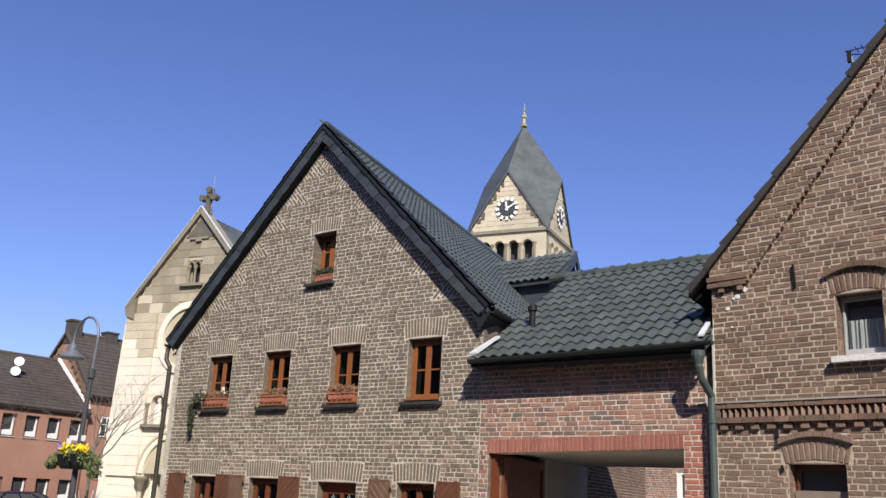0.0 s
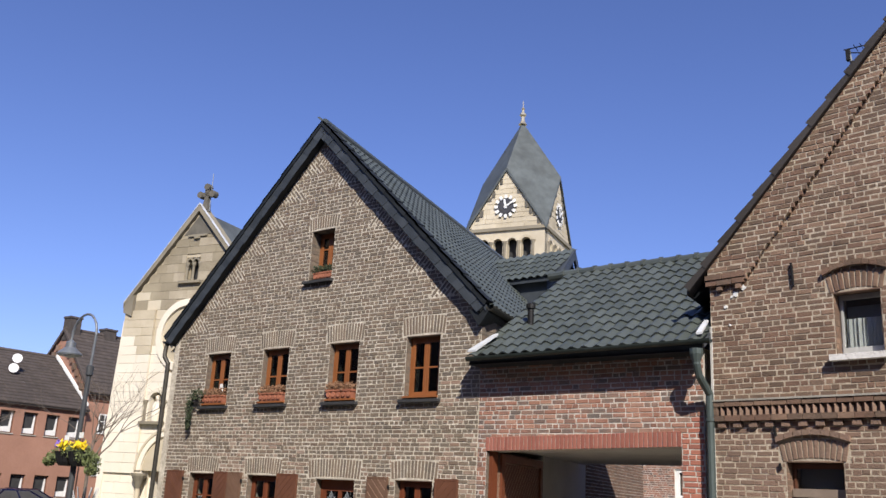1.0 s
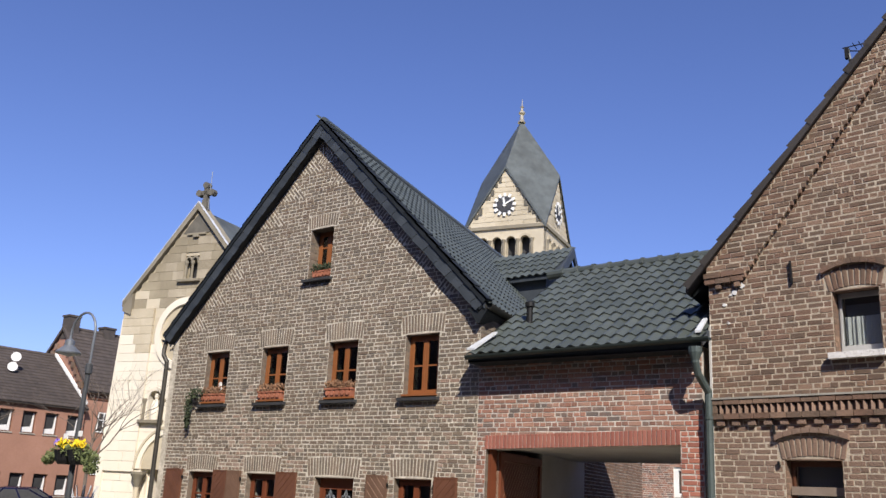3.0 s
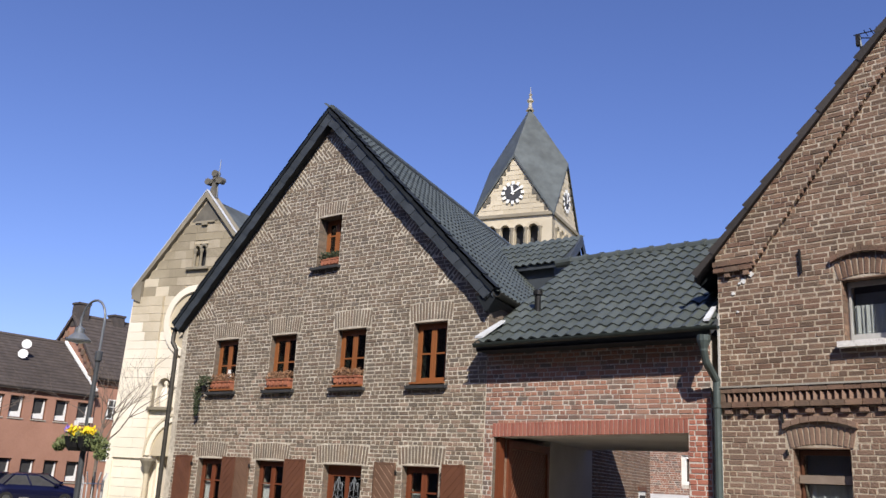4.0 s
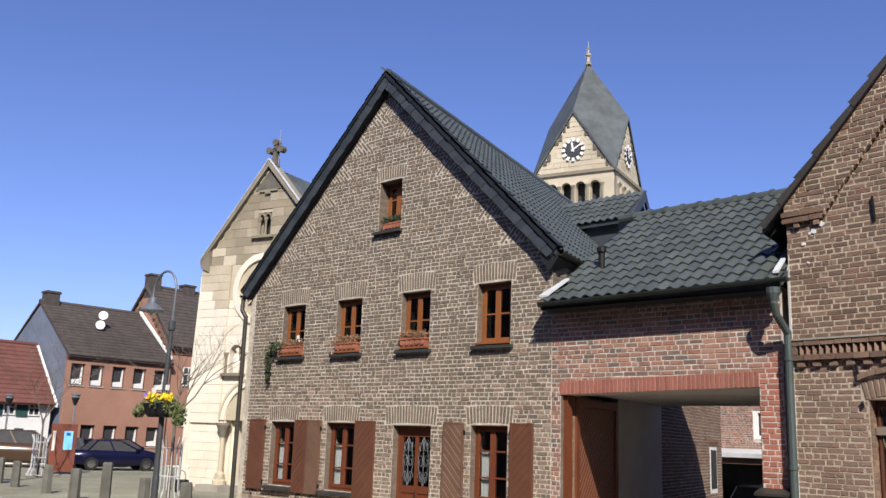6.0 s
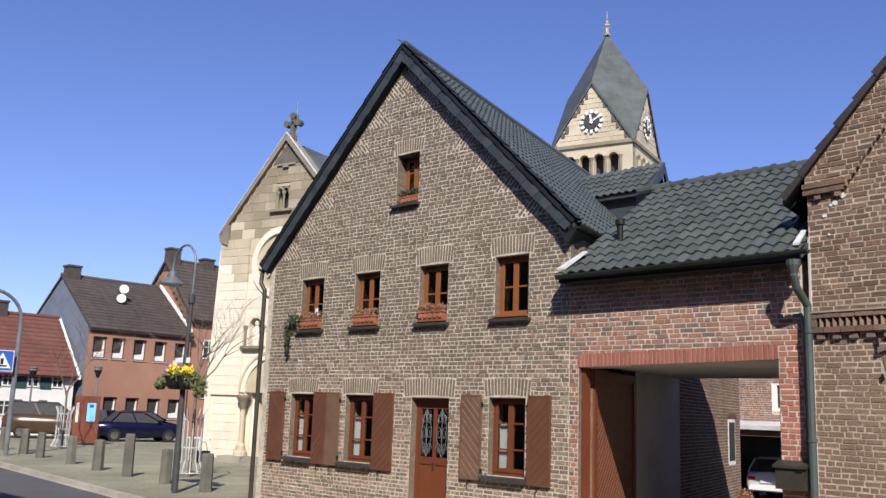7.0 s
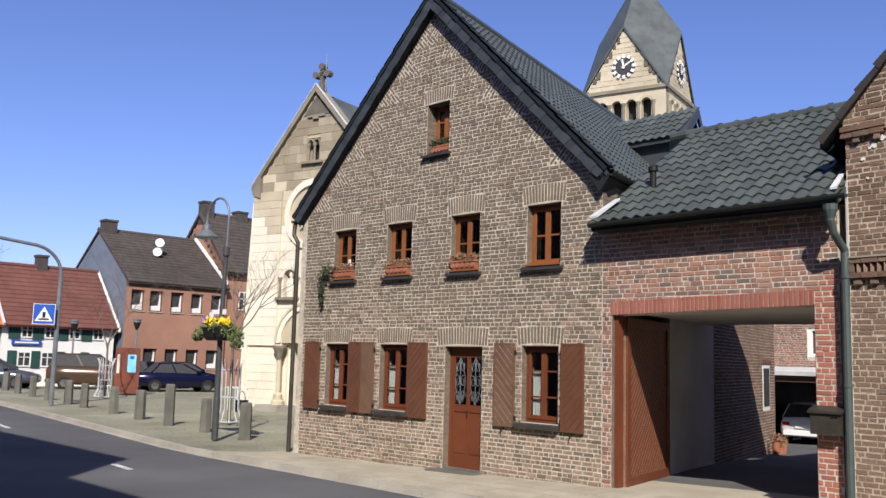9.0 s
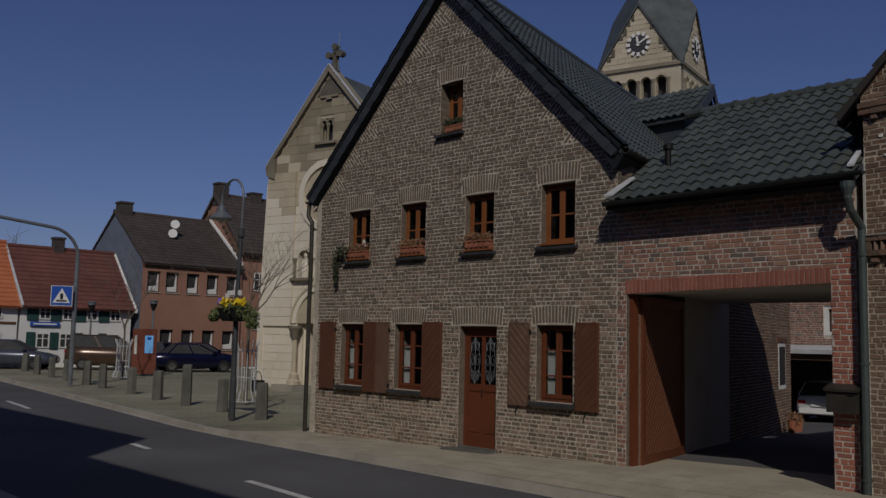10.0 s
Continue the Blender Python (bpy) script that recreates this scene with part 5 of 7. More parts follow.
part("niche_ledge", Shape().box(-1.56, -0.55, -0.2, 0.1, 3.90, 4.0), STONE_GREY, church, local=True)
st = tagged(part("niche_figure", Shape(CM @ Matrix.Translation((-1.05, 0.08, 4.0))).lathe((0, 0, 0), [(0.15, 0), (0.19, 0.25), (0.17, 0.5), (0.11, 0.68), (0.05, 0.72), (0.085, 0.8), (0.08, 0.88), (0.02, 0.93)], 10), STONE_PALE), "pale carved stone figure standing in a niche", "statue")
for x in (-1.46, -0.64):
    part("niche_column", Shape().lathe((x, -0.05, 4.0), [(0.07, 0), (0.05, 0.06), (0.045, 0.55), (0.085, 0.68), (0.085, 0.74)], 8), STONE_GREY, church, local=True)
# portal
for k, (r_, w_) in enumerate(((1.22, 0.18), (1.04, 0.18), (0.86, 0.18))):
    part("portal_arch", ring(r_, w_, -0.06 + 0.13 * k, 0.35 + 0.13 * k, PORTAL_Z, AX, 0, 180, 22), STONE_PALE, church, local=True)
    for sg in (-1, 1):
        a, b = sorted((AX + sg * r_, AX + sg * (r_ + w_)))
        part("portal_jamb", Shape().box(a, b, 0.0 + 0.13 * k, 0.45 + 0.13 * k, -0.1, PORTAL_Z), STONE_PALE, church, local=True)
part("portal_moulding", ring(1.40, 0.08, -0.10, 0.05, PORTAL_Z, AX, 0, 180, 22), STONE, church, local=True)
for x in (AX - 1.12, AX + 1.12):
    part("portal_column", Shape().lathe((x, -0.16, 0.0), [(0.24, 0), (0.24, 0.28), (0.17, 0.32), (0.17, 0.5), (0.09, 0.6), (0.08, 1.75)], 12), STONE, church, "slender sandstone portal column", local=True)
    part("capital", Shape().lathe((x, -0.16, 1.75), [(0.09, 0), (0.11, 0.08), (0.17, 0.25), (0.26, 0.42), (0.27, 0.5)], 12), STONE_GREY, church, "carved grey capital", local=True)
part("portal_door", Shape().box(AX - 1.0, AX + 1.0, 0.6, 0.68, 0, 3.4), WOOD_DARK, church, local=True)
part("portal_step", Shape().box(-1.9, 1.7, -0.6, 0.0, -0.1, 0.14), KERB, church, local=True)
# kneelers, coping, cross and roof
for sg in (-1, 1):
    part("kneeler", Shape().prism([(sg * (CH - 0.35), -0.15, CK - 0.35), (sg * (CH + 0.06), -0.15, CK - 0.2), (sg * (CH + 0.06), -0.15, CK + 0.1), (sg * (CH - 0.35), -0.15, CK + 0.45)], (0, 0.6, 0)), STONE_GREY, church, local=True)
    a, b = Vector((sg * (CH + 0.1), 0.15, CK + 0.08)), Vector((AX, 0.15, CA + 0.16))
    part("coping", Shape().prism([a + Vector((0, -0.3, -0.12)), a + Vector((0, -0.3, 0.06)), b + Vector((0, -0.3, 0.06)), b + Vector((0, -0.3, -0.2))], (0, 0.5, 0)), STONE_GREY, church, local=True)
    part("coping_cover", Shape().prism([a + Vector((0, -0.32, 0.06)), a + Vector((0, -0.32, 0.10)), b + Vector((0, -0.32, 0.10)), b + Vector((0, -0.32, 0.06))], (0, 0.12, 0)), ZINC, church, "grey lead covering", local=True)
    part("roof", Shape().prism([Vector((sg * (CH + 0.2), 0.22, CK - 0.2)), Vector((sg * (CH + 0.2), 0.22, CK - 0.05)), Vector((AX, 0.22, CA + 0.0)), Vector((AX, 0.22, CA - 0.2))], (0, 20, 0)), SLATE, church, "grey slate roof", local=True)
s = Shape()
s.prism([(-0.14, 0.0, CA - 0.1), (0.14, 0.0, CA - 0.1), (0.08, 0.0, CA + 0.35), (-0.08, 0.0, CA + 0.35)], (0, 0.22, 0))
s.box(-0.08, 0.08, 0.03, 0.2, CA + 0.3, CA + 0.9)
s.box(-0.26, 0.26, 0.03, 0.2, CA + 0.55, CA + 0.71)
for x, z in ((-0.28, 0.63), (0.28, 0.63), (0, 0.92)):
    s.tube([(x, 0.0, CA + z), (x, 0.22, CA + z)], 0.13, 8)
part("cross", s, STONE_DARK, church, "weathered grey stone gable cross", local=True)
part("lightning_rod", Shape().tube([(0.14, 0.12, CA), (0.14, 0.12, CA + 1.45)], 0.015, 5), POST_GREY, church, local=True)

# ---- church tower ----
TD = 60.0
TM = Matrix.Translation((-TD * math.sin(radians(33.72)), TD * math.cos(radians(33.72)), 0)) @ Matrix.Rotation(radians(13.7), 4, "Z")
tower = thing("church_tower", TM, "pale stone church tower with slate rhombic spire and clocks", "tower")
h = 2.72
TZ, TG, TAP = 19.2, 23.45, 28.0
s = Shape()
s.prism([(-h, -h, -0.3), (h, -h, -0.3), (h, h, -0.3), (-h, h, -0.3)], (0, 0, TZ - 2.3 + 0.3))
part("shaft", s, STONE, tower, "pale sandstone tower shaft", local=True)
# dark block behind the arches; its colour stands for the shade inside
s = Shape()
s.prism([(-h + 0.7, -h + 0.7, TZ - 2.3), (h - 0.7, -h + 0.7, TZ - 2.3), (h - 0.7, h - 0.7, TZ - 2.3), (-h + 0.7, h - 0.7, TZ - 2.3)], (0, 0, 2.2))
part("belfry_core", s, SILL, tower, local=True)
bel = Shape()
for q in range(4):
    R = Matrix.Rotation(radians(90 * q), 4, "Z")
    e = Shape(R)
    wide = 0.62
    cs = [(-1.5 + i * 0.98) for i in range(4)]
    hl = [(c - 0.34, c + 0.34, TZ - 2.2, TZ - 0.56) for c in cs]
    wall(e, -h + (0.002 if q % 2 else 0), h - (0.002 if q % 2 else 0), lambda x: TZ, -h, -h + 0.5, hl, lambda x: TZ - 2.3)
    bel.add([R @ Vector(p) for p in e.v], e.f)
    for c in cs:
        k = ring(0.33, 0.17, -h - 0.03, -h + 0.3, TZ - 0.9, c, 0, 180, 10)
        k.v = [tuple(R @ Vector(p)) for p in k.v]
        part("belfry_arch", k, STONE, tower, local=True)
    for c in [cs[0] - 0.49] + [c + 0.49 for c in cs]:
        k = Shape(R).lathe((c, -h - 0.02, TZ - 2.0), [(0.13, 0), (0.1, 0.1), (0.1, 0.95), (0.17, 1.2)], 8)
        part("belfry_column", k, STONE_GREY, tower, local=True)
    # string course and gable wall with blocks
    k = Shape(R).box(-h - 0.12, h + 0.12, -h - 0.14, -h + 0.1, TZ - 0.06, TZ + 0.16)
    part("string_course", k, STONE_GREY, tower, local=True)
    k = Shape(R)
    k.prism([(-h, -h, TZ + 0.1), (h, -h, TZ + 0.1), (0, -h, TG)], (0, 0.4, 0))
    gw = part("gable", k, STONE, tower, "pale stone gable", local=True)
    k = Shape(R)
    z = TZ + 0.16
    while z < TG - 0.3:
        half = h * (TG - z - 0.3) / (TG - TZ - 0.1)
        x = -half
        while x < half - 0.1:
            w_ = min(r2.uniform(0.5, 1.0), half - x)
            k.box(x + 0.01, x + w_ - 0.01, -h - r2.uniform(0.005, 0.03), -h + 0.05, z + 0.01, z + 0.32)
            x += w_
        z += 0.34
    part("ashlar", k, STONE, gw, local=True, kind="stuff")
    # worn stepped corbels under the spire's edges
    for sg in (-1, 1):
        for i in range(9):
            t = (i + 0.6) / 10
            x, z = sg * h * (1 - t), TZ + 0.1 + (TG - TZ - 0.1) * t
            if r2.random() < 0.7:
                cw, cd = r2.uniform(0.07, 0.17), r2.uniform(0.3, 0.6)
                part("corbel", Shape(R).box(x - cw, x + cw, -h - 0.07, -h + 0.05, z - cd, z - 0.08), STONE_DARK, gw, local=True)
    # clock: dark face, white hour marks and hands
    ck = part("clock", Shape(R).tube([(0, -h - 0.10, TZ + 1.62), (0, -h - 0.05, TZ + 1.62)], 0.62, 24), DIAL_DARK, tower, "dark clock dial with white marks", local=True)
    for i in range(12):
        t = radians(30 * i)
        part("hour_mark", Shape(R).beam((0.56 * math.sin(t), -h - 0.12, TZ + 1.62 + 0.56 * math.cos(t)), (0.80 * math.sin(t), -h - 0.12, TZ + 1.62 + 0.80 * math.cos(t)), 0.19, 0.04, (0, 1, 0)), WHITE, ck, local=True)
    for t, ln, w_ in ((radians(60), 0.66, 0.1), (radians(-12), 0.5, 0.13)):
        part("clock_hand", Shape(R).beam((-0.15 * math.sin(t), -h - 0.15, TZ + 1.62 - 0.15 * math.cos(t)), (ln * math.sin(t), -h - 0.15, TZ + 1.62 + ln * math.cos(t)), w_, 0.03, (0, 1, 0)), WHITE, ck, local=True)
part("belfry", bel, STONE, tower, "belfry with round arches", local=True)
# the spire: four rhombs, each from a corner over two gable tips to the top
o = 0.16
for q in range(4):
    R = Matrix.Rotation(radians(90 * q), 4, "Z")
    c, g1, g2, t = Vector((h + o, -h - o, TZ + 0.05)), Vector((0, -h - o, TG + 0.12)), Vector((h + o, 0, TG + 0.12)), Vector((0, 0, TAP))
    k = Shape(R)
    dn = Vector((0, 0, -0.22))
    k.add([c, g2, t, g1, c + dn, g2 + dn, t + dn, g1 + dn], [(0, 1, 2, 3), (7, 6, 5, 4), (0, 4, 5, 1), (3, 7, 4, 0)])
    face = part("spire_face", k, SLATE, tower, "grey slate spire", local=True)
k = Shape()
k.lathe((0, 0, TAP - 0.2), [(0.30, 0), (0.16, 0.25), (0.13, 0.6), (0.24, 0.72), (0.24, 0.82), (0.1, 0.95), (0.08, 1.15), (0.14, 1.22), (0.04, 1.35), (0.02, 1.85)], 10)
part("finial", k, GOLD, tower, "pale metal spire finial", local=True)


# ---- houses across the square ----
FX = -49.2


def plain_house(name, label, x_front, y0, y1, deep, eave, ridge, wall_mat, roof_mat, over=0.25, gable_mat=None):
    t = thing(name, (x_front, (y0 + y1) / 2, 0), label, "house")
    s = Shape()
    xm = x_front - deep / 2
    s.prism([(x_front, y0 + 0.02, -0.3), (x_front - deep, y0 + 0.02, -0.3), (x_front - deep, y0 + 0.02, eave), (xm, y0 + 0.02, ridge - 0.1), (x_front, y0 + 0.02, eave)], (0, y1 - y0 - 0.04, 0))
    part("wall", s, wall_mat, t)
    if gable_mat:
        s = Shape()
        s.prism([(x_front, y0, 1.0), (x_front - deep, y0, 1.0), (x_front - deep, y0, eave), (xm, y0, ridge - 0.1), (x_front, y0, eave)], (0, 0.015, 0))
        part("gable_cladding", s, gable_mat, t, "blue-grey slate-hung gable")
    k = (ridge - eave) / (deep / 2)
    for sg in (1, -1):
        e = (xm + sg * (deep / 2 + over), eave - k * over)
        n = 9
        r = part("roof", Shape().prism([(e[0], y0 - 0.08, e[1]), (xm, y0 - 0.08, ridge), (xm, y0 - 0.08, ridge + 0.14), (e[0], y0 - 0.08, e[1] + 0.12)], (0, y1 - y0 + 0.16, 0)), roof_mat, t)
        if sg > 0:
            s = Shape()
            d = Vector((e[0] - xm, 0, e[1] - ridge))
            rows = int(d.length / 0.32)
            u = Vector((-d.z, 0, d.x)).normalized()
            u = u if u.z > 0 else -u
            rr = random.Random(len(name))
            for j in range(rows):
                a = Vector((xm, 0, ridge + 0.13)) + d * (j / rows)
                b = Vector((xm, 0, ridge + 0.13)) + d * ((j + 1.12) / rows)
                y = y0 - 0.08
                while y < y1 + 0.06:
                    w = min(0.27, y1 + 0.08 - y)
                    a2, b2 = a + u * 0.0, b + u * (0.045 + rr.uniform(0, 0.012))
                    s.add([(a2.x, y, a2.z), (a2.x, y + w - 0.02, a2.z), (b2.x, y + w - 0.02, b2.z), (b2.x, y, b2.z), (b2.x, y, b2.z - 0.05), (b2.x, y + w - 0.02, b2.z - 0.05)], [(3, 2, 1, 0), (4, 5, 2, 3)])
                    y += 0.27
            part("tiles", s, roof_mat, t, kind="stuff")
    part("ridge", Shape().tube([(xm, y0 - 0.1, ridge + 0.12), (xm, y1 + 0.1, ridge + 0.12)], 0.13, 8), roof_mat, t)
    return t


def front_window(t, y0, y1, z0, z1, x, frame_mat=WHITE, surround=None, cross=True, reveal=0.0):
    f = Shape()
    o = 0.03
    e = 0.07
    w = part("window", Shape().box(x + 0.004, x + o, y0, y1, z0, z1), SILL, t, "dark glazed window")
    f.box(x + o, x + o + 0.03, y0, y0 + e, z0, z1)
    f.box(x + o, x + o + 0.03, y1 - e, y1, z0, z1)
    f.box(x + o, x + o + 0.03, y0 + e, y1 - e, z0, z0 + e)
    f.box(x + o, x + o + 0.03, y0 + e, y1 - e, z1 - e, z1)
    if cross:
        f.box(x + o, x + o + 0.025, (y0 + y1) / 2 - 0.025, (y0 + y1) / 2 + 0.025, z0 + e, z1 - e)
        f.box(x + o, x + o + 0.025, y0 + e, y1 - e, z0 + (z1 - z0) * 0.6, z0 + (z1 - z0) * 0.6 + 0.04)
    part("window_frame", f, frame_mat, w)
    return w


FRONT_M = Matrix.Translation((FX + 0.25, 0, 0)) @ Matrix.Rotation(radians(90), 4, "Z")     # x runs along the row, y into the houses
far_house = plain_house("far_house", "long orange-brown two-storey house with dark tiled roof", FX, 22.75, 29.05, 8.2, 6.05, 9.0, BRICK_ORANGE, ROOF_BROWN, over=0.45, gable_mat=SLATE_BLUE)
FWIN = [(y, y + 0.80, 4.2, 5.38) for y in (22.98, 24.1, 25.4, 26.7, 28.02)] + [(y, y + 0.82, 0.95, 2.08) for y in (23.9, 25.22, 26.55, 27.87)]
s = Shape(FRONT_M)
wall(s, 22.77, 29.03, lambda x: 5.75, 0.0, 0.249, FWIN, lambda x: -0.2)
part("front_wall", s.weld(), BRICK_ORANGE, far_house, "orange-brown rendered front")
# dark strip under the eaves: soffit and its shadow in one colour
part("eaves_band", Shape(FRONT_M).box(22.75, 29.05, -0.05, 0.2, 5.56, 5.76), WOOD_DARK, far_house)
for y0, y1, z0, z1 in FWIN:
    w = part("window", Shape(FRONT_M).box(y0, y1, 0.20, 0.24, z0, z1), SILL, far_house, "dark window with white curtain")
    f = Shape(FRONT_M)
    f.box(y0, y0 + 0.05, 0.14, 0.2, z0, z1)
    f.box(y1 - 0.05, y1, 0.14, 0.2, z0, z1)
    f.box(y0 + 0.05, y1 - 0.05, 0.14, 0.2, z0, z0 + 0.05)
    f.box(y0 + 0.05, y1 - 0.05, 0.14, 0.2, z1 - 0.05, z1)
    part("window_frame", f, WOOD_DARK, w)
    k = Shape(FRONT_M)
    k.prism([(y0 + 0.1, 0.17, z0 + 0.06), (y1 - 0.06, 0.17, z0 + 0.06), (y1 - 0.06, 0.17, z1 - 0.1), (y1 - 0.13, 0.17, z1 - 0.1), (y1 - 0.2, 0.17, z0 + 0.36), (y0 + 0.1, 0.17, z0 + 0.30)], (0, 0.02, 0))
    part("curtain", k, CURTAIN, w)
    part("sill", Shape(FRONT_M).box(y0 - 0.04, y1 + 0.04, -0.05, 0.12, z0 - 0.06, z0), KERB, w)


def chimney(parent, x, y, z0, z1, w=0.75, mat=None):
    c = part("chimney", Shape().box(x - w / 2, x + w / 2, y - w / 2, y + w / 2, z0, z1 - 0.12), mat or CHIMNEY, parent)
    part("chimney_cap", Shape().box(x - w / 2 - 0.05, x + w / 2 + 0.05, y - w / 2 - 0.05, y + w / 2 + 0.05, z1 - 0.12, z1), CHIMNEY, c)


chimney(far_house, FX - 4.1, 23.3, 8.4, 9.75)
part("verge_flashing", Shape().prism([(FX - 4.0, 28.98, 9.14), (FX + 0.2, 28.98, 6.1), (FX + 0.2, 28.98, 6.25), (FX - 4.0, 28.98, 9.3)], (0, 0.16, 0)), WHITE, far_house, "white painted verge")
dish = thing("satellite_dishes", (FX - 2.4, 25.6, 7.6), "two white satellite dishes on a roof bracket", "antenna")
part("mast", Shape().tube([(FX - 2.6, 25.7, 7.5), (FX - 2.2, 25.6, 8.4)], 0.03, 6), POST_GREY, dish)
for y, z in ((25.62, 8.42), (25.50, 7.85)):
    part("dish", Shape().tube([(FX - 2.0, y, z), (FX - 1.86, y - 0.08, z + 0.02), (FX - 1.80, y - 0.11, z + 0.03)], [0.08, 0.21, 0.27], 14), WHITE, dish)
part("bracket", Shape().beam((FX - 1.9, 25.55, 7.45), (FX - 1.3, 25.9, 7.1), 0.06, 0.06), POST_GREY, dish)

tall_house = plain_house("stepped_gable_house", "brown brick house with toothed gable and chimneys", FX, 29.15, 41.0, 7.2, 7.1, 10.8, BRICK_ORANGE, ROOF_BROWN, over=0.3)
for i in range(8):
    t = (i + 0.7) / 9
    for sg in (1, -1):
        x, z = FX - 3.6 + sg * 3.5 * (1 - t), 7.0 + 3.7 * t
        part("gable_tooth", Shape().box(x - 0.17, x + 0.17, 29.02, 29.16, z - 0.62, z - 0.25), BRICK_DARK, tall_house)
for sg in (1, -1):
    part("verge", Shape().prism([(FX - 3.6, 28.98, 10.75), (FX - 3.6 + sg * 3.9, 28.98, 6.75), (FX - 3.6 + sg * 3.9, 28.98, 6.95), (FX - 3.6, 28.98, 10.98)], (0, 0.16, 0)), ROOF_BROWN, tall_house)
chimney(tall_house, FX - 3.6, 29.5, 10.2, 11.7)
chimney(tall_house, FX - 3.6, 32.0, 10.2, 11.35)
chimney(tall_house, FX - 3.6, 33.4, 10.2, 11.1, 0.5)
# same dark strip for soffit and shadow
part("eaves_band", Shape().box(FX - 0.1, FX + 0.06, 29.2, 41, 6.45, 6.75), WOOD_DARK, tall_house)
for y in (30.0, 32.0, 34.0):
    for z in (4.6, 2.2):
        front_window(tall_house, y, y + 0.8, z, z + 1.15, FX)
dd = thing("wall_dish", (FX - 1.9, 33.2, 8.8), "grey satellite dish on the roof", "antenna")
part("dish", Shape().tube([(FX - 1.6, 33.0, 9.1), (FX - 1.45, 32.9, 9.12), (FX - 1.4, 32.85, 9.13)], [0.1, 0.35, 0.45], 14), POST_GREY, dd)
part("mast", Shape().tube([(FX - 1.7, 33.0, 8.6), (FX - 1.55, 33.0, 9.1)], 0.03, 6), POST_GREY, dd)

CX = FX - 0.3
cottage = plain_house("cottage", "low white timbered cottage with dull red roof", CX, 16.4, 22.4, 6.0, 3.35, 6.35, WHITE, ROOF_RED, over=0.35)
cottage_2 = plain_house("cottage", "low white cottage with bright orange tiled roof", CX, 3.5, 16.3, 6.0, 3.3, 6.5, WHITE, ROOF_ORANGE, over=0.3)
chimney(cottage, CX - 3.0, 19.2, 6.0, 7.15, 0.55)
for t, ys in ((cottage, (17.35, 18.55, 19.85, 21.15)), (cottage_2, (14.9, 13.2, 11.5))):
    for y in ys:
        front_window(t, y, y + 0.62, 2.45, 3.1, CX)
        part("shutter", Shape().box(CX + 0.03, CX + 0.07, y - 0.62, y - 0.04, 2.4, 3.12), SHUTTER_GREEN, t, "dark green shutter")
    for y in ys:
        front_window(t, y - 0.1, y + 0.6, 0.95, 1.75, CX)
        part("shutter", Shape().box(CX + 0.03, CX + 0.07, y - 0.6, y - 0.15, 0.9, 1.78), SHUTTER_GREEN, t, "dark green shutter")
part("timber", Shape().box(CX + 0.004, CX + 0.03, 3.6, 16.2, 2.15, 2.28), WOOD_DARK, cottage_2)
part("timber", Shape().box(CX + 0.004, CX + 0.03, 15.1, 15.2, 2.28, 3.2), WOOD_DARK, cottage_2)
part("verge_board", Shape().prism([(CX - 3.0, 22.42, 6.3), (CX + 0.4, 22.42, 2.95), (CX + 0.4, 22.42, 3.15), (CX - 3.0, 22.42, 6.55)], (0, 0.14, 0)), WHITE, cottage, "white verge board")
part("verge_board", Shape().prism([(CX - 3.0, 16.3, 6.42), (CX + 0.4, 16.3, 3.05), (CX + 0.4, 16.3, 3.22), (CX - 3.0, 16.3, 6.64)], (0, 0.12, 0)), ZINC, cottage, "grey lead verge strip")
sgn = thing("shop_sign", (CX + 0.2, 17.6, 2.2), "long blue sign board on the white cottage", "sign")
part("board", Shape().box(CX + 0.05, CX + 0.12, 16.9, 18.4, 2.1, 2.32), SIGN_BLUE, sgn)
part("lettering", Shape().box(CX + 0.12, CX + 0.125, 17.05, 18.25, 2.17, 2.25), WHITE, sgn)

# houses behind the camera, whose shadow lies on the road
for x0, x1, hh, lab in ((-40.0, -6.0, 11.4, "tall brick house across the street"), (-6.0, 30.0, 9.2, "lower brick house across the street")):
    t = thing("opposite_house", ((x0 + x1) / 2, -6, 0), lab, "house")
    part("wall", Shape().box(x0, x1 - 0.01, -10, -2.05, -0.3, hh - 0.3), BRICK_DARK, t)
    part("roof", Shape().prism([(x0, -2.0, hh - 0.3), (x0, -10, hh - 0.3), (x0, -6, hh + 2.0), (x0, -2.0, hh)], (x1 - x0 - 0.01, 0, 0)), ROOF_BROWN, t)

# ---- yard behind the gateway ----
side_x = lambda y: HX1 + SIDE.x / SIDE.y * (y - Y0)
yard = thing("yard_house", (-10.0, 25.0, 0), "red brick outbuilding with carport and white window", "house")
s = Shape()
wall(s, -14.9, -4.0, lambda x: 7.2 - 0.75 * abs(x + 8.4), 25.6, 25.9, [(-13.6, -8.2, -1, 2.0), (-12.05, -10.8, 2.6, 3.5)], lambda x: -0.2, knots=(-8.4,))
part("wall", s.weld(), MORTAR_PINK, yard)
s = Shape()
for x0, x1, z0, z1 in brick_rows(0, 6, lambda z: [(max(-14.4, -8.4 - (7.1 - z) / 0.75), -7.0)] if z > 2.0 and not 2.52 < z < 3.52 else ([(max(-14.4, -8.4 - (7.1 - z) / 0.75), -12.05), (-10.8, -7.0)] if z > 2.0 else [(-14.4, -13.6)]), -14.4, -7.0, 5):
    brick_block(s, x0, x1, z0, z1, 25.6, 0.008)
part("brickwork", s, BRICK_RED, yard, kind="stuff")
w = part("window", Shape().box(-12.05, -10.8, 25.72, 25.76, 2.6, 3.5), DARK, yard, "white-framed window")
f = Shape()
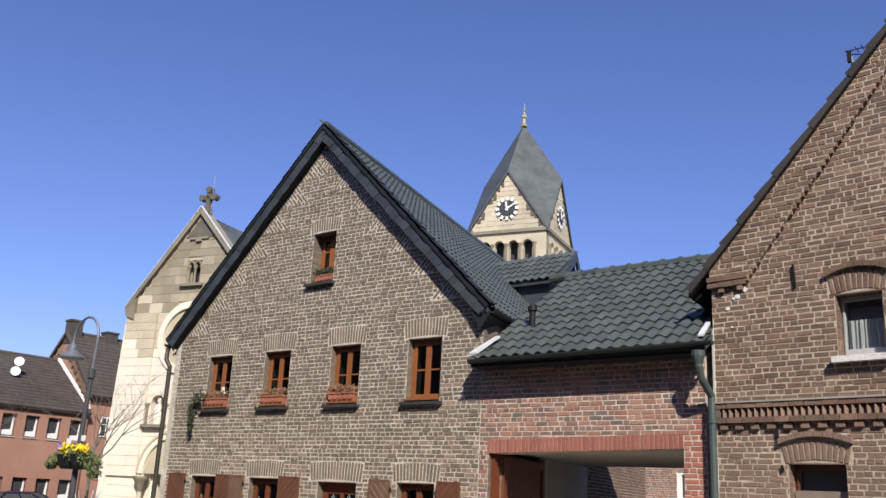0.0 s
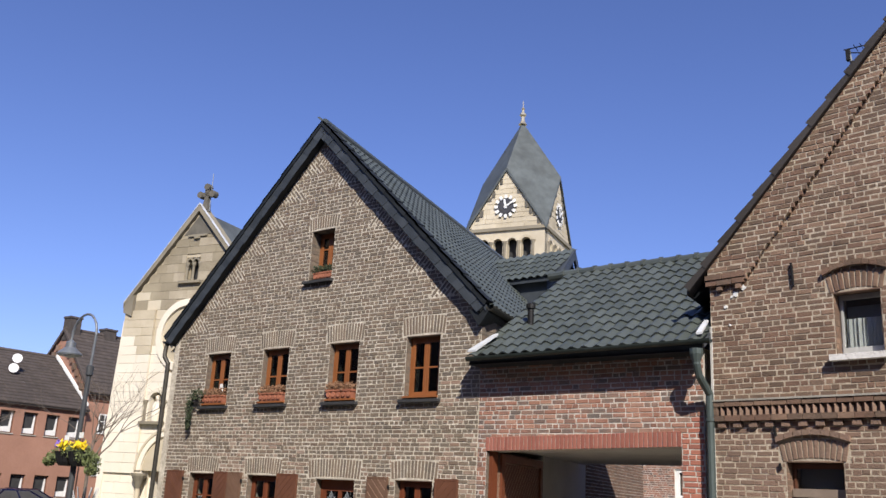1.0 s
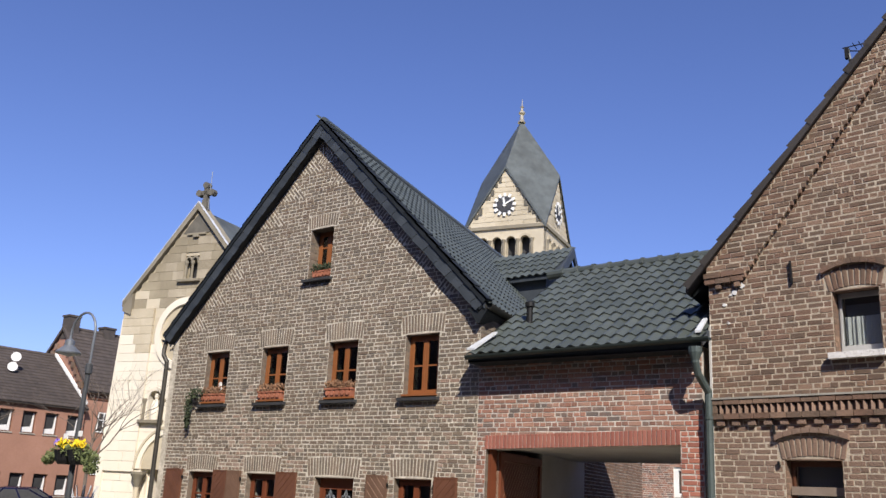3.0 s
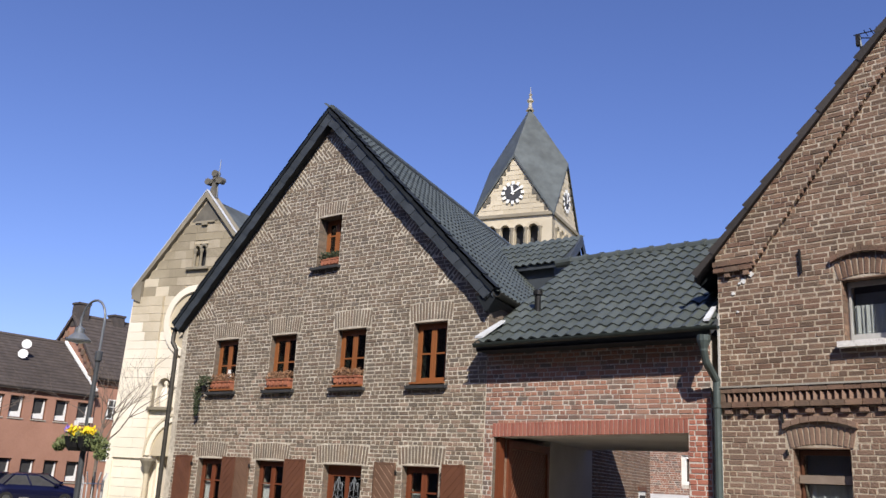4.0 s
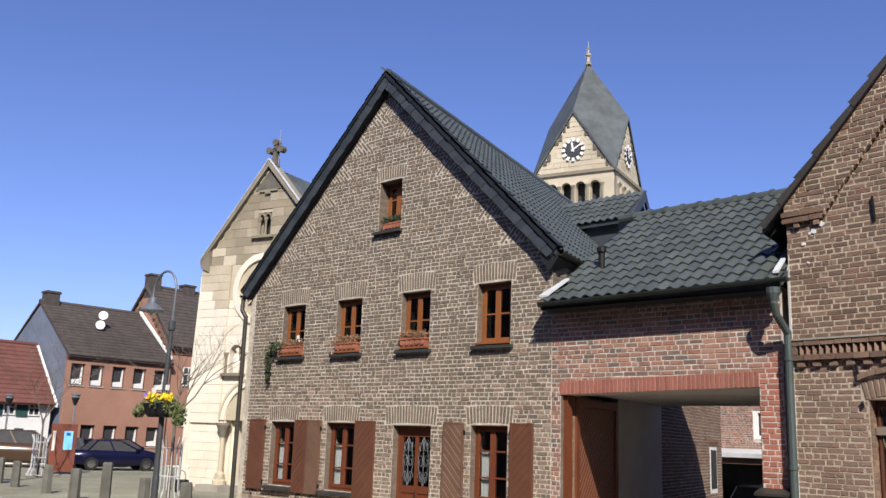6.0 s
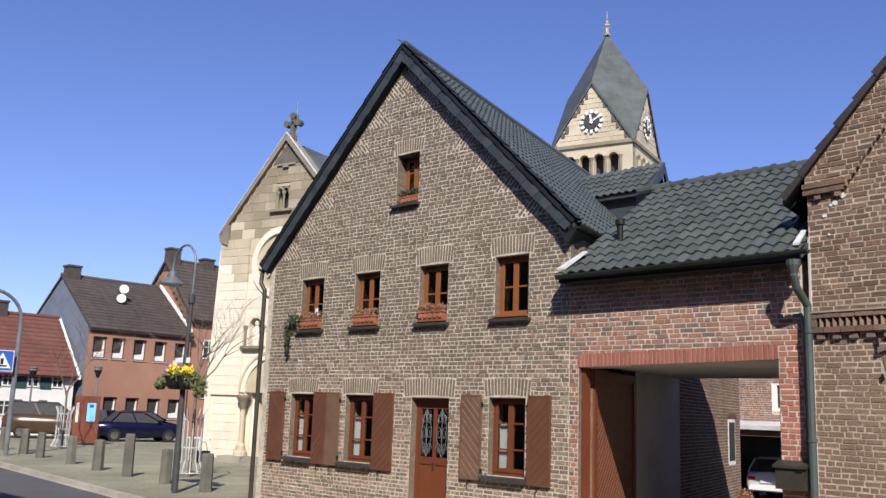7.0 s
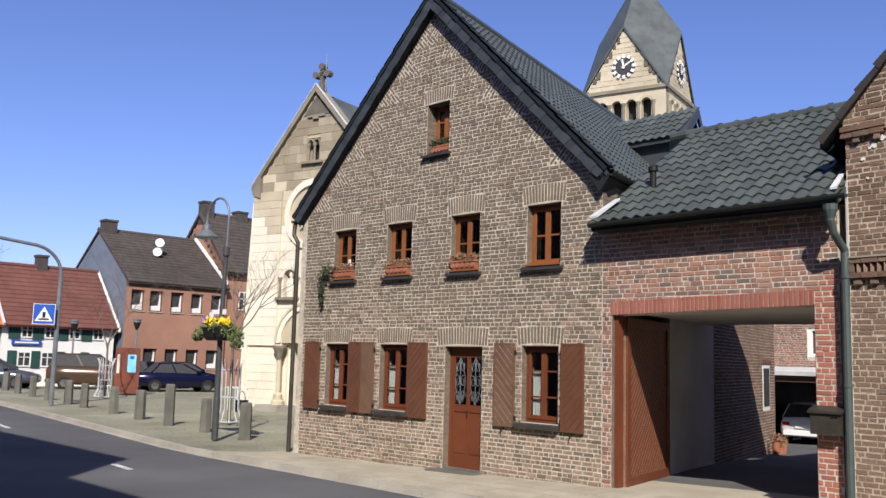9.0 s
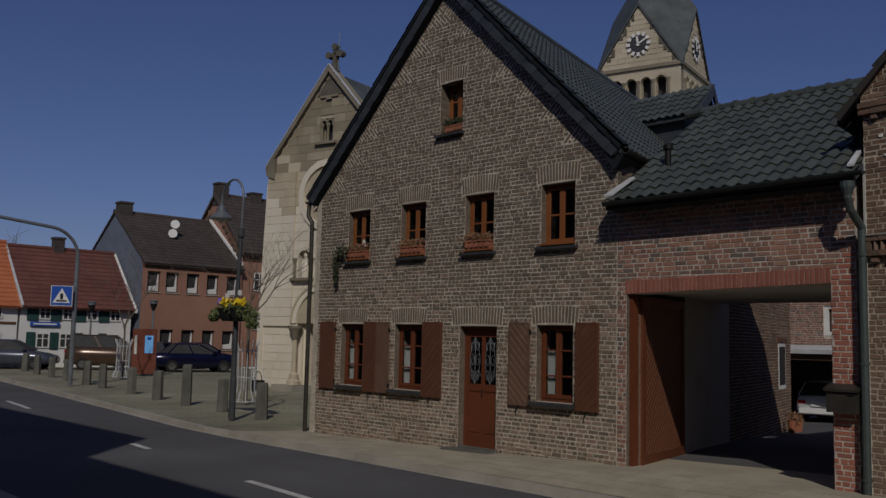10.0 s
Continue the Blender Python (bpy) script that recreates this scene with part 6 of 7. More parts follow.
for a, b, c, d_ in ((-12.05, -11.92, 2.6, 3.5), (-10.93, -10.8, 2.6, 3.5), (-11.92, -10.93, 2.6, 2.71), (-11.92, -10.93, 3.4, 3.5)):
    f.box(a, b, 25.64, 25.72, c, d_)
part("window_frame", f, WHITE, w)
part("canopy", Shape().prism([(-13.8, 24.6, 2.03), (-7.9, 24.6, 2.03), (-7.9, 24.6, 2.15), (-13.8, 24.6, 2.15)], (0, 0.96, 0.14)), ZINC, yard, "grey metal canopy")
part("canopy_beam", Shape().box(-13.7, -8.0, 24.75, 24.95, 1.84, 2.05), WOOD_FADED, yard)
part("canopy_post", Shape().box(-13.7, -13.55, 24.78, 24.92, -0.1, 1.84), WOOD_FADED, yard)
# near-black inner faces: the shade of the opening is put into their colour
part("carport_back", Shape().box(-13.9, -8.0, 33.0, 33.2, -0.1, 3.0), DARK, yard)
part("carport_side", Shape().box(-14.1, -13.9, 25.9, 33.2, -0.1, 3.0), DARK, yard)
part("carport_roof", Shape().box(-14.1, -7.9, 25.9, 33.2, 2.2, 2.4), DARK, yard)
part("gable_board", Shape().prism([(-12.6, 25.4, 3.9), (-8.4, 25.4, 7.05), (-8.4, 25.4, 7.35), (-12.6, 25.4, 4.2)], (0, 0.2, 0)), POST_GREY, yard, "grey verge board")
yard.location += Vector((-0.29, 2.0, -0.32))
# brick on the house's side wall towards the yard, its window and pots
s = Shape()
SM = Matrix.Translation((HX1 + 0.272, Y0 + 0.36, 0)) @ Matrix(((SIDE.x, -SIDE.y, 0, 0), (SIDE.y, SIDE.x, 0, 0), (0, 0, 1, 0), (0, 0, 0, 1)))
part("side_wall", Shape(SM).box(4.81, 10.75, 0.0, 0.27, -0.8, 4.4), MORTAR_PINK, house, "brick side wall towards the yard")
s = Shape(SM)
for x0, x1, z0, z1 in brick_rows(-0.6, 4.6, lambda z: [(4.81, 10.75)] if not 0.9 < z < 2.0 else [(4.81, 9.3), (10.1, 10.75)], 4.81, 10.75, 15):
    brick_block(s, x0, x1, z0, z1, 0, 0.008)
# darker brick than the gateway's, with the yard's shade put into it
part("side_brickwork", s, BRICK_DARK, house, "red-brown brick side wall", kind="stuff")
w = part("window", Shape(SM).box(9.3, 10.1, -0.012, -0.002, 0.9, 2.0), WHITE, house, "white-framed yard window")
part("pane", Shape(SM).box(9.38, 10.02, -0.02, -0.013, 1.0, 1.9), SILL, w)
part("lintel", Shape(SM).box(9.2, 10.2, -0.03, 0.0, 2.0, 2.1), WOOD_DARK, w)

# ---- road marks ----
for xa, ya, xb, yb in ((-11.0, 6.70, -8.0, 6.45), (-15.75, 7.22, -14.9, 7.13), (-26.8, 8.64, -24.05, 8.28), (-33.5, 9.45, -30.6, 9.09)):
    structure("lane_mark", Shape().prism([(xa, ya, ROAD_Z + 0.004), (xb, yb, ROAD_Z + 0.004), (xb, yb + 0.12, ROAD_Z + 0.004), (xa, ya + 0.12, ROAD_Z + 0.004)], (0, 0, 0.004)), LINE, "worn white dash of the centre line", "road marking")
structure("gutter_line", strip(lambda x: kerb_y(x) - 0.30, lambda x: kerb_y(x) - 0.142, lambda x, y: ROAD_Z + 0.006), KERB, "flat row of gutter stones along the kerb", "kerb")


# ---- things on the square and the street ----
def leaf_mass(shape, c, r, n, size, seed=1, squash=(1, 1, 1), droop=0.0):
    """Small leaves scattered through a lump."""
    q = random.Random(seed)
    for _ in range(n):
        v = Vector((q.gauss(0, 1), q.gauss(0, 1), q.gauss(0, 1))).normalized() * (q.random() ** 0.4) * r
        p = Vector(c) + Vector((v.x * squash[0], v.y * squash[1], v.z * squash[2] - droop * (v.x ** 2 + v.y ** 2)))
        m = Euler((q.uniform(0, 6.3), q.uniform(0, 6.3), q.uniform(0, 6.3))).to_matrix()
        w = size * q.uniform(0.6, 1.4)
        pts = [p + m @ Vector(t) for t in ((-w, 0, 0), (0, -w * 0.45, w * 0.15), (w, 0, 0), (0, w * 0.45, w * 0.15))]
        shape.add(pts, [(0, 1, 2, 3)])


def planter(x0, x1, y0, y1, z, label, seed, plant=DRY, h=0.15):
    t = thing("flower_box", ((x0 + x1) / 2, (y0 + y1) / 2, z), label, "flower box", "flower boxes on the sills")
    s = Shape()
    i = 0.02
    s.prism([(x0 + i, y0 + i, z), (x1 - i, y0 + i, z), (x1, y0, z + h), (x0, y0, z + h)], (0, y1 - y0, 0))
    s.box(x0 - 0.008, x1 + 0.008, y0 - 0.012, y1 + 0.005, z + h - 0.03, z + h)
    part("box", s, CLAY, t)
    n = 5
    for k in range(n):
        c = x0 + (x1 - x0) * (k + 0.5) / n
        part("scallop", Shape().tube([(c, y0 - 0.006, z + h * 0.45), (c, y0 + 0.03, z + h * 0.45)], 0.045, 8), CLAY, t)
    s = Shape()
    for k in range(7):
        c = x0 + (x1 - x0) * (k + 0.5) / 7
        leaf_mass(s, (c, (y0 + y1) / 2 - 0.03, z + h + 0.05), 0.10, 80, 0.024, seed * 10 + k, (1, 1, 0.95))
    part("dry_planting", s, plant, t, "dry brown flower stalks", kind="stuff")
    return t


for i, (a, b) in enumerate(UPPER[:3]):
    t = planter(a + 0.05, b - 0.05, Y0 - 0.07, Y0 + 0.09, UZ[0] + 0.037, "terracotta flower box with dried brown plants", i + 1)
    if i == 0:
        s = Shape()
        q = random.Random(5)
        p = Vector((a + 0.05, Y0 - 0.1, UZ[0] + 0.2))
        for k in range(26):
            f = k / 26
            c = p + Vector((-0.28 * min(1, f * 3) - 0.02 * math.sin(k), -0.03, -0.85 * max(0, f - 0.2)))
            leaf_mass(s, c, 0.12 * (1.05 - 0.75 * f), 26, 0.028, 100 + k)
        part("ivy", s, LEAF_DARK, t, "trailing dark ivy", kind="stuff")
t = planter(ATTIC[0] + 0.12, ATTIC[1] - 0.02, Y0 + 0.0, Y0 + 0.16, ATTIC[2] + 0.016, "small terracotta box in the attic window", 9, LEAF_DARK, 0.13)
fig = thing("window_ornament", (UPPER[0][0] + 0.4, WY + 0.12, UZ[0] + 0.3), "small white paper ornament hanging in the window", "ornament")
part("sheet", Shape().prism([(UPPER[0][0] + 0.34, WY - 0.03, UZ[0] + 0.24), (UPPER[0][0] + 0.46, WY - 0.03, UZ[0] + 0.24), (UPPER[0][0] + 0.43, WY - 0.03, UZ[0] + 0.42), (UPPER[0][0] + 0.36, WY - 0.03, UZ[0] + 0.42)], (0, 0.008, 0)), WHITE, fig)


def street_lamp(x, y):
    t = thing("street_lamp", (x, y, 0), "dark grey hooked street lamp with a hanging flower basket", "street lamp")
    part("base", Shape().lathe((x, y, -0.05), [(0.08, 0), (0.08, 0.9), (0.068, 1.0)], 12), LAMP_PAINT, t)
    part("pole", Shape().tube([(x, y, 0.9), (x, y, 2.5), (x + 0.06, y, 4.3)], [0.07, 0.062, 0.05], 12), LAMP_PAINT, t)
    part("collar", Shape().lathe((x + 0.06, y, 4.15), [(0.06, 0), (0.08, 0.02), (0.08, 0.22), (0.05, 0.24)], 10), LAMP_PAINT, t)
    top = 5.08
    path = [(x + 0.06, y, 4.3), (x + 0.10, y, top)] + [(x - 0.40 + 0.5 * math.cos(radians(a)), y, top + 0.5 * math.sin(radians(a))) for a in range(0, 181, 15)] + [(x - 0.9, y, top - 0.08)]
    part("hook", Shape().tube(path, 0.028, 10), POST_GREY, t)
    c = (x - 0.9, y, top - 0.42)
    part("shade", Shape().lathe(c, [(0.28, 0), (0.29, 0.03), (0.18, 0.13), (0.11, 0.19), (0.11, 0.30), (0.06, 0.33), (0.03, 0.36)], 16), POST_GREY, t, "grey metal bell shade")
    part("bulb", Shape().lathe((c[0], c[1], c[2] - 0.06), [(0.02, 0), (0.13, 0.03), (0.17, 0.065)], 12), WHITE, t)
    return t


LX, LY = -18.72, 11.0
street_lamp(LX, LY)
bk = thing("flower_basket", (LX, LY, 2.25), "hanging basket of yellow and violet pansies with trailing green", "flower basket")
for sg in (-1, 1):
    part("bowl", Shape().lathe((LX + sg * 0.26, LY - 0.05, 2.2), [(0.14, 0), (0.2, 0.08), (0.26, 0.28), (0.27, 0.3)], 12), IRON, bk)
s = Shape()
for k, (dx, dz, r_) in enumerate(((-0.75, 2.38, 0.22), (-0.45, 2.48, 0.26), (-0.1, 2.5, 0.24), (0.2, 2.5, 0.25), (0.5, 2.44, 0.26), (0.72, 2.32, 0.22), (0.80, 2.12, 0.16), (-0.95, 2.3, 0.14))):
    leaf_mass(s, (LX + dx, LY - 0.05, dz), r_, 190, 0.045, 40 + k, (1, 1, 0.75), 0.5)
part("foliage", s, LEAF, bk, "green trailing leaves", kind="stuff")
s = Shape()
for k, (dx, n) in enumerate(((-0.32, 34), (-0.18, 26), (0.22, 34), (0.40, 30))):
    leaf_mass(s, (LX + dx, LY - 0.12, 2.64), 0.15, n, 0.06, 60 + k, (1, 1, 0.6))
part("yellow_flowers", s, YELLOW, bk, "yellow pansies", kind="stuff")
s = Shape()
leaf_mass(s, (LX - 0.5, LY - 0.1, 2.66), 0.13, 34, 0.055, 71, (1, 1, 0.6))
part("violet_flowers", s, VIOLET, bk, "violet pansies", kind="stuff")
for dx, dz in ((-0.42, 2.80), (0.14, 2.86)):
    part("tag", Shape().box(LX + dx - 0.09, LX + dx + 0.07, LY - 0.02, LY, dz - 0.06, dz + 0.06), WHITE, bk, "small white plate")


def bollard(x, y, h, r):
    t = thing("bollard", Matrix.Translation((x, y, rise(x, y))), "rough grey basalt column bollard", "bollard", "bollards along the square")
    q = random.Random(int(x * 10))
    n = 6
    a0 = q.random()
    rad = [r * q.uniform(0.92, 1.08) for _ in range(n)]
    lv = [(0, 1.05), (0.3, 1.0), (h - 0.05, 0.95), (h, 0.82)]
    pts = [(rad[k] * f * math.cos(a0 + 2 * math.pi * k / n), rad[k] * f * math.sin(a0 + 2 * math.pi * k / n), z) for z, f in lv for k in range(n)]
    faces = [(i * n + k, i * n + (k + 1) % n, (i + 1) * n + (k + 1) % n, (i + 1) * n + k) for i in range(len(lv) - 1) for k in range(n)]
    faces.append(tuple((len(lv) - 1) * n + k for k in range(n)))
    part("column", Shape().add(pts, faces), BASALT, t, local=True)
    return t


for x, y, h in ((-18.65, 11.75, 0.86), (-20.9, 12.0, 0.84), (-23.2, 12.2, 1.12), (-25.55, 12.5, 0.86), (-28.2, 12.9, 0.85), (-31.4, 13.3, 0.84), (-33.5, 13.6, 0.88), (-36.5, 14.0, 0.84), (-39.2, 14.4, 0.86), (-42.0, 14.8, 0.85), (-45.0, 15.3, 0.85), (-47.0, 13.2, 0.85)):
    bollard(x, y, h, 0.15)

# pedestrian crossing sign on a bent mast
SX, SY = -32.9, 12.75
sp = thing("crossing_sign_mast", (SX, SY, 0), "grey bent steel mast carrying a blue crossing sign", "traffic sign")
path = [(SX, SY, -0.05), (SX, SY, 2.3), (SX, SY, 4.55)] + [(SX, SY - 1.1 + 1.1 * math.cos(radians(a)), 4.55 + 1.0 * math.sin(radians(a))) for a in range(10, 81, 10)] + [(SX - 0.1, SY - 2.6, 5.72), (SX - 0.2, SY - 5.5, 6.0)]
part("mast", Shape().tube(path, [0.085, 0.085, 0.07] + [0.06] * (len(path) - 3), 10), POST_GREY, sp)
part("collar", Shape().lathe((SX, SY, 3.4), [(0.08, 0), (0.095, 0.02), (0.095, 0.18), (0.08, 0.2)], 10), POST_GREY, sp)
FM = Matrix.Translation((SX + 0.1, SY - 0.52, 3.12)) @ Matrix.Rotation(radians(68), 4, "Z")
pl = part("plate", Shape(FM).box(-0.34, 0.34, 0, 0.02, -0.34, 0.34), SIGN_BLUE, sp, "blue square sign plate")
part("plate_edge", Shape(FM).box(-0.36, 0.36, 0.004, 0.016, -0.36, 0.36), WHITE, pl)
part("triangle", Shape(FM).prism([(-0.29, -0.006, -0.25), (0.29, -0.006, -0.25), (0, -0.006, 0.27)], (0, 0.005, 0)), WHITE, pl, "white triangle")
part("bars", Shape(FM).box(-0.17, 0.17, -0.011, -0.007, -0.21, -0.15).box(-0.05, 0.05, -0.011, -0.007, -0.13, 0.08), IRON, pl)
part("bracket", Shape().beam((SX, SY, 3.2), (SX + 0.08, SY - 0.3, 3.2), 0.04, 0.04), POST_GREY, sp)

# information pillar with a lit screen
KM = Matrix.Translation((-39.9, 18.8, 0)) @ Matrix.Rotation(radians(64), 4, "Z")
ki = thing("information_pillar", KM, "rust-red information pillar with lit blue screen", "information pillar")
part("body", Shape().box(-0.26, 0.5, -0.22, 0.22, 0, 2.05), RUST, ki, local=True)
part("side_panel", Shape().box(-0.56, -0.262, -0.18, 0.18, 0.0, 2.05), RUST, ki, local=True)
part("notice_sheets", Shape().box(-0.48, -0.36, -0.19, -0.181, 0.9, 1.75), PLASTER, ki, local=True)
part("screen", Shape().box(-0.02, 0.34, -0.235, -0.221, 0.95, 1.75), SCREEN, ki, "lit pale blue screen", local=True)
part("screen_mark", Shape().box(0.08, 0.24, -0.24, -0.236, 1.55, 1.68), SIGN_BLUE, ki, local=True)

# small square lanterns on posts
for x, y, h in ((-44.5, 21.3, 3.35), (-44.8, 27.2, 2.9), (-46.5, 18.9, 3.2)):
    t = thing("square_lantern", (x, y, 0), "slim grey post lantern with a cup-shaped head", "street lamp", "post lanterns on the square")
    part("post", Shape().tube([(x, y, 0), (x, y, h - 0.3)], 0.05, 8), POST_GREY, t)
    part("cup", Shape().lathe((x, y, h - 0.35), [(0.06, 0), (0.08, 0.05), (0.18, 0.3), (0.2, 0.38)], 10), IRON, t)
    part("lens", Shape().lathe((x, y, h + 0.03), [(0.19, 0), (0.19, 0.1), (0.24, 0.12), (0.24, 0.16), (0.04, 0.2)], 10), POST_GREY, t)


# ---- trees ----
def bare_tree(x, y, height, spread, seed, trunk_h, label, gens=4, base_r=0.045, lean=(0, 0)):
    t = thing("young_tree", (x, y, 0), label, "tree")
    q = random.Random(seed)
    s = Shape()
    tips = []

    def grow(p, d, ln, r, g):
        pts, rr = [p], [r]
        for k in range(4):
            d = (d + Vector((q.gauss(0, 0.13), q.gauss(0, 0.13), q.gauss(0, 0.08) + 0.02))).normalized()
            p = p + d * ln / 4
            pts.append(p)
            rr.append(r * (1 - 0.13 * (k + 1)))
        s.tube(pts, rr, 5)
        if g == 0:
            return
        for k in range(3 if g > 1 else 4):
            at = pts[q.choice((2, 3, 4))]
            a = q.uniform(0, 6.283)
            side = Vector((math.cos(a), math.sin(a), q.uniform(0.0, 0.7)))
            grow(at, (d * 0.55 + side * spread).normalized(), ln * q.uniform(0.55, 0.8), r * 0.5, g - 1)

    part("trunk", Shape().tube([(x, y, -0.05), (x + 0.02, y, trunk_h * 0.5), (x + lean[0], y + lean[1], trunk_h)], [base_r * 1.3, base_r, base_r * 0.85], 8), BARK, t)
    top = Vector((x + lean[0], y + lean[1], trunk_h))
    for k in range(4):
        a = q.uniform(0, 6.283)
        grow(top - Vector((0, 0, 0.1 * k)), Vector((math.cos(a) * spread, math.sin(a) * spread, 1)).normalized(), height - trunk_h, base_r * 0.6, gens - 1)
    part("crown", s, BARK, t, "bare grey twigs")
    return t


def tree_guard(x, y, h):
    t = thing("tree_guard", (x, y, 0), "white-grey metal bar cage round a young tree", "tree guard", "tree guards on the square")
    n = 12
    for k in range(n):
        a = 2 * math.pi * k / n
        c, s_ = math.cos(a), math.sin(a)
        part("bar", Shape().tube([(x + 0.42 * c, y + 0.42 * s_, 0.02), (x + 0.27 * c, y + 0.27 * s_, 0.35), (x + 0.27 * c, y + 0.27 * s_, h - 0.25), (x + 0.36 * c, y + 0.36 * s_, h)], 0.013, 5), ZINC, t)
    for z, r in ((0.03, 0.42), (0.7, 0.275), (h - 0.3, 0.275)):
        part("hoop", Shape().tube([(x + r * math.cos(2 * math.pi * k / 16), y + r * math.sin(2 * math.pi * k / 16), z) for k in range(17)], 0.012, 5), ZINC, t)


tree_guard(-22.7, 13.75, 1.75)
bare_tree(-22.7, 13.75, 3.95, 0.62, 3, 2.3, "young bare tree with thin spreading twigs", 4)
tree_guard(-36.8, 16.4, 1.6)
bare_tree(-36.8, 16.4, 4.2, 0.7, 8, 2.2, "young bare tree in a metal guard", 4)
for k, (x, y, hgt) in enumerate(((-130, 43.5, 14), (-131, 46.5, 13.5), (-133, 41.5, 14.5), (-138, 50, 13.5), (-140, 44, 14.5), (-136, 39, 14))):
    bare_tree(x, y, hgt * 0.62, 0.6, 30 + k, hgt * 0.25, "tall bare tree in the distance", 4, 0.28)


# ---- cars ----
def car(m, paint, label, length=4.4, width=1.76, height=1.42, wagon=0.0, detail=True):
    """A saloon or van, nose towards +x, on the ground at the pose m."""
    t = thing("car", m, label, "car")
    L, W, H = length, width / 2, height
    belt = H * 0.66
    #        x,        sill, belt height, half width
    st = [(-L / 2, 0.42, belt * 0.86, W * 0.80), (-L / 2 + 0.12, 0.30, belt * 0.97, W * 0.92), (-L * 0.28, 0.24, belt, W), (0.0, 0.22, belt * 0.985, W), (L * 0.2, 0.24, belt * 0.96, W), (L * 0.36, 0.26, belt * 0.84, W * 0.97), (L / 2 - 0.14, 0.28, belt * 0.72, W * 0.86), (L / 2, 0.36, belt * 0.58, W * 0.68)]
    pts, faces = [], []
    for x, z0, z1, w in st:
        pts += [(x, -w * 0.93, z0), (x, -w, z0 + 0.18), (x, -w * 0.985, (z0 + z1) / 2 + 0.1), (x, -w * 0.90, z1), (x, 0, z1 + 0.035), (x, w * 0.90, z1), (x, w * 0.985, (z0 + z1) / 2 + 0.1), (x, w, z0 + 0.18), (x, w * 0.93, z0)]
    k = 9
    for i in range(len(st) - 1):
        for j in range(k):
            a, b = i * k + j, i * k + (j + 1) % k
            faces.append((a, a + k, b + k, b))
    faces += [tuple(range(k)), tuple(range(len(st) * k - 1, (len(st) - 1) * k - 1, -1))]
    b = Shape().add(pts, faces)
    b.smooth = True
    body = part("body", b, paint, t, local=True)
    # cabin: glass band below, painted roof above
    rb, rf = -L / 2 + 0.18 + 0.5 * (1 - wagon), L * 0.23
    tb, tf = -L / 2 + 0.38 + 0.75 * (1 - wagon), L * 0.03
    wb, wt = W * 0.90, W * 0.70
    gl = Shape()
    low = [(rb, -wb, belt - 0.02), (rf, -wb, belt - 0.04), (rf + 0.14, 0, belt - 0.03), (rf, wb, belt - 0.04), (rb, wb, belt - 0.02), (rb - 0.08, 0, belt - 0.02)]
    up = [(tb, -wt, H - 0.07), (tf, -wt, H - 0.06), (tf + 0.12, 0, H - 0.04), (tf, wt, H - 0.06), (tb, wt, H - 0.07), (tb - 0.06, 0, H - 0.06)]
    gl.add(low + up, [(i, (i + 1) % 6, 6 + (i + 1) % 6, 6 + i) for i in range(6)])
    part("window_band", gl, SILL, t, "dark tinted glass", local=True)
    rf_ = Shape()
    mid = [(x * 0.96 + 0.0, y * 0.8, H) for x, y, z in up]
    rf_.add([(x, y, z - 0.015) for x, y, z in up] + mid, [(i, (i + 1) % 6, 6 + (i + 1) % 6, 6 + i) for i in range(6)] + [tuple(range(6, 12))])
    rf_.smooth = True
    part("roof", rf_, paint, t, local=True)
    for sg in (-1, 1):
        for (xa, xb) in ((tf, rf), (tb, rb), ((tb + tf) / 2, (rb + rf) / 2)):
            part("pillar", Shape().beam((xa, sg * (wt + 0.005), H - 0.06), (xb, sg * (wb + 0.006), belt - 0.02), 0.07, 0.02, (0, 1, 0)), paint, t, local=True)
        part("tail_light", Shape().box(-L / 2 - 0.02, -L / 2 + 0.16, sg * W * 0.68 - 0.11, sg * W * 0.68 + 0.11, belt * 0.72, belt * 0.84), LIGHT_RED, t, local=True)
        part("headlight", Shape().box(L / 2 - 0.2, L / 2 - 0.03, sg * W * 0.58 - 0.14, sg * W * 0.58 + 0.14, belt * 0.48, belt * 0.6), CHROME, t, local=True)
        part("mirror", Shape().box(rf - 0.25, rf - 0.08, sg * (W + 0.02) - 0.06, sg * (W + 0.02) + 0.06, belt, belt + 0.12), paint, t, local=True)
        for x in (-L * 0.3, L * 0.31):
            w = part("wheel", Shape().tube([(x, sg * (W - 0.2), 0.31), (x, sg * (W + 0.005), 0.31)], 0.31, 18), RUBBER, t, local=True)
            part("rim", Shape().tube([(x, sg * (W - 0.02), 0.31), (x, sg * (W + 0.015), 0.31)], [0.2, 0.19], 12), CHROME, w, local=True)
    part("bumper", Shape().box(-L / 2 - 0.04, -L / 2 + 0.1, -W * 0.78, W * 0.78, 0.34, 0.48), paint, t, local=True)
    part("number_plate", Shape().box(-L / 2 - 0.055, -L / 2 - 0.041, -0.26, 0.26, 0.56, 0.67), WHITE, t, "blank white plate", local=True)
    return t


def ground_pose(x, y, deg):
    return pose(x, y, rise(x, y), 0, 0, deg)


car(ground_pose(-43.2, 23.0, 78), CAR_BLUE, "dark blue saloon car parked on the square", 4.35, 1.75, 1.45)
car(ground_pose(-46.0, 19.9, 62), CAR_BROWN, "brown people carrier parked on the square", 4.4, 1.8, 1.78, wagon=1.0)
car(ground_pose(-47.0, 23.4, 80), CAR_SILVER, "grey hatchback parked before the brown house", 3.9, 1.7, 1.45, wagon=0.7)
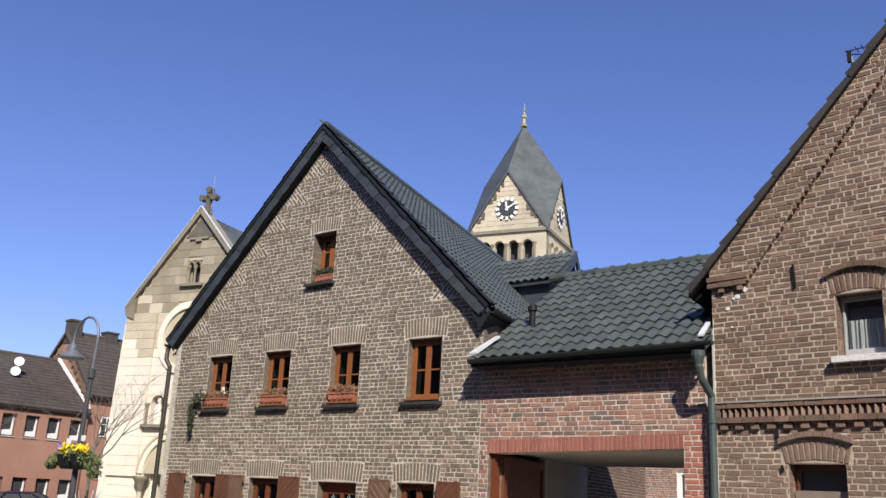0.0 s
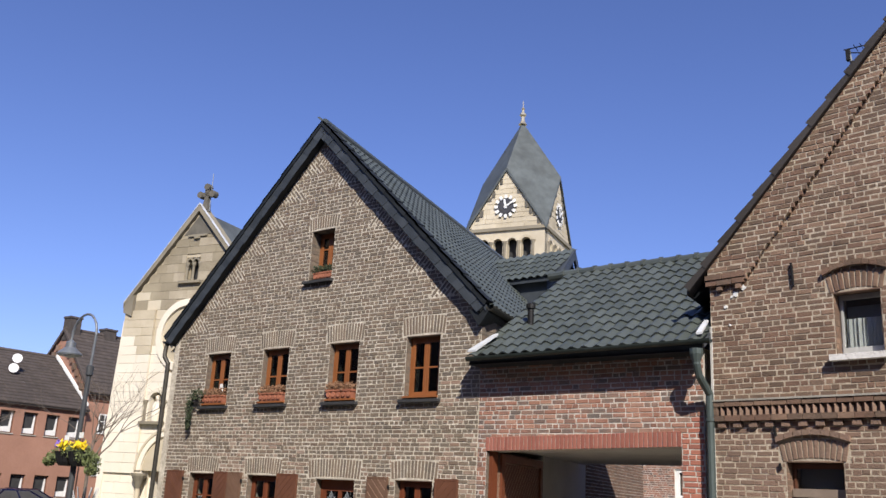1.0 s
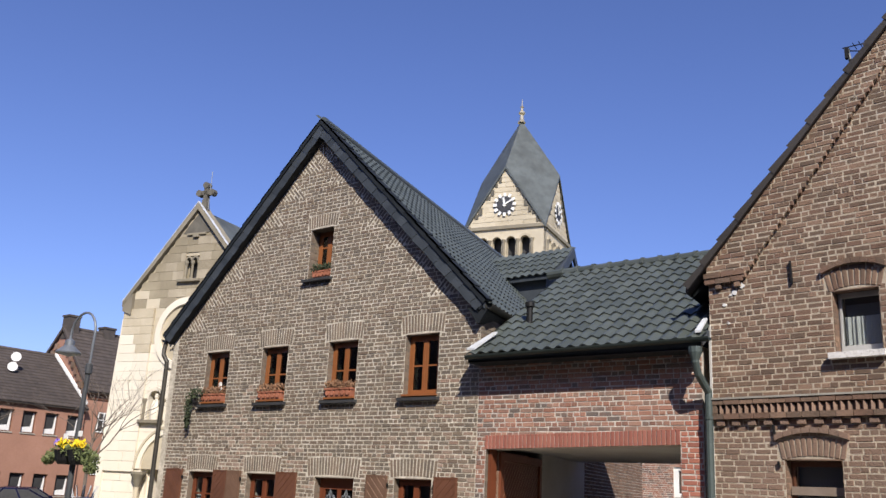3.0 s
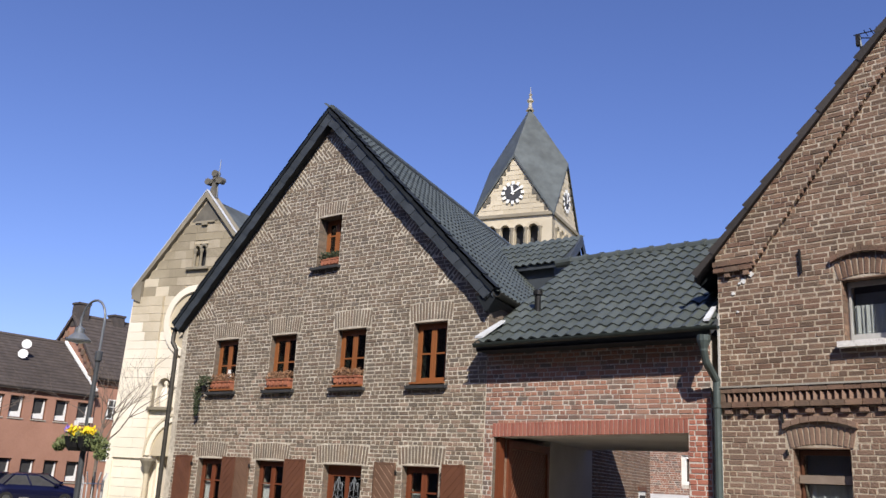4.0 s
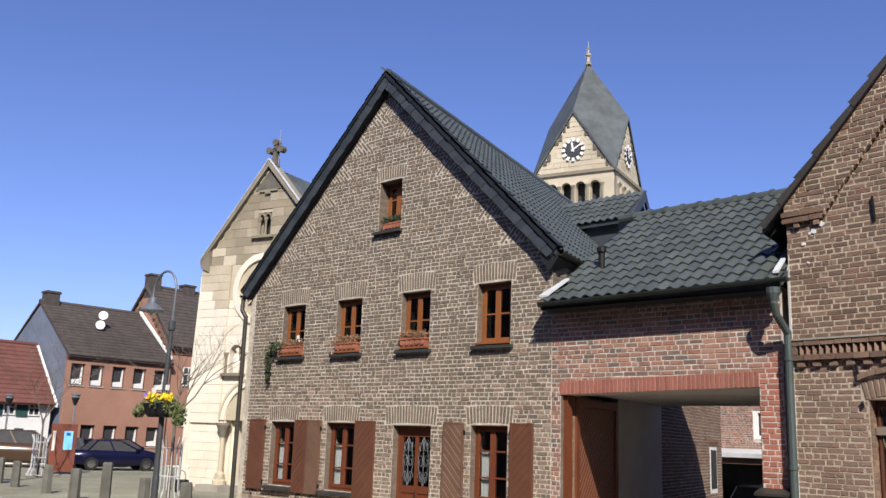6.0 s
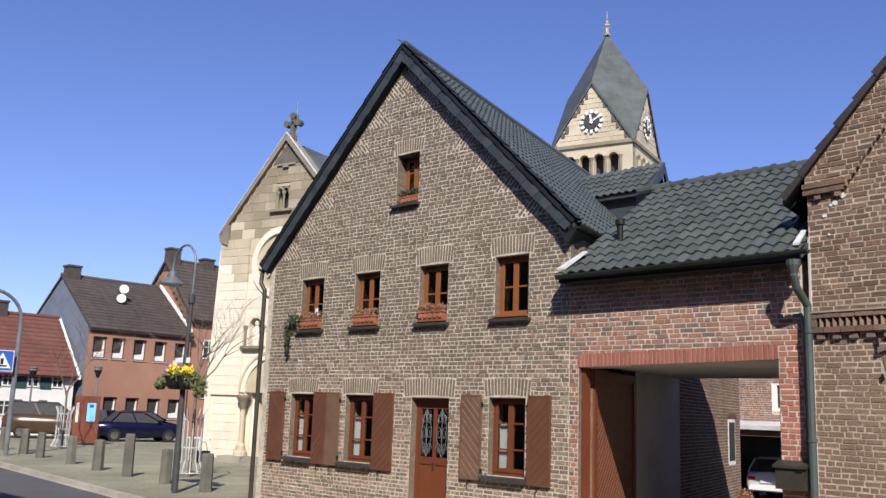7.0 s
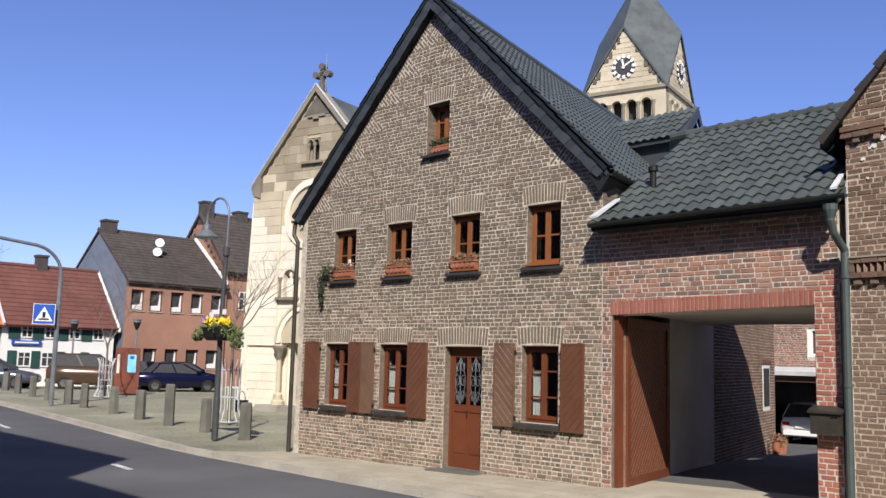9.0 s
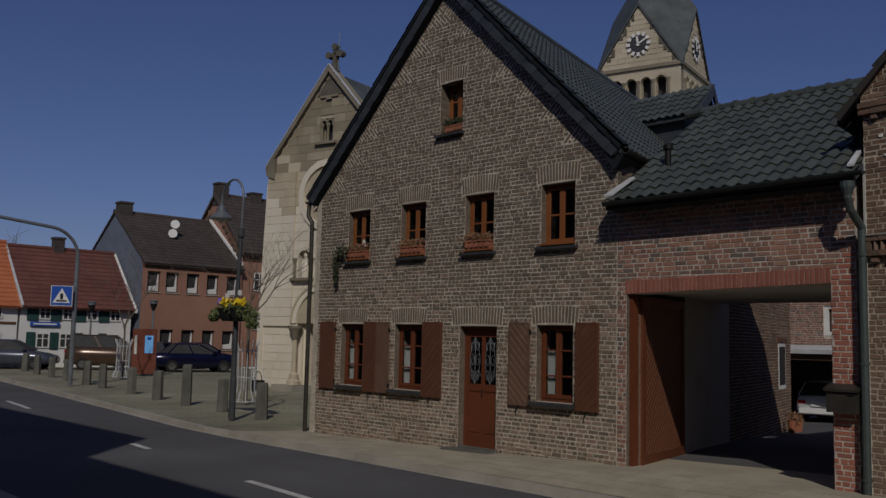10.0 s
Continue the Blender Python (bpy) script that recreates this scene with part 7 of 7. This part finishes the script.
car(ground_pose(-47.5, 25.8, 80), CAR_BLUE, "dark small car parked before the brown house", 3.8, 1.7, 1.45, wagon=0.7)
car(ground_pose(-48.0, 15.6, 55), CAR_SILVER, "silver-blue estate car parked beside the road", 4.4, 1.75, 1.45, wagon=0.8)
car(ground_pose(-13.0, 29.8, 100), CAR_WHITE, "white hatchback parked in the open carport", 3.6, 1.6, 1.34, wagon=0.75)

# table and basket by the church wall
tb = thing("white_table", (-28.4, 17.5, 0), "small white garden table beside the church", "table")
part("tabletop", Shape().box(-28.8, -28.1, 17.3, 17.8, 0.70, 0.74), WHITE, tb)
for x in (-28.75, -28.15):
    for y in (17.35, 17.75):
        part("leg", Shape().box(x - 0.02, x + 0.02, y - 0.02, y + 0.02, rise(x, y), 0.70), WHITE, tb)
wb_ = thing("waste_basket", (-27.7, 17.25, 0), "dark wire waste basket with a hoop", "basket")
part("basket", Shape().lathe((-27.7, 17.25, rise(-27.7, 17.25)), [(0.2, 0), (0.24, 0.38), (0.25, 0.40)], 12), IRON, wb_)
part("hoop", Shape().tube([(-27.7 + 0.24 * math.cos(a * 0.3), 17.25, 0.32 + 0.3 * math.sin(a * 0.3)) for a in range(0, 11)], 0.012, 5), IRON, wb_)
# pots by the yard window
for k, (d_, z) in enumerate(((9.6, 0.12), (10.2, 0.0), (10.5, 0.06))):
    p = back((HX1 + 0.52, Y0 + 0.36, 0), d_)
    g = rise(p.x, p.y)
    t = thing("flower_pot", (p.x, p.y, g), "terracotta pot with dry plants in the yard", "flower pot")
    part("pot", Shape().lathe((p.x, p.y, g - 0.005), [(0.07, 0), (0.09, 0.17 + z), (0.10, 0.19 + z)], 10), CLAY, t)
    s = Shape()
    leaf_mass(s, (p.x, p.y, g + 0.28 + z), 0.14, 90, 0.03, 90 + k)
    part("dry_planting", s, DRY, t, kind="stuff")

# ---- single bricks of the house front ----
for mesh, x, z in LOOSE:
    b = part("brick", mesh, BRICK, house_wall)
    b.location = (x, Y0, z)

# ---- single pavers of the footway before the house ----
PAVER = {}
for w in (0.27, 0.40):
    one = Shape()
    one.prism([(0, 0, 0), (w - 0.012, 0, 0), (w - 0.012, 0.288, 0), (0, 0.288, 0)], (0, 0, 0.012))
    PAVER[w] = one.mesh("paver", PAVING)
pq = random.Random(6)
foot = bpy.data.objects["pavement"]
laid = 0
for r in range(7):
    x = -15.0 + pq.random() * 0.3
    while x < -4.2:
        w = 0.40 if pq.random() < 0.6 else 0.27
        y = 9.49 + 0.3 * r
        if y + 0.3 < Y0 - 0.02 and not (dx0 - 0.5 < x < dx1 + 0.15 and y > Y0 - 0.65):
            tilt = math.degrees(math.atan2(rise(x + w, y) - rise(x, y), w))
            pitch = math.degrees(math.atan2(rise(x, y + 0.3) - rise(x, y), 0.3))
            m = pose(x, y, rise(x, y) + pq.uniform(-0.004, 0.0), pitch, -tilt, 0)
            if laid < 290:
                b = part("paver", PAVER[w], PAVING, foot)
                b.matrix_basis = m
                laid += 1
        x += w
